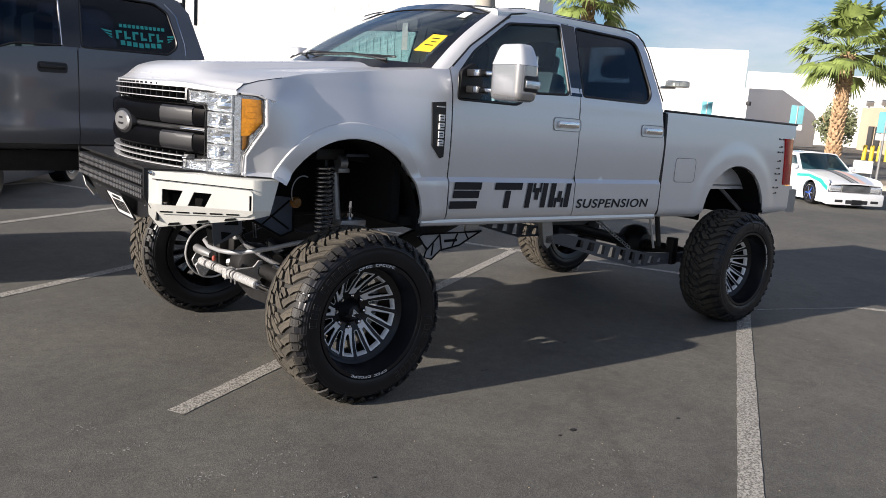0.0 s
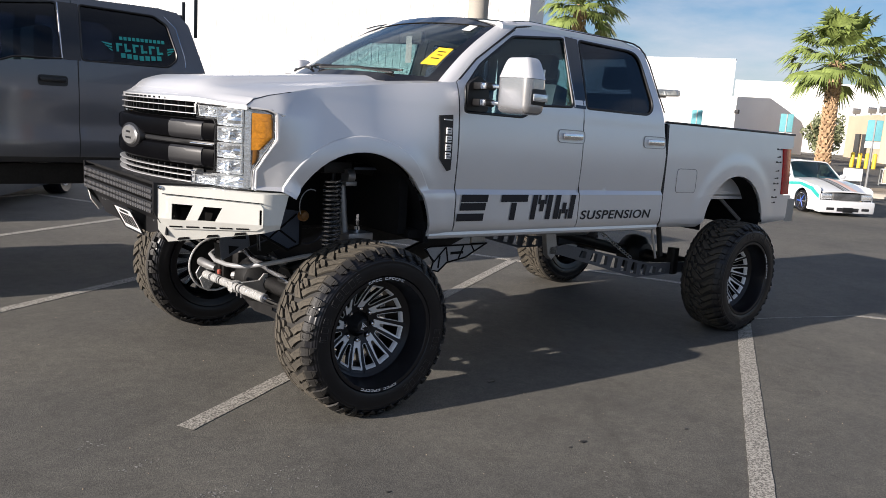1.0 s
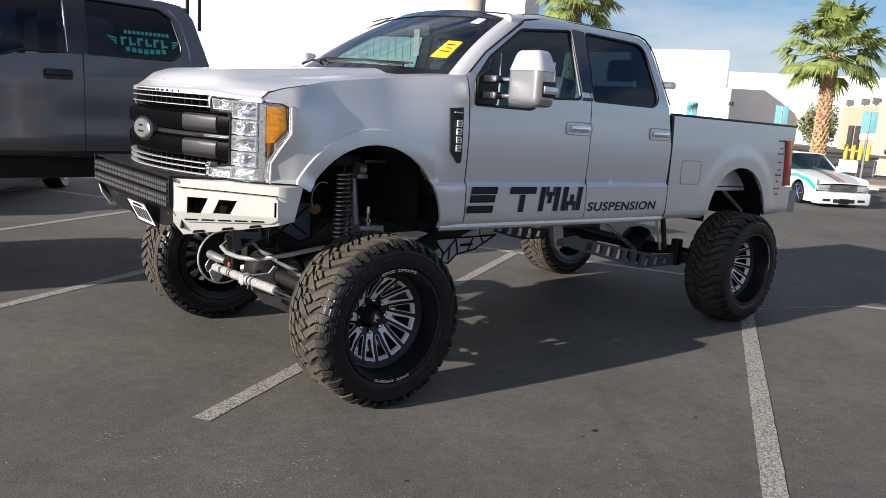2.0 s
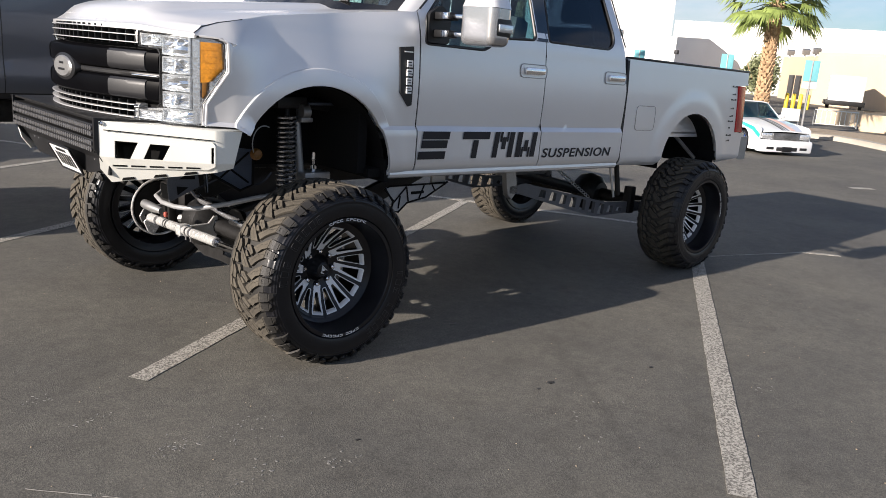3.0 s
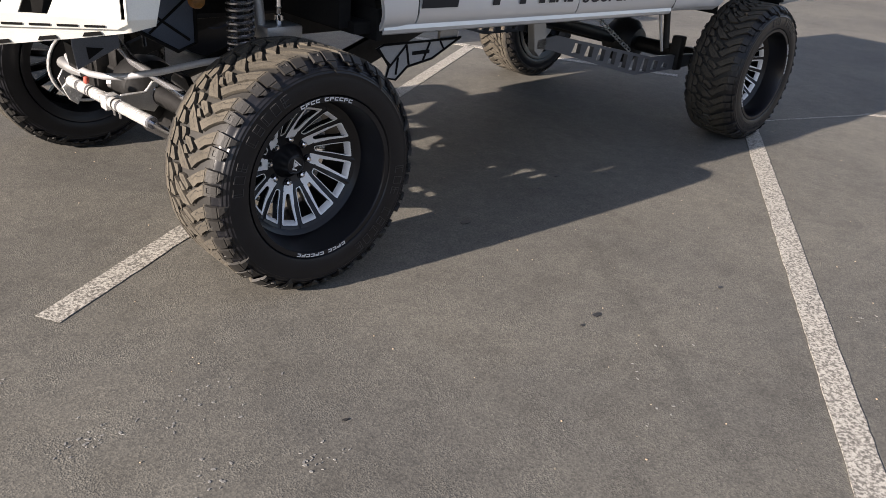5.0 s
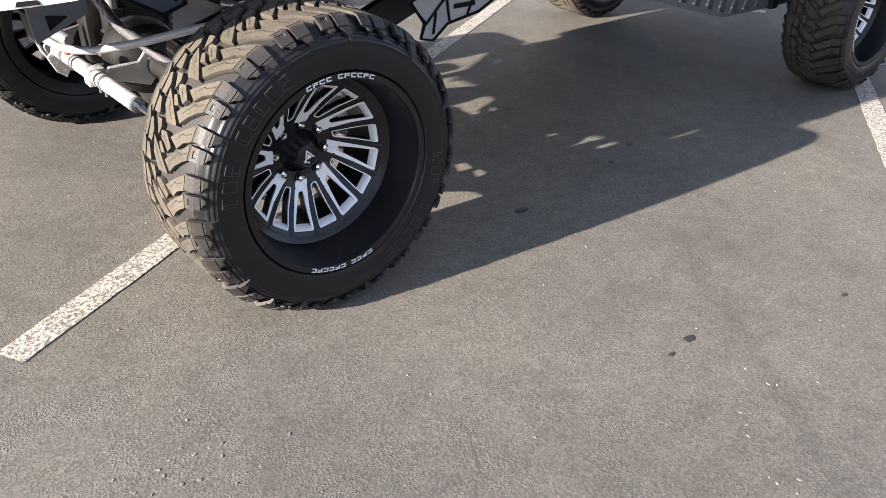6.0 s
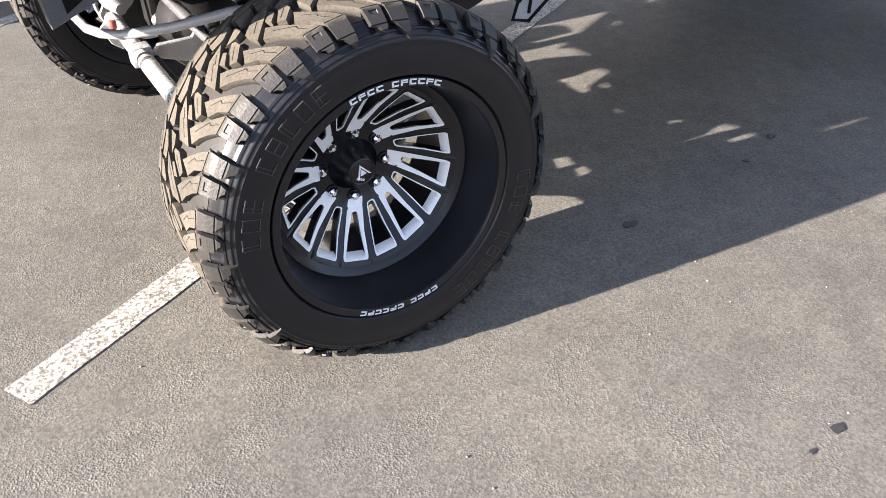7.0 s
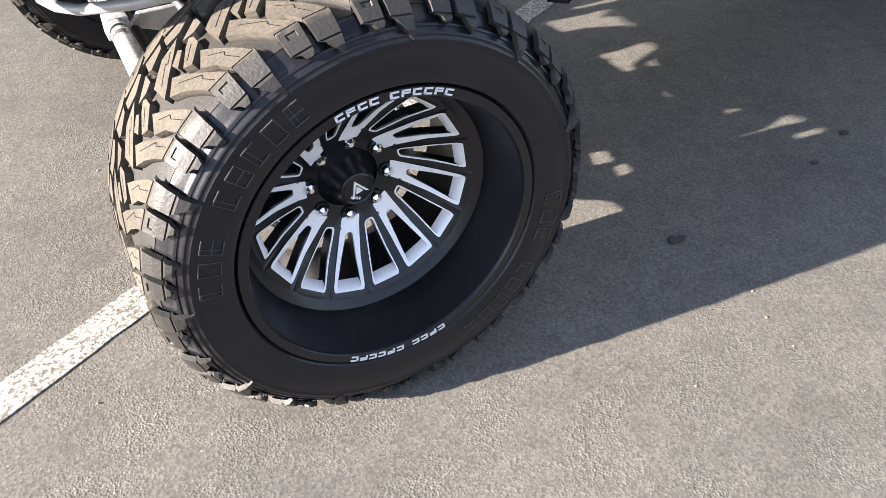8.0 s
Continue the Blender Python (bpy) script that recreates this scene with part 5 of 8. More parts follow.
# towing mirrors on two arms
for s in (-1, 1):
    m = (lambda bm: moved(bm, Matrix.Diagonal((1, -1, 1, 1))) if s > 0 else bm)
    foot = tp("mirror", m(plate(rounded([(0.70, 1.80), (0.71, 1.965), (0.80, 2.02), (0.88, 1.96), (0.88, 1.80)], 0.02), 0.03, "y", -1.015)), M_BLACK, "tall silver and black towing mirror")
    for z in (1.855, 1.955):
        tp("mirror_arm", m(box(0.745, 0.825, -1.14, -1.0, z - 0.022, z + 0.022, 0.01)), M_BLACK, "", foot)
        tp("arm_end", m(box(0.735, 0.80, -1.135, -1.09, z - 0.019, z + 0.019, 0.006)), M_CHROME, "bright arm end", foot)
        tp("arm_rod", m(box(0.77, 0.815, -1.24, -1.12, z - 0.012, z + 0.012, 0.006)), M_CHROME, "", foot)

    low = box(0.752, 0.915, -1.482, -1.215, 1.80, 2.012, 0.052, 5)
    for v in low.verts:
        if v.co.z > 1.95:
            v.co.z = 2.007
    tp("mirror_shell", m(low), M_SHELL, "satin grey lower mirror shell", foot)
    top = box(0.7505, 0.9165, -1.4835, -1.2135, 1.98, 2.130, 0.050, 5)
    for v in top.verts:
        if v.co.z < 2.035:
            v.co.z = 2.009
        k = smoothstep(2.0, 2.130, v.co.z)
        v.co.y = -1.348 + (v.co.y + 1.348) * (1 - 0.30 * k)
        v.co.x = 0.84 + (v.co.x - 0.84) * (1 - 0.25 * k)
    tp("mirror_cap", m(top), M_SILVER, "silver mirror cap", foot)
    tp("mirror_band", m(box(0.775, 0.919, -1.4865, -1.36, 1.845, 1.965, 0.035, 3)), M_BLACK, "black band round the lamp", foot)
    tp("mirror_lamp", m(box(0.79, 0.922, -1.496, -1.47, 1.872, 1.932, 0.01)), M_LENS, "clear side lamp lens", foot)
    tp("lamp_bed", m(box(0.80, 0.916, -1.490, -1.46, 1.88, 1.924, 0.006)), M_REFLECTOR, "", foot)
    tp("mirror_glass", m(box(0.922, 0.928, -1.44, -1.24, 1.82, 2.07)), M_CHROME, "mirror glass", foot)

# ---- the pickup's nose ----
def nose_x(y, front=-0.985, bow=0.235):
    return front + bow * (y / 0.78) ** 2


def bar_y(y0, y1, z0, z1, front, depth=0.06, n=25, bow=0.235, round_=0.3, zcurve=0.0):
    """A bar across the nose that follows its bow, with a rounded face."""
    prof = [(0, 0.3), (0.12, 0.06), (0.3, 0.0), (0.7, 0.0), (0.88, 0.06), (1, 0.3), (1, 1), (0, 1)]

    def fn(y, k):
        f, d = prof[int(k) % len(prof)]
        return (nose_x(y, front, bow) + d * depth, y, z0 + (z1 - z0) * f - zcurve * (1 - (y / 0.78) ** 2))
    bm = bmesh.new()
    ys = span(y0, y1, n)
    rows = [[bm.verts.new(fn(y, k)) for k in range(len(prof))] for y in ys]
    k = len(prof)
    for i in range(n - 1):
        for j in range(k):
            bm.faces.new((rows[i][j], rows[i][(j + 1) % k], rows[i + 1][(j + 1) % k], rows[i + 1][j]))
    bm.faces.new(rows[0])
    bm.faces.new(rows[-1][::-1])
    return bm


grille = tp("grille", grid(lambda y, z: (nose_x(y, -0.90, 0.2), y, z), span(-0.74, 0.74, 15), span(1.24, 1.73, 4), (0.02, 0, 0)), M_LINER, "satin black grille with bright slats")
# two heavy black bars, cut back at the emblem
for z0, z1 in ((1.375, 1.490), (1.515, 1.628)):
    tp("grille_bar", bar_y(-0.722, 0.722, z0, z1, -1.0, 0.10), M_GRILLE, "heavy satin black grille bar", grille)
tp("grille_web", bar_y(-0.715, 0.715, 1.485, 1.52, -0.985, 0.08), M_BLACK, "", grille)
for s in (-1, 1):
    for z0, z1, ya, yb in ((1.648, 1.728, 0.585, 0.612), (1.256, 1.362, 0.565, 0.590)):
        tp("slat_end", bar_y(*sorted((s * ya, s * yb)), z0, z1, -0.982, 0.05, 4), M_STEEL, "grey end piece", grille)
    tp("bright_spear", bar_y(*(sorted((s * 0.58, s * 0.715))), 1.497, 1.506, -1.003, 0.02, 6), M_CHROME, "thin bright spear", grille)
    tp("side_plate", bar_y(*(sorted((s * 0.43, s * 0.655))), 1.385, 1.482, -1.006, 0.05, 8), M_PLATE, "raised black end plate", grille)
    tp("side_plate", bar_y(*(sorted((s * 0.43, s * 0.655))), 1.523, 1.62, -1.006, 0.05, 8), M_PLATE, "raised black end plate", grille)
for z in (1.722, 1.694, 1.658):
    tp("slat", bar_y(-0.60, 0.60, z - 0.0032, z + 0.0032, -0.985, 0.035), M_SILVER, "bright slat", grille)
for z, zc in ((1.352, 0.0), (1.322, 0.0), (1.290, 0.0), (1.262, 0.0)):
    tp("slat", bar_y(-0.585, 0.585, z - 0.0032, z + 0.0032, -1.0, 0.035, 25, 0.235, 0.3, zc), M_SILVER, "bright slat", grille)
for k in range(21):
    y = -0.56 + k * 0.056
    for z0, z1 in ((1.645, 1.735), (1.25, 1.37)):
        tp("grille_rib", box(nose_x(y) + 0.02, nose_x(y) + 0.06, y - 0.005, y + 0.005, z0, z1), M_BLACK, "", grille)
ring = lathe([(0.088, 0.0), (0.115, 0.005), (0.122, 0.03), (0.122, 0.09), (0.088, 0.09)], 40, True)
EMB = Matrix.Translation((-1.005, 0.0, 1.50)) @ pose(0, 0, 0, 0, 0, 90).inverted() @ Matrix.Diagonal((1.42, 1, 0.62, 1))
tp("emblem_ring", moved(ring, EMB), M_BLACK, "", grille)
tp("emblem", moved(lathe([(0.082, -0.008), (0.092, 0.0), (0.095, 0.012), (0.095, 0.03)], 40), EMB), M_STEEL, "plain pale oval emblem", grille)
for dz, hw in ((0.018, 0.03), (-0.016, 0.045)):
    tp("emblem_mark", box(-1.0165, -1.01, -hw, hw, 1.50 + dz - 0.006, 1.50 + dz + 0.006, 0.003), M_BLACK, "", grille)

# headlamps: a bright-lined bowl under a clear lens, with an amber corner
lamp_rng = random.Random(8)


def lamp_fn(y):
    t = (y - 0.735) / 0.25
    return -0.80 + 0.26 * t ** 2.2 if t > 0 else -0.80 - 0.36 * (0.735 - y)


LAMP = [(0.605, 1.714), (0.80, 1.712), (0.945, 1.708), (0.968, 1.690), (0.970, 1.556), (0.945, 1.470), (0.920, 1.391), (0.918, 1.284), (0.80, 1.281), (0.57, 1.279),
        (0.57, 1.338), (0.715, 1.352), (0.737, 1.375), (0.742, 1.615), (0.725, 1.637), (0.605, 1.642)]
AMBER = [(0.916, 1.688), (0.961, 1.688), (0.965, 1.570), (0.936, 1.500), (0.916, 1.495)]
for s in (-1, 1):
    bend = (lambda y, z: lamp_fn(abs(y)))
    outl = [(s * y, z) for y, z in LAMP]
    hl = tp("headlamp", skin(outl, lambda y, z: lamp_fn(abs(y)) + 0.050, 0.04, 0.02, (), "x"), M_REFLECTOR, "clear headlamp with an amber corner")
    tp("lamp_lens", skin(outl, bend, 0.04, 0.003, (), "x"), M_LENS, "clear lens", hl)
    # stacked reflector boxes, each a bevelled frame round a small bowl
    for y0, y1, z0, z1 in ((0.748, 0.884, 1.612, 1.706), (0.748, 0.884, 1.528, 1.606), (0.748, 0.884, 1.444, 1.522), (0.748, 0.884, 1.362, 1.438), (0.58, 0.742, 1.286, 1.334), (0.748, 0.905, 1.288, 1.356), (0.612, 0.742, 1.648, 1.708)):
        cell = bmesh.new()
        rings = []
        for inset, back in ((0.0, 0.012), (0.003, 0.008), (0.008, 0.009), (0.020, 0.030), (0.028, 0.034)):
            q = min(inset, (z1 - z0) * 0.42)
            rings.append([cell.verts.new((lamp_fn(y) + back, s * y, z)) for y, z in ((y0 + q, z0 + q), ((y0 + y1) / 2, z0 + q), (y1 - q, z0 + q), (y1 - q, z1 - q), ((y0 + y1) / 2, z1 - q), (y0 + q, z1 - q))])
        for ra, rb in zip(rings, rings[1:]):
            for i in range(6):
                cell.faces.new((ra[i], ra[(i + 1) % 6], rb[(i + 1) % 6], rb[i]))
        cell.faces.new(rings[-1])
        box_ob = tp("lamp_cell", cell, M_REFLECTOR, "chrome lamp cell", hl, 20)
        # broken mirror facets in the cell's floor
        ny, nz = (5, 4) if y1 - y0 > 0.14 or y0 > 0.7 else (6, 3)
        facets = grid(lambda u, w: (lamp_fn(y0 + 0.014 + (y1 - y0 - 0.028) * u) + 0.022 + lamp_rng.uniform(-0.010, 0.010), s * (y0 + 0.014 + (y1 - y0 - 0.028) * u), z0 + 0.012 + (z1 - z0 - 0.024) * w), span(0, 1, ny + 1), span(0, 1, nz + 1), (0.004, 0, 0))
        tp("reflector_facets", facets, M_FACET, "", box_ob, 0)
    for yc, zc, r in ((0.815, 1.567, 1.15), (0.815, 1.405, 1.0)):
        tp("bulb_bowl", moved(lathe([(0.003 * r, 0.010), (0.012 * r, 0.006), (0.019 * r, -0.004), (0.022 * r, -0.012), (0.025 * r, -0.010), (0.026 * r, 0.004)], 18), Matrix.Translation((lamp_fn(yc) + 0.026, s * yc, zc)) @ pose(0, 0, 0, 0, 0, -90)), M_REFLECTOR, "", hl)
    tp("amber_tail", skin([(s * 0.919, 1.497), (s * 0.931, 1.503), (s * 0.927, 1.440), (s * 0.919, 1.420)], lambda y, z: lamp_fn(abs(y)) - 0.001, 0.02, 0.010, (), "x"), M_DULLAMBER, "darker amber tail of the corner lens", hl)
    tp("lamp_pillar", skin([(s * 0.888, 1.295), (s * 0.908, 1.295), (s * 0.908, 1.70), (s * 0.888, 1.70)], lambda y, z: lamp_fn(abs(y)) + 0.010, 0.05, 0.02, (), "x"), M_REFLECTOR, "bright upright trim", hl)
    tp("amber_lens", skin([(s * y, z) for y, z in AMBER], lambda y, z: lamp_fn(abs(y)) - 0.002, 0.02, 0.012, (), "x"), M_AMBER, "amber corner lens", hl)
    for z in (1.53, 1.56, 1.59, 1.62, 1.65):
        tp("amber_rib", skin([(s * 0.921, z), (s * 0.953, z), (s * 0.953, z + 0.003), (s * 0.921, z + 0.003)], lambda y, zz: lamp_fn(abs(y)) - 0.0045, 0.02, 0.003, (), "x"), M_AMBER, "", hl)
    tp("lamp_bezel", tube([(lamp_fn(abs(y)) + 0.001, y, z) for y, z in rounded(outl, 0.006, 2)], 0.0035, 6, closed=True), M_BLACK, "dark lamp edge", hl)
    tp("lamp_flange", tube([(lamp_fn(y) + 0.010, s * (y + 0.009), z) for y, z in ((0.905, 1.714), (0.950, 1.712), (0.971, 1.692), (0.973, 1.556), (0.948, 1.470), (0.924, 1.391), (0.922, 1.284))], 0.0065, 6), M_SILVER, "silver flange round the lamp", hl)
    tp("lamp_housing", box(-0.52, -0.45, s * 0.70, s * 0.90, 1.30, 1.70), M_LINER, "", hl)
    tp("filler_panel", skin([(s * 0.55, 1.20), (s * 0.90, 1.20), (s * 0.915, 1.278), (s * 0.56, 1.272)], lambda y, z: lamp_fn(abs(y)) + 0.01, 0.05, 0.02, (), "x"), M_UNDER, "")
tp("core_support", box(-0.70, -0.55, -0.70, 0.70, 1.12, 1.66), M_LINER)
tp("engine_block", box(-0.50, 0.30, -0.39, 0.39, 1.05, 1.74, 0.05), M_LINER)

# plate-steel bumper: black centre with two lamp bars, pale wings with windows
FX = -1.057
bumper = tp("front_bumper", plate([(-0.64, 1.285), (0.64, 1.285), (0.64, 1.12), (0.56, 1.05), (0.40, 0.985), (-0.40, 0.985), (-0.56, 1.02), (-0.66, 1.01)], 0.012, "x", FX + 0.03), M_BLACK, "welded plate-steel bumper with lamp bars")
for s in (-1, 1):
    cheek = plate([(FX - 0.035, 1.29), (FX + 0.025, 1.285), (FX + 0.05, 1.14), (FX + 0.13, 0.995), (FX + 0.09, 0.985), (FX - 0.0, 1.08), (FX - 0.035, 1.14)], s * 0.014, "y", s * 0.632, 0.002)
    tp("cheek_plate", cheek, M_BLACK, "black side cheek with bolts", bumper)
    for z in (1.265, 1.02):
        tp("bolt", moved(lathe([(0.004, -0.012), (0.010, -0.008), (0.011, 0.0), (0.011, 0.01)], 10), Matrix.Translation((FX + 0.0 if z > 1.2 else FX + 0.09, s * 0.655, z)) @ (Matrix.Identity(4) if s < 0 else pose(0, 0, 0, 0, 0, 180))), M_CHROME, "bolt", bumper)
for k, z in enumerate((1.225, 1.150)):
    bar = tp("light_bar", box(FX - 0.03, FX + 0.03, -0.628, 0.628, z - 0.033, z + 0.033, 0.006), M_BLACK, "black lamp bar with two rows of cells", bumper)
    for r in (-0.015, 0.015):
        cells = bmesh.new()
        for j in range(44):
            y = -0.61 + 1.22 * j / 43
            bmesh.ops.create_cone(cells, cap_ends=True, segments=8, radius1=0.0125, radius2=0.009, depth=0.010, matrix=Matrix.Translation((FX - 0.034, y, z + r)) @ pose(0, 0, 0, 0, 90, 0))
        tagged(tp("cell_strip", cells, M_SPRING, "row of small bright lamp cells", bumper), "row of small bright lamp cells", kind="stuff")
tp("bumper_shelf", plate([(FX - 0.02, -0.64), (FX - 0.02, 0.64), (-0.80, 0.72), (-0.80, -0.72)], 0.01, "z", 1.278), M_UNDER, "", bumper)
# skid panel below, leaning back, with cut triangles and the number plate
tp("lower_valance", grid(lambda u, v: (FX + 0.005 + 0.075 * u, -0.64 + 1.28 * v, 1.115 - 0.125 * u), span(0, 1, 3), span(0, 1, 9), (0.012, 0, 0)), M_BLACK, "", bumper)
for y in (-0.56, -0.47, 0.40, 0.47):
    tri = plate([(y - 0.025, -0.02), (y + 0.025, -0.02), (y, 0.022)], -0.004, "x", 0.0)
    tp("valance_cut", moved(tri, Matrix.Translation((FX + 0.04, 0, 1.05)) @ pose(0, 0, 0, 0, -31, 0)), M_STEEL, "", bumper)
npm = Matrix.Translation((FX - 0.010, -0.175, 1.030)) @ pose(0, 0, 0, 0, -28, 0)
numplate = tp("number_plate", moved(box(-0.004, 0.002, -0.155, 0.155, -0.075, 0.075), npm), M_WHITE, "white number plate with dark bars")
tp("plate_frame", moved(tube([(-0.004, y, z) for y, z in rounded([(-0.157, -0.078), (0.157, -0.078), (0.157, 0.078), (-0.157, 0.078)], 0.012)], 0.006, 6, closed=True), npm), M_BLACK, "", numplate)
for y in (-0.10, -0.06, -0.02, 0.02, 0.06, 0.10):
    tp("plate_bar", moved(box(-0.007, -0.003, y - 0.011, y + 0.011, -0.045, 0.03), npm), M_BLACK, "", numplate)
tp("plate_bar", moved(box(-0.007, -0.003, -0.07, 0.07, 0.042, 0.058), npm), M_BLACK, "", numplate)

WING = [Vector((FX - 0.012, 0.645, 0)), Vector((-0.62, 0.980, 0)), Vector((-0.486, 0.988, 0))]      # plan of the wing: face, then its turned end


def wing_pt(s, t, z, out=0.0):
    """t: 0..0.8 along the lit face, 0.8..1 along the end that turns back."""
    a, b, f = (WING[0], WING[1], t / 0.8) if t < 0.8 else (WING[1], WING[2], (t - 0.8) / 0.2)
    p = a.lerp(b, f)
    d = (b - a).normalized()
    p = p + Vector((-d.y, d.x, 0)) * out
    lean = 0.35 * (1.105 - z) if z < 1.105 else 0.0
    return Vector((p.x + lean * 0.5, s * (p.y - lean * 0.9), z))


def wing_face(s, outline, out, holes=()):
    bm = skin(outline, lambda t, z: 0.0, 0.08, 0, holes)
    for v in bm.verts:
        v.co = wing_pt(s, v.co.x, v.co.z, out)
    thicken(bm, (0.003, -s * 0.005, 0))
    return bm


for s in (-1, 1):
    w_hole1 = [(0.107, 1.100), (0.210, 1.100), (0.265, 1.185), (0.110, 1.186)]
    w_hole2 = [(0.300, 1.106), (0.430, 1.106), (0.482, 1.181), (0.347, 1.182)]
    slot_v = [(0.762, 1.105), (0.780, 1.105), (0.780, 1.185), (0.762, 1.185)]
    wing = tp("bumper_wing", wing_face(s, [(0.0, 1.04), (0.07, 0.972), (0.63, 1.037), (0.80, 1.060), (0.93, 1.080), (1.0, 1.266), (0.8, 1.268), (0.0, 1.275)], 0.0, (w_hole1, w_hole2, slot_v)), M_SATIN, "pale silver wing with two windows")
    tp("face_plate", wing_face(s, [(0.072, 1.062), (0.10, 1.050), (0.74, 1.070), (0.79, 1.09), (0.79, 1.195), (0.77, 1.212), (0.10, 1.222), (0.072, 1.21), (0.082, 1.19), (0.082, 1.14), (0.057, 1.125), (0.057, 1.082)], 0.008, (w_hole1, w_hole2, slot_v)), M_SATIN, "", wing)
    tp("wing_seam", tube([wing_pt(s, t, 1.236 - 0.020 * t, 0.010) for t in span(0.04, 0.79, 10)], 0.0025, 5), M_LINER, "dark seam", wing)
    for t in (0.09, 0.215, 0.34, 0.465, 0.59):
        z = 1.056 + 0.026 * t
        tp("wing_slot", wing_face(s, [(t, z), (t + 0.095, z + 0.0025), (t + 0.095, z + 0.0105), (t, z + 0.008)], 0.0105), M_LINER, "dark slot", wing)
    for t in (0.14, 0.36, 0.57):
        z = 0.972 + 0.116 * (t - 0.07) + 0.005
        tp("wing_slot", wing_face(s, [(t, z), (t + 0.095, z + 0.011), (t + 0.085, z + 0.023), (t + 0.012, z + 0.015)], 0.004), M_LINER, "dark slot", wing)
    tp("window_backing", wing_face(s, [(0.33, 1.085), (0.79, 1.085), (0.79, 1.20), (0.33, 1.20)], -0.06), M_LINER, "", wing)
    tp("wing_top", plate([(FX - 0.01, s * 0.64), (-0.62, s * 0.974), (-0.488, s * 0.984), (-0.46, s * 0.86), (-0.78, s * 0.66)], 0.008, "z", 1.268), M_SATIN, "", wing)
    tp("wing_floor", plate([(FX + 0.10, s * 0.60), (-0.86, s * 0.74), (-0.86, s * 0.60)], 0.006, "z", 1.04), M_STEEL, "", wing)

# ---- wheels and running gear of the silver pickup ----
HUB_Y = 1.04
WHEEL_TURN, WHEEL_MARK = 39.0, 90.0
w0 = wheel((0.003, -HUB_Y, AXLE), -1, 0.0, True, "black deep-dish wheel with milled slots")
w0.parent = truck
for x, y, s, size in ((-0.08, 1.13, 1, 1.0), (3.93, -1.035, -1, 0.968), (3.93, 1.05, 1, 0.968)):
    m = pose(x, y, AXLE * size) @ (Matrix.Identity(4) if s < 0 else pose(0, 0, 0, 0, 0, 180)) @ pose(0, 0, 0, 0, -37 * (x + s), 0)
    copy_thing(w0, m @ Matrix.Scale(size, 4))


def up(name, bm, mat, label="", parent=None, smooth=35.0):
    return part(name, bm, mat, parent or truck, label, smooth)


for s in (-1, 1):
    up("frame_rail", box(-0.85, 4.9, s * 0.30, s * 0.392, 0.98, 1.14, 0.01), M_UNDER, "black frame rail")
for x in (0.75, 1.9, 2.9, 4.7):
    up("crossmember", box(x - 0.06, x + 0.06, -0.45, 0.45, 0.97, 1.06, 0.01), M_UNDER)
# front axle
fa = up("front_axle", tube([(0.0, y, AXLE) for y in (-0.88, 0.88)], 0.055, 14), M_UNDER, "black front axle tube")
diff = lathe([(0.03, -0.14), (0.10, -0.13), (0.155, -0.08), (0.17, 0.0), (0.155, 0.08), (0.10, 0.13), (0.03, 0.14)], 20)
up("differential", moved(diff, Matrix.Translation((0.0, 0.33, AXLE))), M_UNDER, "", fa)
for s in (-1, 1):
    kn = up("knuckle", box(-0.11, 0.12, s * 0.70, s * 0.87, AXLE - 0.14, AXLE + 0.21, 0.05), M_UNDER, "dark steering knuckle", fa)
    up("brake_shield", moved(lathe([(0.05, -0.01), (0.185, -0.01), (0.19, 0.0), (0.185, 0.012), (0.05, 0.012)], 36), Matrix.Translation((-0.08 if s > 0 else 0.0, s * 0.915, AXLE))), M_UNDER, "bare steel brake shield", fa)
    up("shield_rim", tube([((-0.08 if s > 0 else 0.0) + 0.205 * math.cos(a), s * 0.905, AXLE + 0.205 * math.sin(a)) for a in span(0, 2 * math.pi, 33)[:-1]], 0.009, 8, closed=True), M_DAMPER, "bright brake rim", fa)
    up("steering_arm", plate([(-0.30, AXLE - 0.02), (-0.28, AXLE - 0.07), (-0.24, AXLE - 0.06), (-0.16, AXLE + 0.0), (-0.12, AXLE + 0.06), (-0.27, AXLE + 0.03)], s * 0.014, "y", s * 0.74, 0.003), M_STEEL, "bright notched steering arm", fa)
# added plate: blocks sun below the axle, its holes place the ground patches
patch_holes = [[(-0.64, 0.362), (-0.585, 0.368), (-0.575, 0.388), (-0.63, 0.386)], [(-0.545, 0.352), (-0.47, 0.362), (-0.48, 0.386), (-0.55, 0.380)], [(0.05, 0.30), (0.16, 0.30), (0.16, 0.33), (0.05, 0.33)]]
up("sun_patch_plate", skin([(-0.80, 0.47), (-0.80, 0.338), (-0.735, 0.318), (-0.66, 0.275), (-0.3, 0.255), (0.2, 0.25), (0.42, 0.235), (0.64, 0.29), (0.66, 0.47)], lambda y, z: 0.035 - 0.10 * max(0.0, 0.42 - z), 0.2, 0.012, patch_holes, "x"), M_UNDER, "added black plate with holes for sun patches", fa)
# twin steering stabiliser: two bright cylinders end to end ahead of the axle
DAMP_A, DAMP_B = Vector((-0.27, 0.70, 0.488)), Vector((-0.315, -0.62, 0.560))      # the damper's two eyes


def damp(y):
    return DAMP_A.lerp(DAMP_B, (0.70 - y) / 1.32)


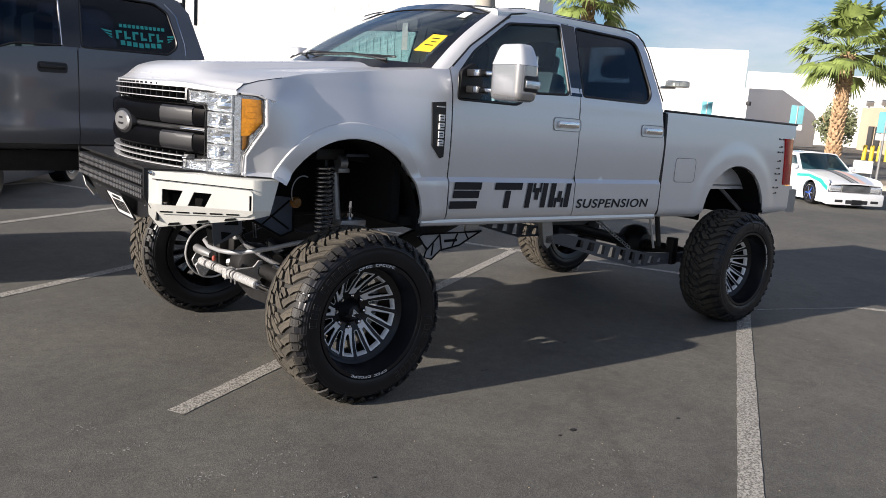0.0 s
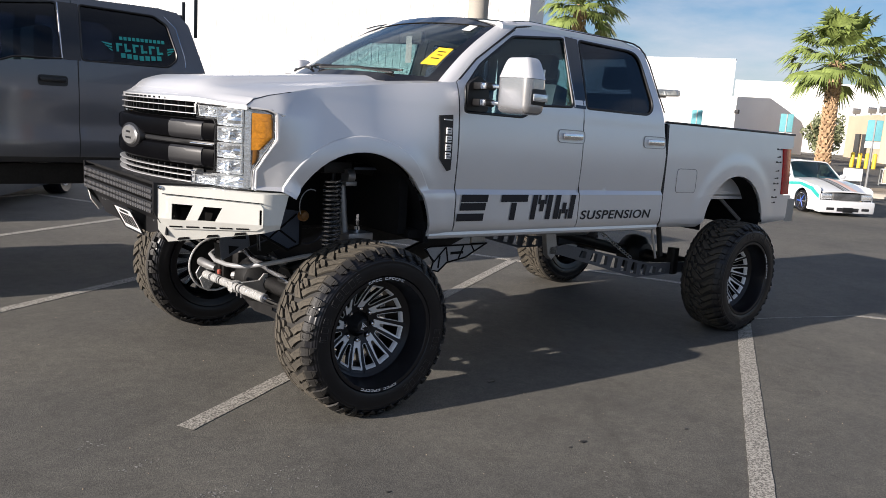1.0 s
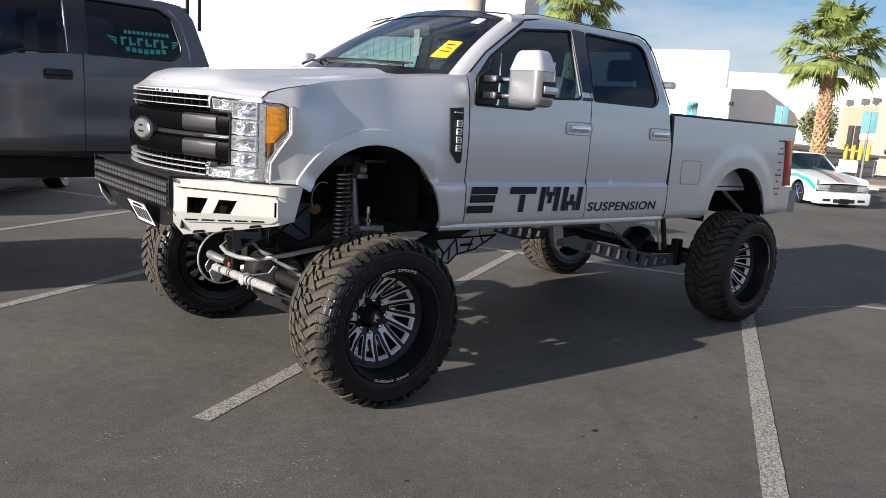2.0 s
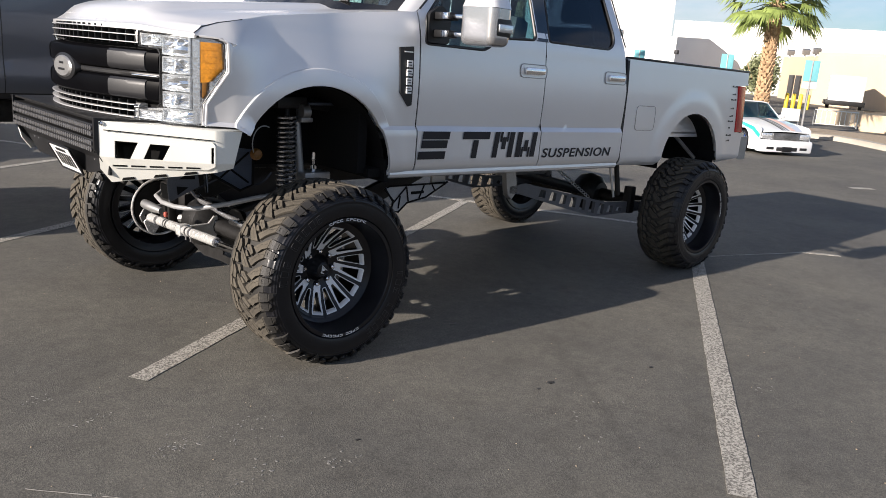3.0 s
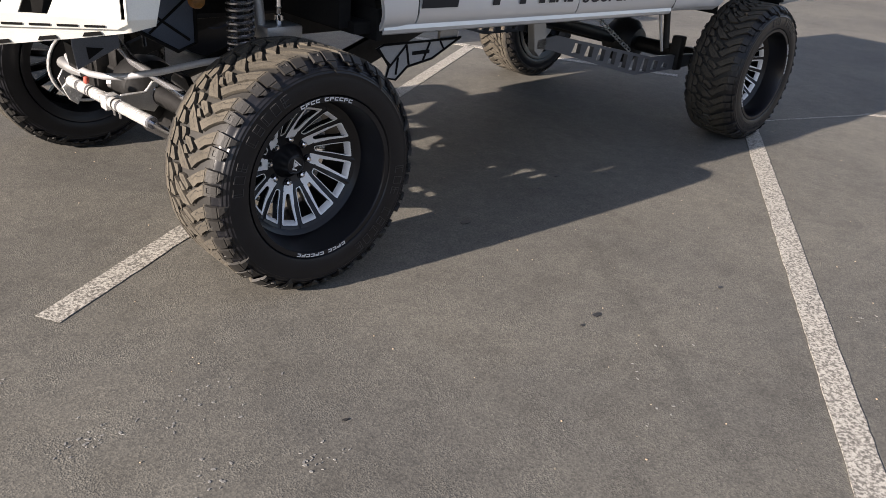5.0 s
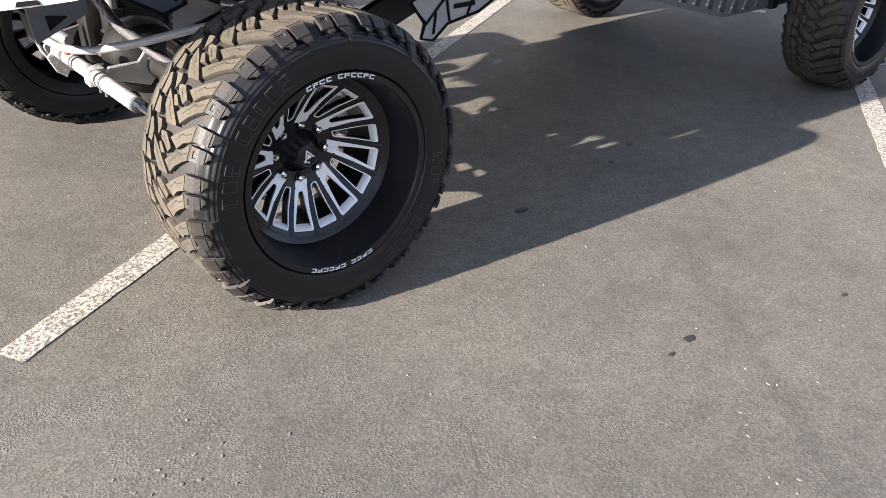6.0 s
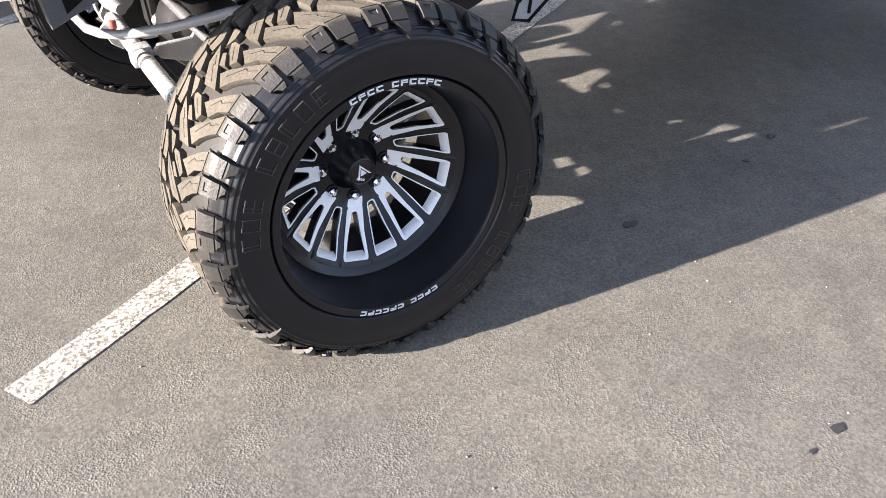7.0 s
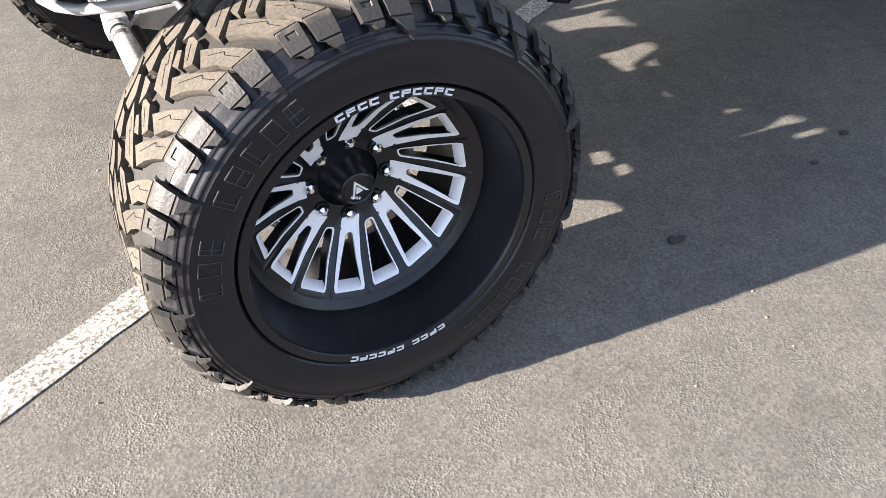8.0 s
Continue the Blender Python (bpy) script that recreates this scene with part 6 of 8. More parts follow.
rod = up("steering_rod", tube([(-0.245, -0.74, AXLE + 0.01), (-0.225, 0.74, AXLE - 0.05)], 0.017, 10), M_UNDER, "black drag link")
up("damper_body", tube([damp(0.62), damp(0.13)], 0.030, 20), M_DAMPER, "polished steering damper", rod)
up("damper_body", tube([damp(0.06), damp(-0.38)], 0.030, 20), M_DAMPER, "polished steering damper", rod)
up("damper_rod", tube([damp(0.70), damp(-0.62)], 0.012, 10), M_CHROME, "", rod)
for y0, y1 in ((0.50, 0.46), (0.36, 0.335), (0.32, 0.30), (0.155, 0.15), (0.02, 0.00), (-0.03, -0.06), (-0.37, -0.395)):
    up("damper_band", tube([damp(y0), damp(y1)], 0.0304 if y1 > -0.39 else 0.026, 20), M_SPRING if abs(y0 - y1) > 0.021 else M_UNDER, "dark printed band", rod)
up("damper_clamp", moved(box(-0.036, 0.036, -0.035, 0.035, -0.036, 0.036, 0.01), Matrix.Translation(damp(0.095))), M_DAMPER, "", rod)
for y in (0.16, 0.05, -0.02):
    up("clamp_bolt", moved(lathe([(0.004, -0.020), (0.010, -0.017), (0.010, 0.0), (0.006, 0.002), (0.006, 0.022)], 8), Matrix.Translation(damp(y) + Vector((0, 0, -0.038))) @ pose(0, 0, 0, -90, 0, 0)), M_CHROME, "", rod)
up("damper_tab", plate([(-0.33, 0.47), (-0.30, 0.40), (-0.26, 0.37), (-0.22, 0.43), (-0.235, 0.50), (-0.27, 0.53)], 0.012, "y", 0.60, 0.002), M_DAMPER, "bright bracket", rod)
up("sway_bar", tube([(-0.10, -0.66, 0.865), (-0.165, -0.62, 0.852), (-0.30, -0.50, 0.80), (-0.41, -0.36, 0.757), (-0.455, -0.28, 0.746), (-0.48, -0.20, 0.742), (-0.49, -0.05, 0.742), (-0.46, 0.10, 0.752), (-0.30, 0.22, 0.80), (-0.12, 0.30, 0.86)], 0.0145, 12), M_ARMPLATE, "bent grey sway bar")
up("axle_arm", tube([(-0.13, 0.48, 0.50), (-0.06, 0.38, 0.515), (0.02, 0.30, 0.53)], [0.030, 0.034, 0.030], 8), M_STEEL, "grey arm on the axle", fa)
up("axle_tab", plate([(0.00, 0.50), (0.05, 0.46), (0.07, 0.53), (0.06, 0.60), (0.02, 0.595), (0.03, 0.55)], 0.03, "y", 0.27, 0.004), M_DAMPER, "bright axle bracket", fa)
brk = up("axle_bracket", plate([(-0.25, 0.485), (-0.215, 0.525), (-0.09, 0.527), (-0.050, 0.575), (-0.022, 0.575), (-0.015, 0.46), (-0.05, 0.42)], 0.012, "y", 0.145, 0.003), M_ZINC, "pale zinc bracket on the axle", fa)
up("bracket_lip", tube([(-0.25, 0.145, 0.487), (-0.215, 0.142, 0.527), (-0.09, 0.142, 0.529), (-0.05, 0.142, 0.577)], 0.007, 8), M_DAMPER, "bright folded edge", brk)
up("bracket_bolt", moved(lathe([(0.003, -0.012), (0.011, -0.010), (0.011, 0.0), (0.016, 0.001), (0.016, 0.005)], 6), Matrix.Translation((-0.036, 0.143, 0.535))), M_CHROME, "", brk)
up("steering_box_arm", tube([(-0.27, 0.72, 0.57), (-0.27, 0.60, 0.568), (-0.25, 0.50, 0.56)], [0.032, 0.032, 0.022], 14), M_STEEL, "pale grey pitman arm", fa)
# added plates over the tube that cut down sunlight reaching the ground
for y0, y1, z1 in ((-0.60, -0.43, 0.66), (-0.40, -0.24, 0.64), (-0.20, 0.02, 0.66)):
    up("sun_stop", plate([(y0, AXLE), (y1, AXLE), (y1 - 0.01, z1 - 0.03), (y1 - 0.05, z1), (y0 + 0.06, z1), (y0 + 0.01, z1 - 0.05)], 0.03, "x", -0.015, 0.003), M_UNDER, "added black plate that stops stray sun", fa)
# added block under the tube that stops more of that sunlight
up("sun_stop_low", plate([(-0.60, AXLE), (-0.44, AXLE), (-0.46, 0.43), (-0.50, 0.41), (-0.58, 0.41)], 0.05, "x", -0.02, 0.003), M_UNDER, "added black block that stops stray sun", fa)
up("track_bar", tube([(-0.10, -0.50, 0.60), (-0.16, 0.10, 0.70), (-0.18, 0.50, 0.86)], 0.022, 12), M_SPRING, "grey track bar")
up("red_joint", moved(lathe([(0.004, -0.018), (0.012, -0.015), (0.015, 0.0), (0.012, 0.015), (0.004, 0.018)], 12), Matrix.Translation((-0.336, 0.242, 0.594)) @ pose(0, 0, 0, 90, 0, 0)), M_RUST, "small red joint")
for s in (-1, 1):
    # triangulated frame horns ahead of the axle
    drop = [(-0.592, 1.0), (-0.600, 0.905), (-0.588, 0.806), (-0.405, 0.885), (-0.420, 1.0)]
    br = up("drop_bracket", plate(drop, s * 0.010, "y", s * 0.355, 0.002), M_SWAY, "grey plate bracket with triangle cutouts")
    for tri in (((-0.545, 0.895), (-0.475, 0.885), (-0.540, 0.845)), ((-0.53, 0.935), (-0.44, 0.985), (-0.435, 0.93))):
        up("bracket_cut", plate(tri, s * 0.003, "y", s * 0.366), M_LINER, "", br)
    up("bracket_flange", plate([(-0.600, 0.905), (-0.588, 0.806), (-0.578, 0.81), (-0.588, 0.905)], -s * 0.08, "y", s * 0.355), M_UNDER, "", br)
    # coil-over: spring, shaft and reservoir
    top, foot = Vector((0.02, s * 0.60, 1.38)), Vector((0.0, s * 0.64, 0.60))
    co = up("coilover", tube([foot, foot.lerp(top, 0.35)], 0.030, 12), M_STEEL, "coil-over shock with a bright spring")
    turns = 20
    coil = []
    for i in range(turns * 14):
        a = 2 * math.pi * i / 14
        p = foot.lerp(top, 0.22 + 0.70 * i / (turns * 14))
        coil.append(p + Vector((0.052 * math.cos(a), 0.052 * math.sin(a), 0)))
    up("spring", tube(coil, 0.0085, 7), M_SPRING, "grey coil spring", co)
    # added bracket that blocks a stray sun patch on the ground
    up("mount_sun_stop", join(box(-0.035, 0.045, s * 0.60, s * 0.612, 0.50, 0.64, 0.004), box(-0.035, 0.045, s * 0.70, s * 0.712, 0.50, 0.64, 0.004), box(-0.035, -0.023, s * 0.60, s * 0.712, 0.53, 0.64, 0.003)), M_UNDER, "added black bracket that stops stray sun", co)
    up("shaft", tube([foot.lerp(top, 0.3), top], 0.016, 10), M_UNDER, "", co)
    up("top_mount", box(-0.08, 0.12, s * 0.50, s * 0.66, 1.36, 1.43, 0.015), M_UNDER, "grey shock tower", co)
    up("mount_clamp", join(tube([(0.065, s * 0.665, 1.345), (0.115, s * 0.665, 1.345)], 0.045, 14), box(0.06, 0.14, s * 0.64, s * 0.69, 1.285, 1.312, 0.006)), M_STEEL, "grey reservoir clamp", co)
    up("mount_bar", box(0.12, 0.36, s * 0.655, s * 0.675, 1.382, 1.398, 0.004), M_GUSSET, "flat grey mount bar", co)
    up("reservoir", tube([(0.16, s * 0.60, 1.39), (0.40, s * 0.60, 1.36)], 0.033, 14), M_UNDER, "black reservoir", co)
    up("reservoir_cap", tube([(0.40, s * 0.60, 1.36), (0.47, s * 0.60, 1.352)], 0.017, 10), M_CHROME, "", co)
    bs = up("bypass_shock", tube([(0.125, s * 0.62, 0.80), (0.085, s * 0.60, 1.30)], 0.024, 12), M_STEEL, "grey bypass shock")
    up("bypass_shaft", tube([(0.14, s * 0.62, 0.64), (0.125, s * 0.62, 0.84)], 0.013, 8), M_CHROME, "", bs)
    up("bump_stop", tube([(0.20, s * 0.62, 0.99), (0.20, s * 0.62, 1.025), (0.20, s * 0.62, 1.03), (0.20, s * 0.62, 1.055), (0.20, s * 0.62, 1.06), (0.20, s * 0.62, 1.10)], [0.020, 0.020, 0.012, 0.012, 0.018, 0.016], 12), M_CHROME, "bright bump stop")
    up("bump_pad", box(0.09, 0.27, s * 0.55, s * 0.70, 0.93, 0.99, 0.008), M_STEEL, "grey spring pad")
    gus = [(-0.40, 0.985), (-0.175, 0.855), (-0.09, 0.885), (-0.09, 1.10), (-0.20, 1.12), (-0.40, 1.10)]
    gp_ = up("shock_plate", plate(gus, s * 0.012, "y", s * 0.40, 0.002), M_GUSSET, "blue-grey gusset plate with black ribs")
    up("gusset_rib", tube([(x, s * 0.414, z) for x, z in gus], 0.009, 6, closed=True), M_LINER, "", gp_)
    for a, b in (((-0.38, 1.09), (-0.12, 0.90)), ((-0.30, 0.94), (-0.12, 1.08))):
        up("gusset_rib", tube([(a[0], s * 0.414, a[1]), (b[0], s * 0.414, b[1])], 0.006, 6), M_LINER, "", gp_)
    # long lower arms, plate with cut slots
    fl = up("radius_arm", plate([(0.05, 0.56), (0.62, 0.74), (1.05, 0.90), (1.12, 0.94), (1.12, 0.985), (0.95, 0.99), (0.60, 0.86), (0.05, 0.66)], s * 0.04, "y", s * 0.62, 0.004), M_UNDER, "black radius arm")
    plate_o = [(0.57, 0.890), (0.61, 0.905), (1.07, 0.900), (1.11, 0.905), (0.92, 0.815), (0.76, 0.79), (0.69, 0.735), (0.63, 0.75), (0.65, 0.81)]
    arm = up("arm_plate", plate(plate_o, s * 0.012, "y", s * 0.84, 0.002), M_ARMPLATE, "grey bracket plate with black-edged cutouts")
    for a, b in (((0.65, 0.80), (0.75, 0.895)), ((0.75, 0.895), (0.77, 0.80)), ((0.90, 0.895), (0.86, 0.81)), ((0.97, 0.895), (1.00, 0.85)), ((0.69, 0.76), (0.70, 0.84)), ((0.58, 0.89), (0.65, 0.80))):
        up("plate_edge", tube([(a[0], s * 0.853, a[1]), (b[0], s * 0.853, b[1])], 0.006, 5), M_LINER)
    up("plate_edge", tube([(x, s * 0.853, z) for x, z in plate_o], 0.006, 5, closed=True), M_LINER)
    up("plate_mark", box(0.79, 0.90, s * 0.851, s * 0.856, 0.842, 0.860, 0.002), M_LINER, "")
    up("hanger", box(0.98, 1.10, s * 0.82, s * 0.84, 0.87, 1.02, 0.004), M_STEEL, "grey hanger plate")
    # rear four-link bar with openings
    hang = up("link_hanger", plate([(1.80, 1.02), (1.93, 1.02), (1.92, 0.94), (1.97, 0.76), (1.91, 0.70), (1.86, 0.74)], s * 0.05, "y", s * 0.68, 0.004), M_STEEL, "grey link hanger")
    outline = [(1.88, 0.80), (2.05, 0.815), (2.6, 0.70), (3.15, 0.585), (3.75, 0.55), (3.95, 0.545), (3.95, 0.47), (3.55, 0.465), (2.98, 0.475), (2.80, 0.52), (2.0, 0.735), (1.88, 0.75)]
    cuts = []
    for k in range(9):
        x = 2.22 + k * 0.135
        lo, hi = 0.735 - 0.215 * min(1, (x - 2.0) / 0.80) + 0.020, 0.815 - 0.23 * (x - 2.05) / 1.1 - 0.020
        if x > 2.80:
            lo = max(0.475, 0.52 - 0.25 * (x - 2.80)) + 0.020
        if hi - lo > 0.02:
            cuts.append([(x, lo), (x + 0.085, lo - 0.012), (x + 0.095, hi - 0.02), (x + 0.03, hi - 0.004)])
    link = up("link_bar", skin(outline, lambda x, z: s * 0.70, 0.2, s * 0.03, cuts), M_SWAY, "grey plate link with a row of openings")
    up("leaf_shackle", tube([(3.05, s * 0.86, 0.66), (3.0, s * 0.80, 1.0)], 0.010, 8), M_STEEL, "bright rod")
    up("rear_shock", tube([(3.20, s * 0.80, 0.66), (3.13, s * 0.78, 1.02)], 0.022, 10), M_UNDER, "black shock")
    up("rear_strap", tube([(3.95, s * 0.62, 1.32), (4.40, s * 0.80, 0.93)], 0.018, 8), M_STEEL, "grey diagonal strut")
    up("rear_bracket", box(3.47, 3.545, s * 0.68, s * 0.76, 0.46, 0.70, 0.012), M_UNDER, "black axle bracket")
# rear axle, drive line, tanks
ra = up("rear_axle", tube([(3.91, y, AXLE) for y in (-0.95, 0.95)], 0.06, 14), M_UNDER, "black rear axle")
up("differential", moved(lathe([(0.03, -0.15), (0.11, -0.14), (0.17, -0.08), (0.185, 0.0), (0.17, 0.08), (0.11, 0.14), (0.03, 0.15)], 20), Matrix.Translation((3.91, 0.0, AXLE))), M_UNDER, "", ra)
up("drive_shaft", tube([(1.9, 0.0, 0.95), (3.75, 0.0, AXLE + 0.03)], 0.045, 12), M_UNDER, "black drive shaft")
up("front_shaft", tube([(1.4, 0.30, 0.92), (0.15, 0.33, AXLE + 0.03)], 0.035, 12), M_UNDER, "black drive shaft")
up("gearbox", box(0.45, 1.7, -0.26, 0.30, 0.83, 1.10, 0.05), M_UNDER, "oily gearbox")
up("exhaust", tube([(0.7, 0.42, 0.96), (2.2, 0.45, 0.95), (2.9, 0.42, 0.94), (3.6, 0.5, 1.02), (4.6, 0.62, 1.0)], 0.05, 12), M_STEEL, "grey exhaust pipe")
up("muffler", tube([(2.2, -0.30, 0.90), (2.75, -0.30, 0.88)], 0.10, 16), M_STEEL, "grey muffler")
up("fuel_tank", box(2.1, 3.1, -0.78, -0.52, 0.90, 1.08, 0.04), M_LINER, "black fuel tank")
for k in range(16):
    t = k / 15
    up("chain_link", tube([(2.55 + 0.50 * t + 0.02 * math.cos(a), -0.60 + 0.012 * (k % 2) * math.sin(a), 0.90 - 0.28 * t + 0.012 * math.sin(a)) for a in span(0, 2 * math.pi, 9)[:-1]], 0.005, 5, closed=True), M_STEEL, "steel chain link")
up("brake_hose", tube([(-0.215 + 0.075 * (1 - math.cos(a)), -0.62, 1.16 + 0.10 * math.sin(a)) for a in span(-0.5, 2.0, 12)], 0.0035, 6), M_STEEL, "thin pale hose")
up("amber_reservoir", moved(lathe([(0.004, -0.02), (0.026, -0.016), (0.034, 0.0), (0.034, 0.02), (0.026, 0.03)], 16), Matrix.Translation((-0.15, -0.56, 1.09))), M_DULLAMBER, "dull amber fluid cup")
for s in (-1, 1):
    up("mud_guard", box(0.44, 0.475, s * 0.80, s * 1.0, 0.965, 1.10, 0.006), M_LINER, "black fender liner end")
    up("rear_guard", box(4.42, 4.47, s * 0.82, s * 0.99, 0.93, 1.02, 0.006), M_LINER, "black liner end")

# ---- beyond: other vehicles, buildings, palms ----
def wall_box(name, a, b, h, depth, mat, label, z0=0.0, top=None, kind="structure"):
    """A long wall from a to b (seen from its sunny side), with depth behind it."""
    a, b = Vector((*a, 0)), Vector((*b, 0))
    d = (b - a).normalized()
    n = Vector((-d.y, d.x, 0))
    if n.x < 0:
        n = -n
    o = n * depth
    bm = bmesh.new()
    pts = [a, b, b + o, a + o]
    lo = [bm.verts.new((p.x, p.y, z0)) for p in pts]
    hi = [bm.verts.new((p.x, p.y, h)) for p in pts]
    bm.faces.new(hi)
    bm.faces.new(lo[::-1])
    for i in range(4):
        bm.faces.new((lo[i], lo[(i + 1) % 4], hi[(i + 1) % 4], hi[i]))
    return bm


def building(name, label, walls_bm, mat, category="building"):
    t = thing(name, label, category)
    part("wall", walls_bm, mat, t)
    return t


# ribbed white hall behind the parked trucks
HA, HB = Vector((8.5, 57.0, 0)), Vector((22.3, 20.4, 0))
hall = building("warehouse", "tall white ribbed metal warehouse", wall_box("w", HA.xy, HB.xy, 10.5, 1.5, M_STUCCO, ""), M_STUCCO)
hd = (HB - HA).normalized()
hn = Vector((hd.y, -hd.x, 0))
if hn.x > 0:
    hn = -hn
L = (HB - HA).length
for k in range(int(L / 0.42)):
    p = HA + hd * (0.42 * k + 0.2)
    b = box(-0.022, 0.022, -0.022, 0.0035, 0.0, 10.4)
    moved(b, Matrix.Translation(p + hn * 0.006) @ pose(0, 0, 0, 0, 0, math.degrees(math.atan2(hd.y, hd.x))))
    part("rib", b, M_STUCCO, hall)
part("sign_panel", moved(box(-4.2, 4.2, -0.05, 0.05, -1.5, 1.5), Matrix.Translation(HA.lerp(HB, 0.52) + hn * 0.2 + Vector((0, 0, 8.6))) @ pose(0, 0, 0, 0, 0, math.degrees(math.atan2(hd.y, hd.x)))), M_STUCCO, hall, "faded white sign panel")
for k in range(7):
    part("sign_mark", moved(box(-1.4 + 0.4 * k, -1.15 + 0.4 * k, -0.03, 0.03, -0.35, 0.2 + 0.3 * (k % 2)), Matrix.Translation(HA.lerp(HB, 0.50) + hn * 0.3 + Vector((0, 0, 8.4))) @ pose(0, 0, 0, 0, 0, math.degrees(math.atan2(hd.y, hd.x)))), M_SIGN, hall, "faded sign mark")
part("base_band", moved(box(-L / 2, L / 2, -0.05, 0.05, 0, 2.35), Matrix.Translation(HA.lerp(HB, 0.5) + hn * 0.14) @ pose(0, 0, 0, 0, 0, math.degrees(math.atan2(hd.y, hd.x)))), M_STUCCO, hall)

solo("column", tube([(9.97, 9.6, 0.0), (9.97, 9.6, 9.0)], 0.235, 24), M_CONCRETE, "tall pale grey round column behind the trucks", "column", "structure")

# plain white halls farther off
h2 = building("white_hall", "large plain white tilt-up warehouse", plate([(60.0, 92.0), (77.9, 44.1), (93.0, 53.9), (75.1, 101.8)], 9.05, "z", 0.0), M_STUCCO)
part("parapet_cap", moved(box(0, 51.1, -0.1, 0.3, 9.0, 9.15), Matrix.Translation((60.0, 92.0, 0)) @ pose(0, 0, 0, 0, 0, math.degrees(math.atan2(-47.9, 17.9)))), M_STUCCO, h2)
h3 = building("white_hall", "long low white warehouse", wall_box("w", (63.9, 35.4), (85.7, -8.65), 6.03, 24, M_STUCCO, ""), M_STUCCO)
# wall turned from the sun; its dark face stands in for the hall's shadow
shadow_wall = thing("shadow_wall", "sloping stucco wall standing in for the hall's shadow", "building")
part("wall", plate([(48.5, 0), (58.6, 0), (58.6, 2.09), (58.0, 2.54), (55.6, 3.31), (53.0, 4.04), (48.5, 3.9)], 1.2, "y", 25.8), M_STUCCO, shadow_wall)
part("wall_lamp", box(48.35, 48.6, 25.55, 25.82, 2.72, 3.0, 0.03), M_DARKHOLE, shadow_wall, "small dark wall lamp")

# tan hall: a long face towards the sun and one that runs away beside it
TA, TB = Vector((55.0, 18.5, 0)), Vector((44.0, -4.0, 0))
tanb = building("tan_hall", "tan stucco building with dark doors", wall_box("w", TA.xy, TB.xy, 3.55, 40, M_TAN, ""), M_TAN)
td = (TB - TA).normalized()
ta = math.degrees(math.atan2(td.y, td.x))
TL = Vector((63.7, 24.8, 0))
part("wing_wall", wall_box("w", TL.xy, TA.xy, 3.3, 6, M_TAN, ""), M_TAN, tanb)
fd = (TL - TA).normalized()
fn_ = Vector((fd.y, -fd.x, 0))
fn_ = -fn_ if fn_.x > 0 and fn_.y > 0 else fn_
fa_ = math.degrees(math.atan2(fd.y, fd.x))
for f in (0.40, 0.60):
    part("door", moved(box(-0.7, 0.7, -0.12, 0.12, 0.2, 1.9), Matrix.Translation(TA.lerp(TL, f)) @ pose(0, 0, 0, 0, 0, fa_)), M_DARKHOLE, tanb, "dark narrow door")
for f in (0.08, 0.36, 0.80):
    l = part("floodlight", moved(box(-0.28, 0.28, -0.15, 0.15, 0.15, 0.55, 0.04), Matrix.Translation(TA.lerp(TL, f) + Vector((0, 0, 3.3))) @ pose(0, 0, 0, 20, 0, -50)), M_STEEL, tanb, "grey floodlight on the parapet")
    part("lamp_arm", moved(box(-0.05, 0.05, -0.05, 0.05, -0.1, 0.25), Matrix.Translation(TA.lerp(TL, f) + Vector((0, 0, 3.3)))), M_STEEL, l)
for k in range(5):
    part("faded_mark", moved(box(-0.4, 0.4, -0.05, 0.05, 0, 0.6 + 0.12 * (k % 2)), Matrix.Translation(TA.lerp(TL, 0.25 + 0.11 * k) + Vector((0, -0.1, 2.1))) @ pose(0, 0, 0, 0, 0, fa_)), M_STUCCO, tanb, "faded white wall mark")


# kerbed planter, low walls, bollards
def slab(pts, z0, z1):
    return plate(pts, z1 - z0, "z", z0, 0.02)


KERB = [(20.9, 8.6), (21.3, 6.4), (21.9, 5.4), (22.2, 4.6), (21.75, 3.8), (20.6, 2.5), (17.0, -1.7), (13.0, -6.4)]
inner = [(x + 0.26, y + (0.05 if i < 3 else -0.16)) for i, (x, y) in enumerate(KERB)]
solo("kerb", slab(KERB + inner[::-1], 0.0, 0.15), M_CONCRETE, "pale concrete kerb round a planter", "kerb", "structure")
solo("planter", slab([(x - 0.02, y) for x, y in inner] + [(17.0, -10.0), (22.0, -4.0), (25.4, 2.6), (25.0, 8.0)], 0.0, 0.13), M_GRAVEL, "gravel planter bed behind a kerb", "planter", "structure")
for a, b in (((31.0, 8.5), (31.7, 7.0)), ((28.5, 6.0), (30.0, 1.5))):
    solo("low_wall", wall_box("w", a, b, 0.62, 0.3, M_TAN, ""), M_TAN, "low tan stucco wall by the street", "wall", "structure")
bol = thing("bollard", "yellow painted steel bollard", "bollard", "yellow bollards", (43.4, 15.2, 0))
part("post", tube([(0, 0, 0), (0, 0, 0.78), (0, 0, 0.84)], [0.11, 0.11, 0.07], 12), M_BOLLARD, bol)
for x, y in ((43.5, 14.85), (43.6, 14.5), (43.75, 14.15)):
    copy_thing(bol, pose(x, y, 0))


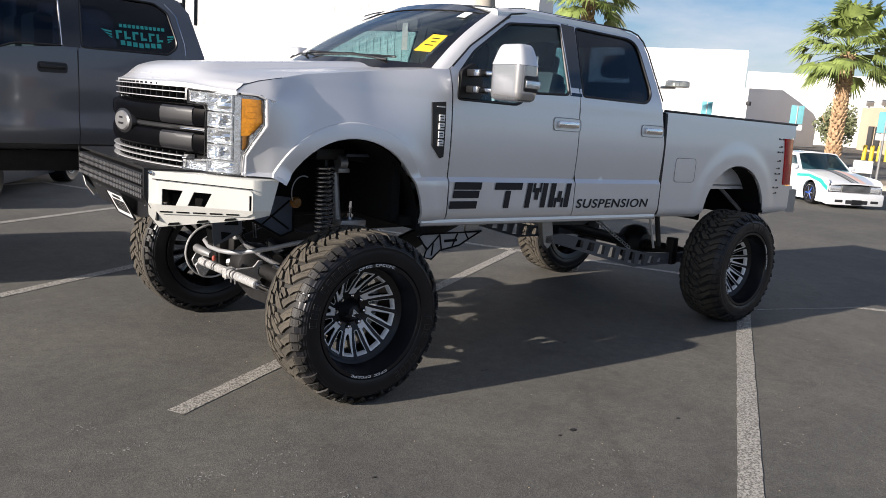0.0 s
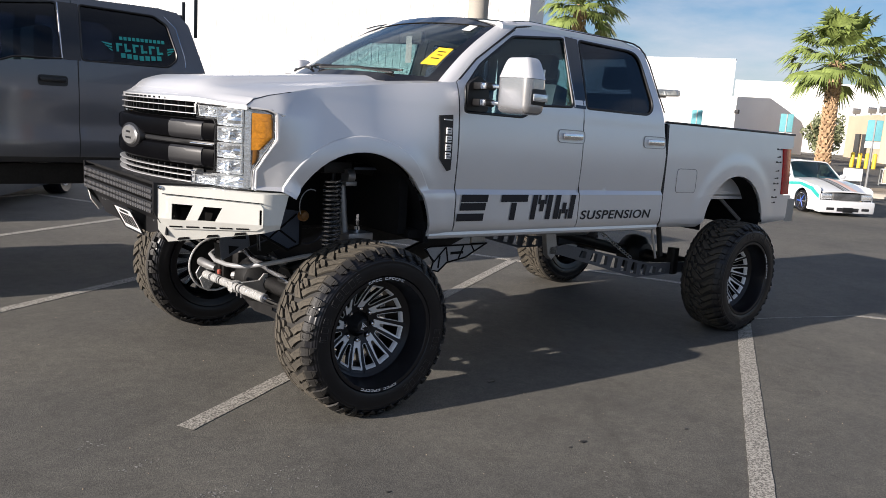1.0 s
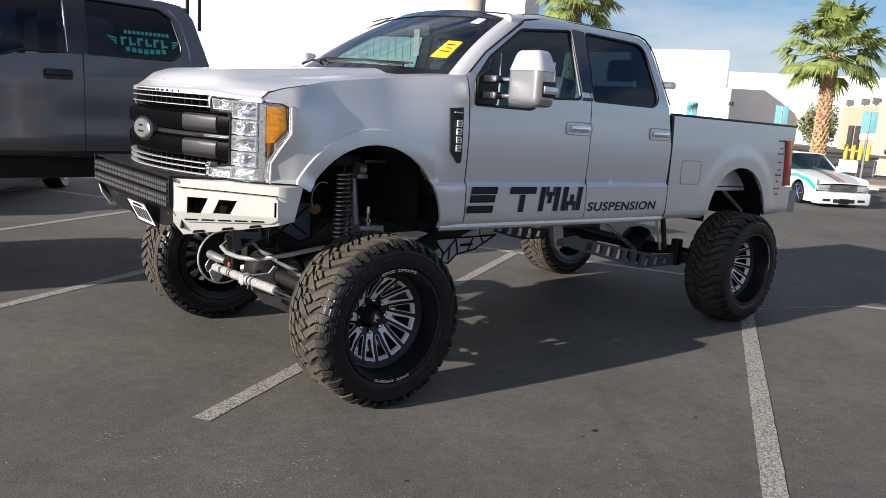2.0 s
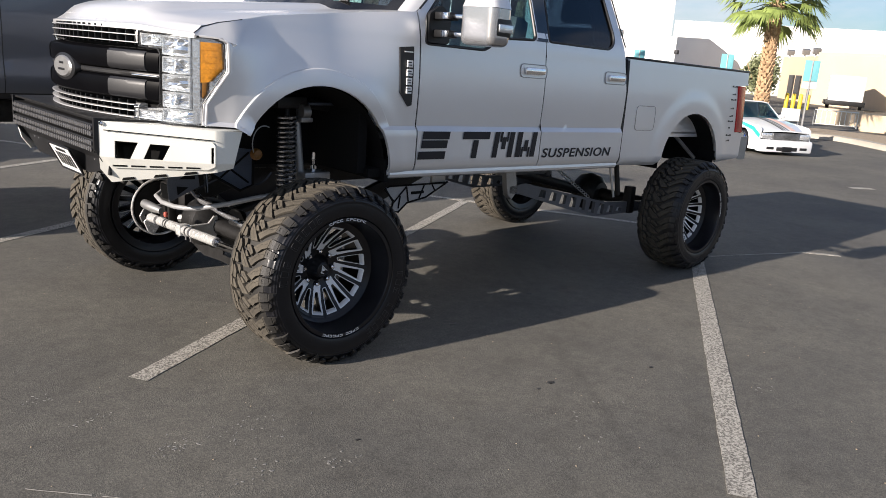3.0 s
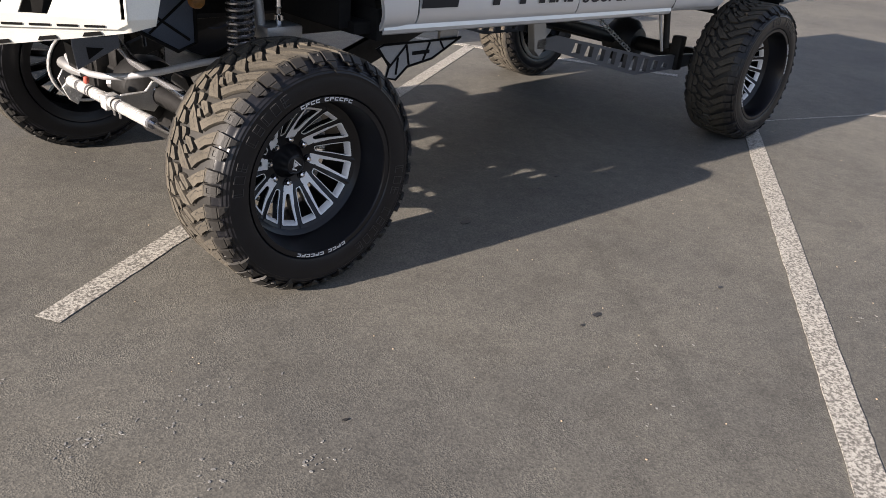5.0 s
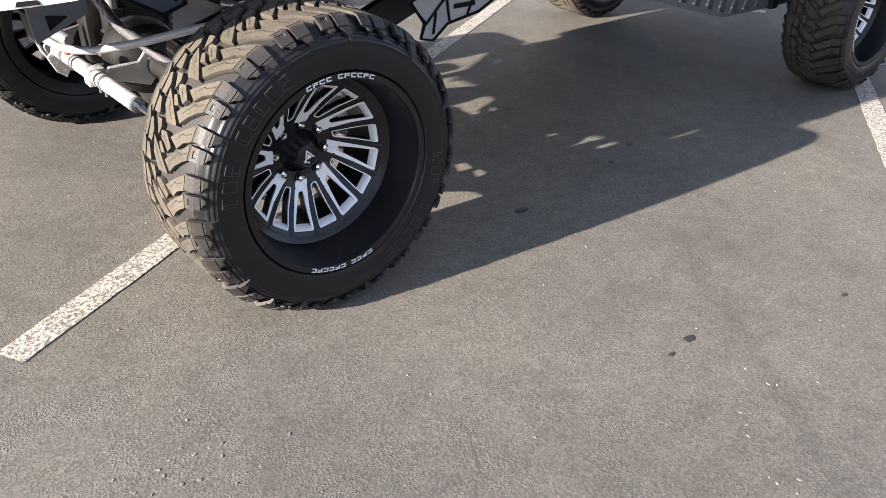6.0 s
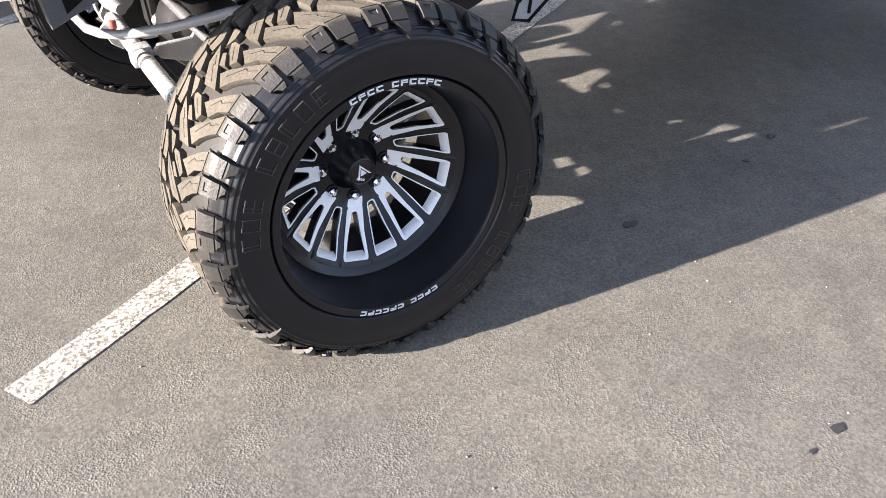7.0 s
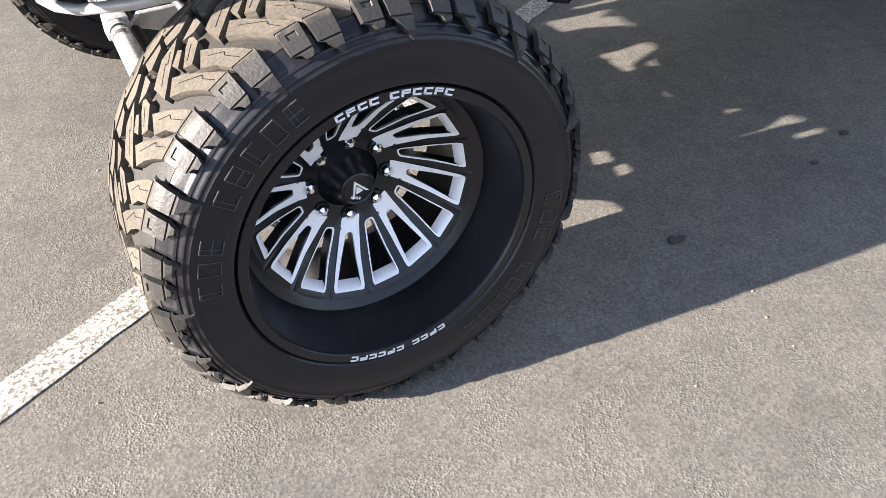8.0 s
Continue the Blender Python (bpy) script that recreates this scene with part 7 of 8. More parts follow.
def palm(at, height, crown, seed):
    rng = random.Random(seed)
    t = thing("palm_tree", "fan palm with a shaggy trunk and green crown", "palm tree", "fan palms", at)
    trunk = [(0.06 * math.sin(z), 0.04 * math.cos(1.3 * z), z) for z in span(0, height, 12)]
    tr = part("trunk", tube(trunk, [0.20 - 0.03 * min(1, i / 3) - 0.02 * i / 11 for i in range(12)], 14), M_BARK, t, "brown shaggy trunk")
    boots = bmesh.new()
    for i in range(260):
        z = height * (i / 260)
        a = i * 2.4
        r = 0.195 - 0.03 * min(1, 3 * z / height) - 0.02 * z / height
        b = box(-0.045, 0.045, -0.018, 0.018, 0, 0.14)
        moved(b, Matrix.Translation((r * math.cos(a), r * math.sin(a), z)) @ pose(0, 0, 0, 0, 0, math.degrees(a) - 90) @ pose(0, 0, 0, rng.uniform(-38, -18), 0, rng.uniform(-15, 15)))
        boots = join(boots, b)
    part("frond_boot", boots, M_BARK, tr, "", 0)
    for i in range(54):
        a = i * 2.399 + rng.uniform(-0.35, 0.35)
        el = radians(-34 + 104 * (i / 53) ** 0.95 + rng.uniform(-9, 9))
        d = Vector((math.cos(a) * math.cos(el), math.sin(a) * math.cos(el), math.sin(el)))
        sd = d.cross(Vector((0, 0, 1)))
        sd = sd.normalized() if sd.length > 0.05 else Vector((1, 0, 0))
        up_ = sd.cross(d)
        ln = crown * rng.uniform(0.36, 0.58)
        o = Vector((0, 0, height - 0.05 + 0.25 * rng.random()))
        tip = o + d * ln
        bm = tube([o, o.lerp(tip, 0.5) + Vector((0, 0, 0.04)), tip], [0.018, 0.014, 0.008], 5)
        k = 22
        for j in range(k):
            f = -1.2 + 2.4 * j / (k - 1)
            ld = (d * math.cos(f) + sd * math.sin(f)).normalized()
            le = crown * rng.uniform(0.38, 0.46) * (1 - 0.15 * abs(f))
            q = bm.verts.new(tip)
            w = sd * math.cos(f) - d * math.sin(f)
            m1 = tip + ld * le * 0.55
            e = tip + ld * le + Vector((0, 0, -0.16 * le * (1 + 2.5 * rng.random())))
            wv = w * (0.034 * crown / 1.6)
            v1, v2, v3 = bm.verts.new(m1 + wv + up_ * 0.015), bm.verts.new(m1 - wv - up_ * 0.015), bm.verts.new(e)
            bm.faces.new((q, v1, v2))
            bm.faces.new((v1, v3, v2))
        part("frond", bm, M_FROND, t, "", 0)
    return t


palm((22.0, 6.78, 0.0), 3.85, 1.92, 1)
palm((17.6, 13.3, 0.0), 5.3, 1.8, 2)


def bush(at, size, seed, name="olive_tree", label="grey-green leafy tree behind the palm"):
    rng = random.Random(seed)
    t = thing(name, label, "tree", "", at)
    part("trunk", tube([(0, 0, 0), (0.1, 0, size * 0.3), (0.0, 0.1, size * 0.6)], [0.14, 0.11, 0.05], 8), M_BARK, t)
    for k in range(5):
        a = k * 1.3
        part("limb", tube([(0.05, 0, size * 0.3), (size * 0.2 * math.cos(a), size * 0.2 * math.sin(a), size * 0.55), (size * 0.34 * math.cos(a), size * 0.34 * math.sin(a), size * 0.8)], [0.07, 0.05, 0.02], 6), M_BARK, t)
    bm = bmesh.new()
    for i in range(3200):
        a, b, r = rng.uniform(0, 6.283), rng.uniform(-1, 1), rng.random() ** 0.45
        lump = 0.8 + 0.28 * math.sin(3 * a + 1) * math.cos(4 * b)
        p = Vector((math.cos(a) * math.sqrt(1 - b * b), math.sin(a) * math.sqrt(1 - b * b), b * 1.05)) * (size * 0.42 * r * lump) + Vector((0, 0, size * 0.62))
        u = Vector((rng.gauss(0, 1), rng.gauss(0, 1), rng.gauss(0, 1))).normalized() * 0.13
        v = Vector((rng.gauss(0, 1), rng.gauss(0, 1), rng.gauss(0, 1))).normalized() * 0.06
        bm.faces.new([bm.verts.new(q) for q in (p - u, p + v, p + u, p - v)])
    part("crown", bm, M_LEAF, t, "", 0)


bush((41.6, 16.1, 0), 2.9, 3)


def banner(at, h, w=0.42, bh=0.62):
    t = thing("banner_post", "teal banner sign on a thin steel post", "sign post", "teal banner posts", at)
    part("post", tube([(0, 0, 0), (0, 0, h)], 0.04, 8), M_STEEL, t)
    part("banner", moved(box(-w / 2, w / 2, -0.03, 0.03, h - bh, h, 0.02), pose(0, 0, 0, 0, 0, -55)), M_BANNER, t, "teal cloth banner")
    part("panel", moved(box(-w / 2, w / 2, -0.03, 0.03, h - bh - 0.22, h - bh - 0.02, 0.01), pose(0, 0, 0, 0, 0, -55)), M_WHITE, t, "white panel")


banner((25.9, 13.95, 0), 2.38)
banner((24.1, 9.2, 0), 2.36)
banner((22.5, 5.6, 0), 2.27)

# white trailer by the tan building
bx = thing("trailer", "white box trailer parked by the tan building", "trailer", "", (48.3, 13.8, 0), -66)
part("cargo_box", box(-0.95, 0.95, -0.1, 2.4, 0.55, 2.05, 0.05), M_CARWHITE, bx)
part("tail_frame", box(-1.1, 1.1, -0.2, 2.3, 0.28, 0.55, 0.03), M_UNDER, bx)
for x in (-0.9, 0.9):
    part("wheel", moved(lathe([(0.1, -0.10), (0.28, -0.10), (0.30, -0.06), (0.30, 0.06), (0.28, 0.10), (0.1, 0.10)], 20), Matrix.Translation((x, 0.6, 0.30)) @ pose(0, 0, 0, 0, 0, 90)), M_RUBBER, bx)
rack = thing("barrier_rack", "pale metal crowd barrier by the kerb", "barrier", "", (28.9, 7.0, 0), -66)
part("rail", tube([(-0.75, 0, 0.02), (-0.75, 0, 0.62), (0.75, 0, 0.62), (0.75, 0, 0.02)], 0.025, 8), M_SATIN, rack)
for k in range(9):
    part("bar", tube([(-0.66 + 0.165 * k, 0, 0.1), (-0.66 + 0.165 * k, 0, 0.62)], 0.013, 6), M_SATIN, rack)
part("rail", tube([(-0.75, 0, 0.1), (0.75, 0, 0.1)], 0.02, 8), M_SATIN, rack)
# ribbed lamp head on a post beyond the cab
sl = thing("street_lamp", "grey post lamp with a ribbed round shade", "lamp", "", (21.6, 13.3, 0))
part("post", tube([(0, 0, 0), (0, 0, 2.66), (0.12, -0.15, 2.70), (0.4, -0.55, 2.72)], 0.05, 8), M_STEEL, sl)
part("shade", moved(lathe([(0.05, 0.0), (0.40, 0.02), (0.43, 0.05), (0.43, 0.20), (0.36, 0.24), (0.05, 0.25)], 28), Matrix.Translation((0.42, -0.6, 2.72)) @ pose(0, 0, 0, 90, 0, 0)), M_SATIN, sl, "ribbed pale shade")

# unseen pale walls past the lane close the lot, added for door reflections
for x0, x1, h in ((-70.0, -6.0, 4.6), (1.0, 34.0, 5.4), (44.0, 90.0, 4.2)):
    solo("reflected_wall", box(x0, x1, -48.0, -46.0, 0.0, h), M_STUCCO, "unseen pale stucco wall, added for door reflections", "wall", "structure")

# ---- the dark grey pickup in the next stall ----
grey = thing("pickup_truck", "dark grey lifted crew-cab pickup with tinted windows", "pickup truck", "", (-0.575, 3.70, 0))


def gp(name, bm, mat, label="", parent=None, smooth=35.0):
    return part(name, bm, mat, parent or grey, label, smooth)


def gside(x, z):
    if z < 1.235:
        return 1.012 - 0.03 * (1.235 - z) / 0.085
    if z < 1.33:
        return 0.998 + 0.014 * (1.33 - z) / 0.095
    if z < 1.41:
        return 0.98 + 0.030 * (1.41 - z) / 0.08 - 0.012 * smoothstep(1.35, 1.33, z)
    if z < 2.0:
        return 0.98 + 0.012 * math.sin(math.pi * (z - 1.4) / 0.6)
    return 0.98 - (z - 2.0) * 0.34


G_FWIN = [(-1.05, 1.93), (-0.78, 2.40), (-0.14, 2.475), (-0.12, 1.995), (-0.50, 1.985), (-0.62, 1.94)]
G_RWIN = [(0.03, 1.995), (0.05, 2.475), (0.70, 2.455), (0.82, 2.38), (0.885, 2.12), (0.875, 2.06), (0.79, 1.995)]
for s in (-1, 1):
    fy = (lambda x, z, s=s: s * gside(x, z))
    d1 = gp("door", skin([(-1.14, 1.15), (-0.004, 1.15), (-0.004, 1.7), (-0.02, 2.535), (-0.55, 2.53), (-0.85, 2.42), (-1.13, 1.97)], fy, 0.08, -s * 0.02, ([(-1.05, 1.93), (-0.78, 2.40), (-0.62, 2.42), (-0.62, 1.94)], [(-0.62, 1.945), (-0.62, 2.42), (-0.14, 2.475), (-0.12, 1.99)])), M_GREY)
    d2 = gp("door", skin([(0.004, 1.15), (1.15, 1.15), (1.16, 1.9), (1.03, 2.40), (0.93, 2.51), (0.75, 2.535), (-0.012, 2.535), (0.004, 1.7)], fy, 0.08, -s * 0.02, (G_RWIN,)), M_GREY)
    for win, d in ((G_FWIN, d1), (G_RWIN, d2)):
        gp("side_window", skin(win, lambda x, z, s=s: s * (gside(x, z) - 0.012), 0.2, -s * 0.004), M_DARKTINT, "dark tinted side window", d)
        gp("window_seal", tube([(x, s * (gside(x, z) - 0.002), z) for x, z in rounded(win, 0.03)], 0.010, 6, closed=True), M_BLACK, "", d)
    gp("chrome_strip", tube([(-0.13, s * (gside(0, z) + 0.004), z) for z in span(2.0, 2.47, 5)], 0.007, 6), M_CHROME, "thin bright strip", d1)
    gp("rear_strip", tube([(0.955 + 0.0 * z, s * (gside(0.9, z) - 0.002), z) for z in span(2.0, 2.1, 2)] + [(0.90, s * (gside(0.9, 2.36) - 0.002), 2.36), (0.80, s * (gside(0.8, 2.46) - 0.002), 2.46)], 0.005, 6), M_CHROME, "thin bright strip", d2)
    gp("pillar_trim", skin([(-0.115, 1.99), (0.02, 1.99), (0.04, 2.48), (-0.125, 2.48)], lambda x, z, s=s: s * (gside(x, z) + 0.003), 0.1, -s * 0.01), M_GLOSS, "gloss black pillar trim", d2)
    gp("door_gap", tube([(0.0, s * (gside(0, z) - 0.003), z) for z in span(1.15, 2.0, 10)], 0.005, 5), M_BLACK)
    for hx, d in ((-0.20, d1), (0.86, d2)):
        cup = gp("handle_cup", skin(rounded([(hx - 0.13, 1.76), (hx + 0.11, 1.76), (hx + 0.11, 1.85), (hx - 0.13, 1.85)], 0.03), lambda x, z, s=s: s * (gside(x, z) + 0.003), 0.06, -s * 0.006), M_BLACK, "black handle recess", d)
        bar = box(hx - 0.115, hx + 0.09, 1.0, 1.03, 1.795, 1.83, 0.01)
        gp("handle", bar if s > 0 else moved(bar, Matrix.Diagonal((1, -1, 1, 1))), M_BLACK, "black door handle", d)
    gp("sill", box(-2.0, 3.1, s * 0.80, s * 0.955, 1.10, 1.16, 0.01), M_BLACK, "black sill")
    gp("frame_rail", box(-3.0, 3.4, s * 0.40, s * 0.52, 0.86, 1.05, 0.01), M_UNDER)
    gp("fender", skin([(-2.95, 1.25), (-2.6, 1.25), (-2.55, 1.45), (-2.3, 1.62), (-2.0, 1.66), (-1.7, 1.6), (-1.5, 1.40), (-1.45, 1.15), (-1.15, 1.15), (-1.14, 1.97), (-1.4, 1.96), (-2.9, 1.86)], fy, 0.1, -s * 0.02), M_GREY)
    gp("bed_side", skin([(1.19, 1.15), (1.75, 1.15), (1.8, 1.4), (2.0, 1.6), (2.25, 1.66), (2.5, 1.6), (2.7, 1.4), (2.75, 1.15), (3.2, 1.17), (3.2, 1.93), (1.19, 1.93)], fy, 0.1, -s * 0.02), M_GREY)
    for x in (-2.03, 2.25):
        tyre = gp("tyre", moved(lathe([(0.25, -0.15), (0.44, -0.16), (0.49, -0.13), (0.50, 0), (0.49, 0.13), (0.44, 0.16), (0.25, 0.15)], 40), Matrix.Translation((x, s * 0.93, 0.50))), M_RUBBER, "black tyre")
        gp("rim", moved(lathe([(0.06, -0.15), (0.22, -0.12), (0.25, -0.165), (0.27, -0.165), (0.27, 0.1), (0.06, 0.1)], 32), Matrix.Translation((x, s * 0.93, 0.50)) @ (Matrix.Identity(4) if s < 0 else pose(0, 0, 0, 0, 0, 180))), M_RIMBLACK, "black rim", tyre)
gp("roof", grid(lambda x, v: (x, v * 0.80, 2.52 + 0.05 * (1 - v ** 4) - 0.05 * smoothstep(0.6, 1.0, x) - 0.04 * smoothstep(-0.3, -0.7, x)), span(-0.75, 0.98, 10), span(-1, 1, 13), (0, 0, -0.03)), M_GREY)
gp("cab_back", skin([(-0.96, 1.1), (0.96, 1.1), (0.95, 2.0), (0.79, 2.50), (-0.79, 2.50), (-0.95, 2.0)], lambda y, z: 1.16 - 0.18 * smoothstep(1.9, 2.5, z), 0.2, -0.02, (), "x"), M_GREY)
gp("windshield", grid(lambda u, v: (-1.50 + 0.78 * u + 0.2 * v * v * (1 - u), v * (0.90 - 0.12 * u), 1.99 + 0.54 * u), span(0, 1, 6), span(-1, 1, 9), (0.005, 0, -0.005)), M_TINT, "windscreen")
gp("hood", grid(lambda x, v: (x, v * 0.92, 1.90 + 0.08 * (x + 2.95) / 1.4 + 0.03 * (1 - v * v)), span(-2.95, -1.30, 8), span(-1, 1, 9), (0, 0, -0.03)), M_GREY)
gp("grille", box(-3.02, -2.92, -0.92, 0.92, 1.25, 1.86, 0.03), M_BLACK, "black grille")
gp("bumper", box(-3.12, -2.9, -0.98, 0.98, 0.62, 1.25, 0.03), M_BLACK, "black bumper")
gp("cab_floor", box(-2.9, 3.15, -0.93, 0.93, 1.12, 1.17), M_LINER)
gp("firewall", box(-1.30, -1.22, -0.90, 0.90, 1.15, 1.94), M_LINER)
gp("tailgate", box(3.15, 3.2, -0.95, 0.95, 1.2, 1.93, 0.01), M_GREY)
gp("front_axle", tube([(-2.03, -0.8, 0.5), (-2.03, 0.8, 0.5)], 0.05, 10), M_UNDER)
gp("rear_axle", tube([(2.25, -0.8, 0.5), (2.25, 0.8, 0.5)], 0.05, 10), M_UNDER)
for y in (-0.42, 0.42):
    gp("seat", box(-0.30, -0.12, y - 0.26, y + 0.26, 1.5, 2.28, 0.06), M_SEAT)
gp("roof_mount", box(0.98, 1.01, -0.82, -0.79, 2.42, 2.62, 0.005), M_BLACK, "thin black roof bracket")
gp("roof_mount", box(1.10, 1.13, -0.82, -0.79, 2.30, 2.66, 0.005), M_BLACK, "thin black roof bracket")
# teal sticker on the rear side window: winged bars
GS = lambda x, z, lift=0.0: -(gside(x, z) - 0.010 + lift)


def sticker(pts):
    gp("sticker_bar", skin(pts, lambda x, z: GS(x, z, 0.003), 0.1, 0.001), M_TEAL, "teal sticker bar", d2, 0)


for k in range(11):
    x = 0.37 + 0.038 * k
    sticker([(x, 2.205), (x + 0.028, 2.205), (x + 0.028, 2.235), (x, 2.235)])
for k in range(6):
    x = 0.335 + 0.073 * k
    sticker([(x, 2.10), (x + 0.022, 2.10), (x + 0.022, 2.175), (x, 2.175)])
    sticker([(x + 0.022, 2.155 - 0.05 * (k % 2)), (x + 0.055, 2.155 - 0.05 * (k % 2)), (x + 0.055, 2.175 - 0.05 * (k % 2)), (x + 0.022, 2.175 - 0.05 * (k % 2))])
for k in range(7):
    x = 0.37 + 0.054 * k
    z = 2.035 + 0.004 * abs(k - 3)
    sticker([(x, z), (x + 0.04, z), (x + 0.04, z + 0.042), (x, z + 0.042)])
for sx, c in ((-1, 0.30), (1, 0.80)):
    for k in range(3):
        sticker([(c, 2.165 - 0.025 * k), (c + sx * (0.09 - 0.025 * k), 2.178 - 0.025 * k), (c + sx * (0.07 - 0.025 * k), 2.162 - 0.025 * k), (c, 2.15 - 0.025 * k)][::sx])

# ---- low race car behind it, seen under its sills ----
race = thing("race_car", "low dark race car on wide slick tyres", "car", "", (0.0, 8.1, 0), 55.7)
part("body", box(-2.0, 2.1, 0.0, 1.6, 0.16, 0.52, 0.08), M_GREY, race)
part("cabin", moved(box(-0.9, 0.8, 0.2, 1.4, 0.50, 1.05, 0.15), pose(0, 0, 0)), M_GLOSS, race)
for x in (-1.33, 1.33):
    for y in (0.0, 1.6):
        tyre = part("tyre", moved(lathe([(0.20, -0.13), (0.30, -0.15), (0.335, -0.12), (0.34, 0), (0.335, 0.12), (0.30, 0.15), (0.20, 0.13)], 36), Matrix.Translation((x, y, 0.34))), M_RUBBER, race, "black slick tyre")
        part("rim", moved(lathe([(0.03, -0.10), (0.16, -0.08), (0.19, -0.14), (0.205, -0.14), (0.205, 0.1), (0.03, 0.1)], 24), Matrix.Translation((x, y, 0.34))), M_SATIN, tyre, "pale rim")
        for k in range(7):
            a = radians(60 + 10 * k)
            part("tyre_mark", moved(box(-0.012, 0.012, -0.152, -0.146, -0.02, 0.02), Matrix.Translation((x + 0.27 * math.cos(a), y, 0.34 + 0.27 * math.sin(a))) @ pose(0, 0, 0, 0, 90 - math.degrees(a), 0)), M_WHITE, tyre, "pale bar on the tyre")

# ---- lowered white mini-pickup with graphics ----
mini = thing("mini_pickup", "lowered white mini pickup with teal and black stripes", "pickup truck", "", (15.45, 3.06, 0), math.degrees(math.atan2(-0.857, -0.506)))
mini.matrix_basis = mini.matrix_basis @ Matrix.Scale(0.79, 4)      # a compact body


def mp(name, bm, mat, label="", parent=None, smooth=40.0):
    return part(name, bm, mat, parent or mini, label, smooth)


def mside(x, z):
    return 0.83 - 0.05 * smoothstep(-0.4, 0.25, x) + (0.03 * math.sin(math.pi * (z - 0.12) / 0.75) if z < 0.87 else -0.40 * (z - 0.87))


M_ARCH = (-0.78, 0.33, 0.34, 0.36)
for s in (-1, 1):
    fy = (lambda x, z, s=s: s * mside(x, z))
    mp("fender", skin([(0.02, 0.30), (0.02, 0.72), (-0.1, 0.80), (-1.35, 0.90), (-1.35, 0.12)] + [(p[0], p[1]) for p in arch(M_ARCH, 14, 0.13)] + [(-0.38, 0.12), (0.0, 0.14)], fy, 0.12, -s * 0.02), M_CARWHITE)
    md = mp("door", skin([(-1.36, 0.12), (-2.55, 0.12), (-2.55, 0.90), (-2.45, 1.36), (-1.95, 1.38), (-1.36, 0.92)], fy, 0.15, -s * 0.02, ([(-1.55, 0.95), (-2.0, 1.31), (-2.40, 1.29), (-2.46, 0.95)],)), M_CARWHITE)
    mp("side_window", skin([(-1.55, 0.95), (-2.0, 1.31), (-2.40, 1.29), (-2.46, 0.95)], lambda x, z, s=s: s * (mside(x, z) - 0.01), 0.3, -s * 0.004), M_TINT, "tinted side window", md)
    mp("bed_side", skin([(-2.57, 0.12), (-4.6, 0.16), (-4.6, 0.90), (-2.57, 0.90)], fy, 0.2, -s * 0.02), M_CARWHITE)
    mp("wheel_well", grid(lambda u, v: (-0.78 - 0.335 * math.cos(u), s * v, 0.33 + 0.355 * math.sin(u)), span(0, math.pi, 12), [0.80, 0.4]), M_LINER)
    for x in (-0.78, -3.6):
        tyre = mp("tyre", moved(lathe([(0.22, -0.10), (0.295, -0.10), (0.31, -0.07), (0.31, 0.07), (0.295, 0.10), (0.22, 0.10)], 32), Matrix.Translation((x, s * 0.74, 0.31))), M_RUBBER, "low-profile tyre")
        rim = mp("rim", moved(lathe([(0.02, -0.07), (0.20, -0.04), (0.225, -0.105), (0.235, -0.10), (0.235, 0.08), (0.02, 0.08)], 32), Matrix.Translation((x, s * 0.74, 0.31)) @ (Matrix.Identity(4) if s < 0 else pose(0, 0, 0, 0, 0, 180))), M_CHROME, "chrome rim", tyre)
        for k in range(6):
            a = k * math.pi / 3
            mp("spoke", tube([(x, s * 0.83, 0.31), (x + 0.2 * math.cos(a), s * 0.82, 0.31 + 0.2 * math.sin(a))], 0.024, 6), M_BLUE if k % 2 else M_CHROME, "", tyre)
        mp("blue_caliper", box(x - 0.14, x + 0.10, s * 0.70, s * 0.80, 0.10, 0.19, 0.02), M_BLUE, "blue brake caliper", tyre)
    mp("headlamp", box(-0.06, 0.05, s * 0.44, s * 0.78, 0.46, 0.62, 0.03), M_REFLECTOR, "clear headlamp")
    mp("lamp_corner", box(-0.14, -0.02, s * 0.74, s * 0.80, 0.47, 0.61, 0.02), M_REFLECTOR, "clear corner lamp")
    mp("fog_opening", box(0.12, 0.168, s * 0.42, s * 0.66, 0.17, 0.25, 0.02), M_DARKHOLE, "dark bumper opening")
    swoosh = [(0.0, 0.46), (-0.35, 0.66), (-0.9, 0.76), (-1.5, 0.72), (-1.5, 0.80), (-0.9, 0.85), (-0.3, 0.76), (0.0, 0.58)]
    mp("teal_swoosh", skin(swoosh, lambda x, z, s=s: s * (mside(x, z) + 0.004), 0.12, -s * 0.003), M_TEAL, "teal painted swoosh")
    mp("orange_flash", skin([(-1.5, 0.16), (-2.3, 0.2), (-2.3, 0.42), (-1.7, 0.40)], lambda x, z, s=s: s * (mside(x, z) + 0.004), 0.2, -s * 0.003), M_AMBER, "orange painted flash")
    mp("mirror", box(-1.62, -1.5, s * 0.85, s * 1.0, 0.95, 1.07, 0.03), M_CARWHITE, "white door mirror")


def mhood(x, v):
    t = (x + 1.35) / 1.37
    return (x + 0.05 * (1 - v * v) * t, v * (0.79 - 0.06 * t), 0.92 - 0.255 * t ** 1.6 + 0.04 * (1 - v * v))


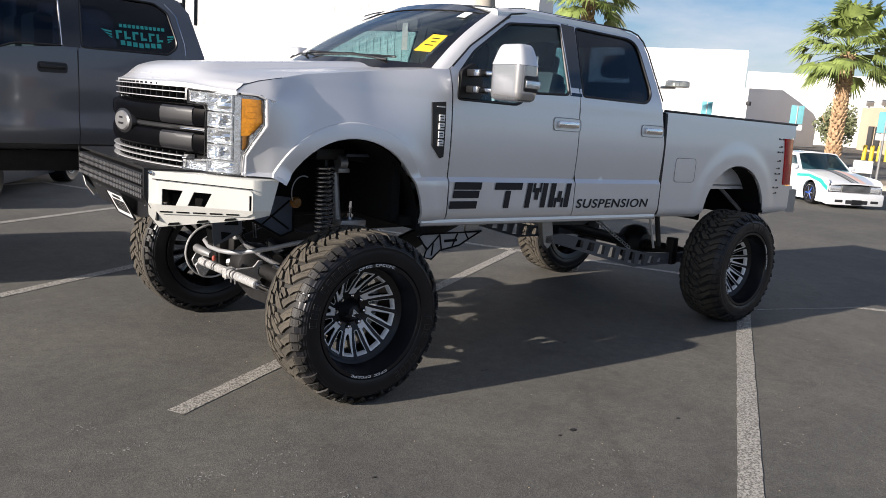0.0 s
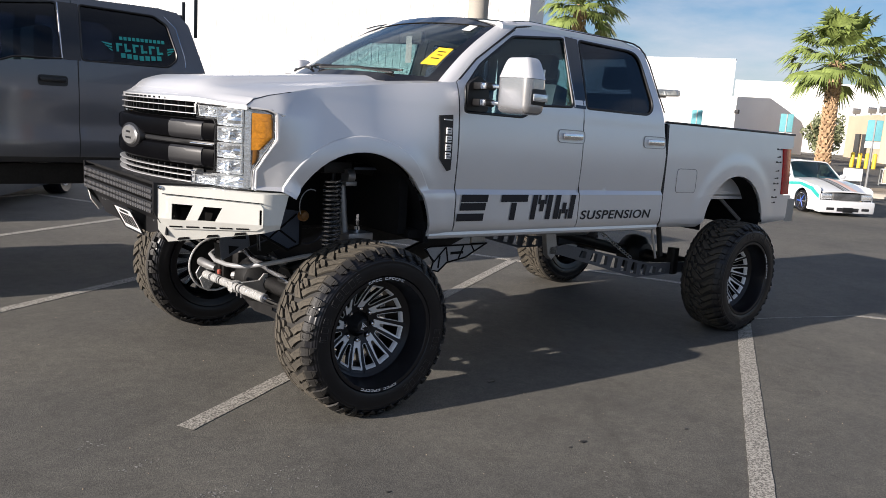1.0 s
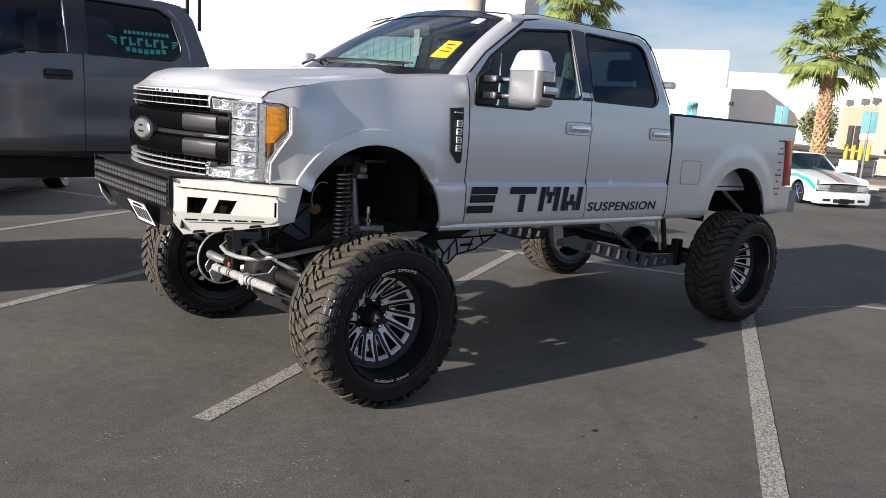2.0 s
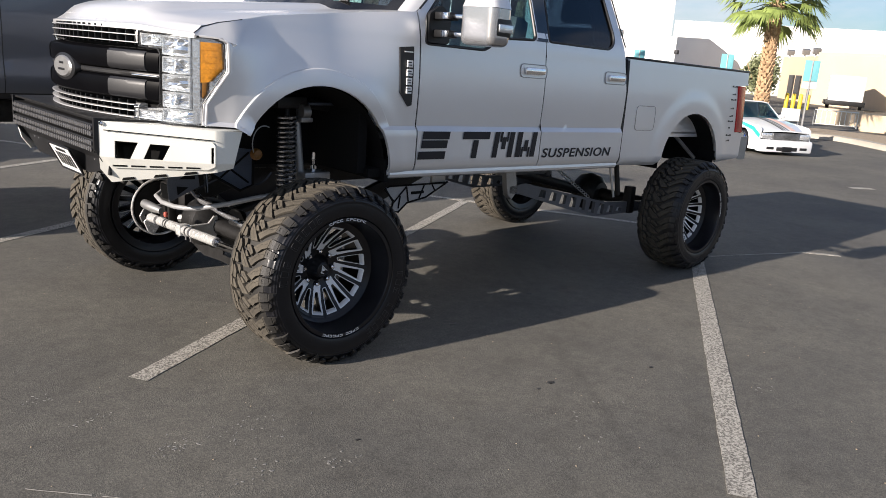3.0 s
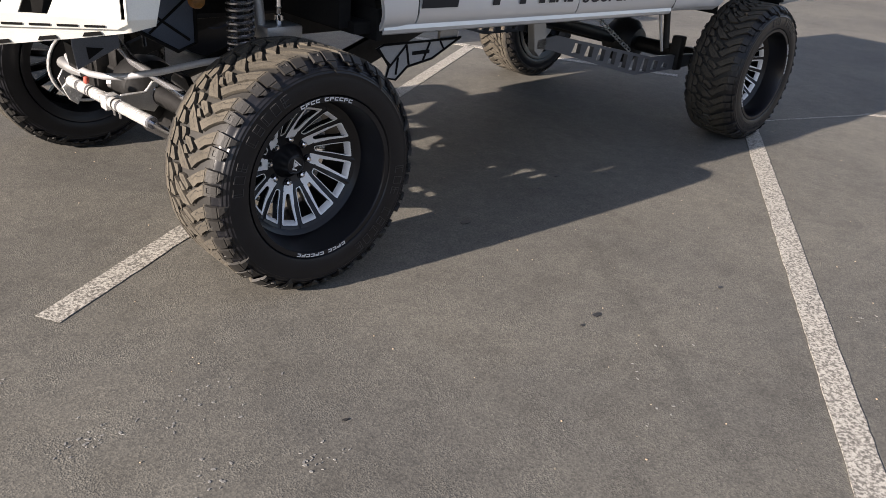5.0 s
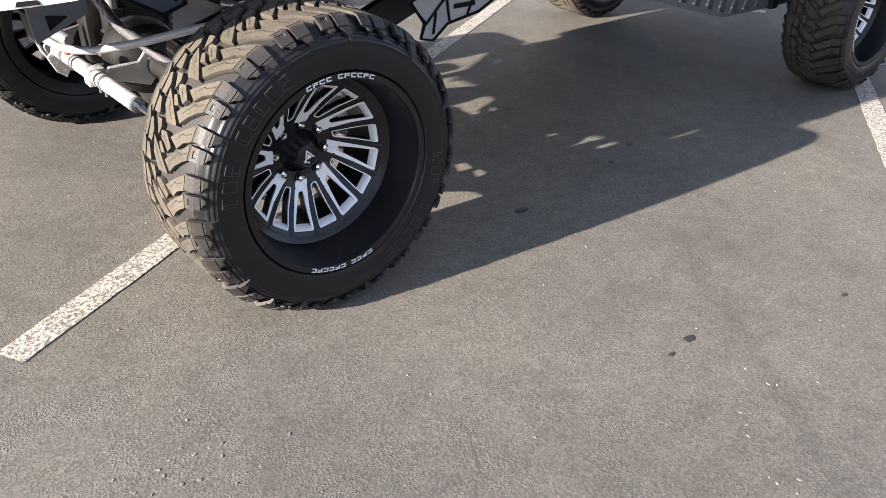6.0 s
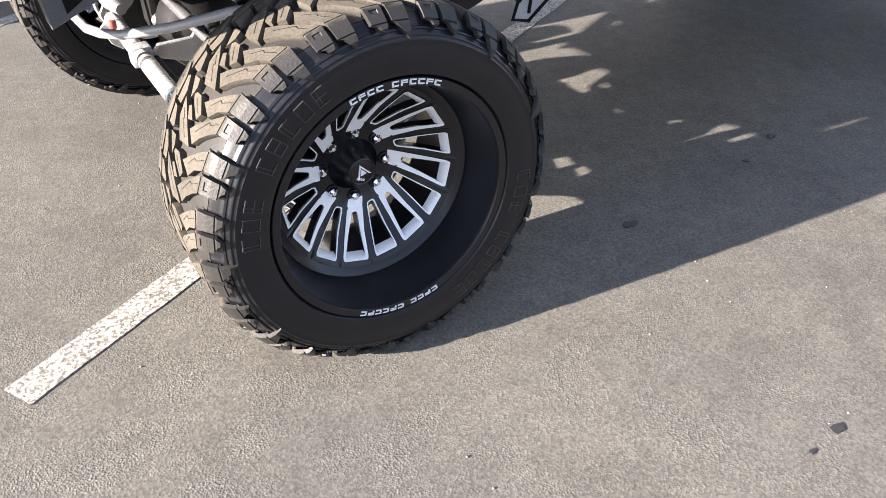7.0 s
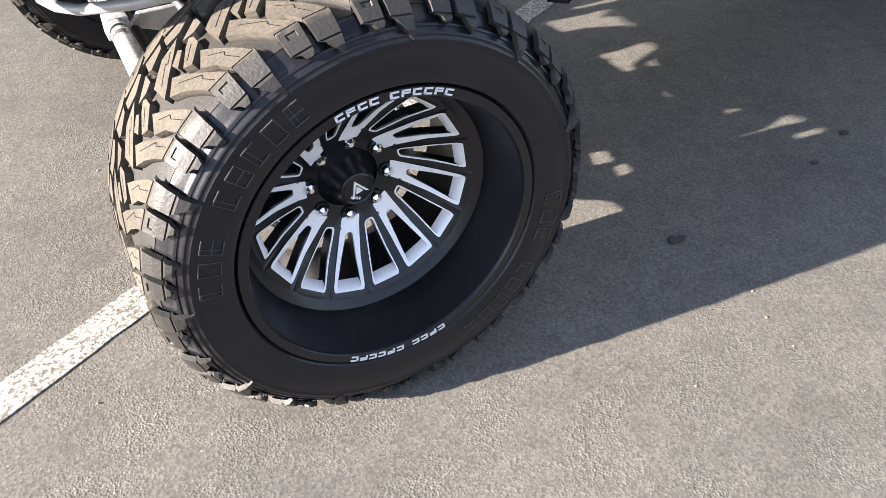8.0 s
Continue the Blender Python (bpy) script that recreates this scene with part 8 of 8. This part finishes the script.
mh = mp("hood", grid(mhood, span(-1.35, 0.02, 10), span(-1, 1, 15), (0, 0, -0.03)), M_CARWHITE)
for v0, v1, m in ((-0.20, -0.13, M_BLACK), (-0.09, -0.03, M_GREY), (0.05, 0.11, M_BLACK), (0.2, 0.42, M_SIGN)):
    mp("hood_stripe", grid(lambda u, v: Vector(mhood(-1.30 + 1.28 * u, v0 + (v1 - v0) * v)) + Vector((0, 0, 0.004)), span(0, 1, 10), span(0, 1, 3), (0, 0, -0.003)), m, "painted bonnet stripe", mh)
mp("windshield", grid(lambda u, v: (-1.32 - 0.62 * u - 0.12 * v * v * (1 - u), v * (0.74 - 0.14 * u), 0.95 + 0.43 * u), span(0, 1, 6), span(-1, 1, 9), (-0.004, 0, -0.004)), M_TINT, "windscreen")
mp("roof", grid(lambda x, v: (x, v * 0.63, 1.385 + 0.04 * (1 - v ** 4)), span(-2.5, -1.92, 5), span(-1, 1, 9), (0, 0, -0.03)), M_CARWHITE)
mp("cab_back", box(-2.56, -2.52, -0.75, 0.75, 0.3, 1.38, 0.02), M_CARWHITE)
mp("front_bumper", box(-0.15, 0.16, -0.84, 0.84, 0.09, 0.44, 0.07), M_CARWHITE, "white moulded front bumper")
mp("centre_opening", box(0.13, 0.167, -0.34, 0.34, 0.14, 0.25, 0.02), M_DARKHOLE, "dark bumper opening")
mp("bumper_plate", box(0.15, 0.178, -0.15, 0.15, 0.12, 0.26, 0.01), M_BLACK, "black show plate")
mp("grille", box(-0.05, 0.06, -0.43, 0.43, 0.45, 0.63, 0.02), M_STEEL, "mesh grille")
for k in range(6):
    mp("grille_wire", box(0.055, 0.068, -0.42, 0.42, 0.465 + 0.03 * k, 0.473 + 0.03 * k), M_UNDER)
mp("engine", box(-1.3, -0.1, -0.5, 0.5, 0.15, 0.66), M_LINER)
mp("bed_floor", box(-4.6, -2.57, -0.8, 0.8, 0.5, 0.55), M_CARWHITE)
mp("tailgate", box(-4.63, -4.58, -0.78, 0.78, 0.3, 0.9, 0.02), M_CARWHITE)

# grey folding chair behind the mini pickup
pan = thing("folding_chair", "grey folding chair with a pale back panel", "chair", "", (19.6, 4.75, 0), -60)
part("backrest", moved(box(-0.24, 0.24, -0.015, 0.015, 0, 0.34, 0.02), Matrix.Translation((0, 0.2, 0.56)) @ pose(0, 0, 0, -10, 0, 0)), M_SATIN, pan, "pale grey back panel")
part("seat", box(-0.23, 0.23, -0.22, 0.2, 0.43, 0.46, 0.01), M_SATIN, pan)
for x in (-0.22, 0.22):
    part("leg", tube([(x, -0.2, 0), (x, 0.2, 0.56)], 0.012, 6), M_STEEL, pan)
    part("leg", tube([(x, 0.22, 0), (x, -0.2, 0.44)], 0.012, 6), M_STEEL, pan)
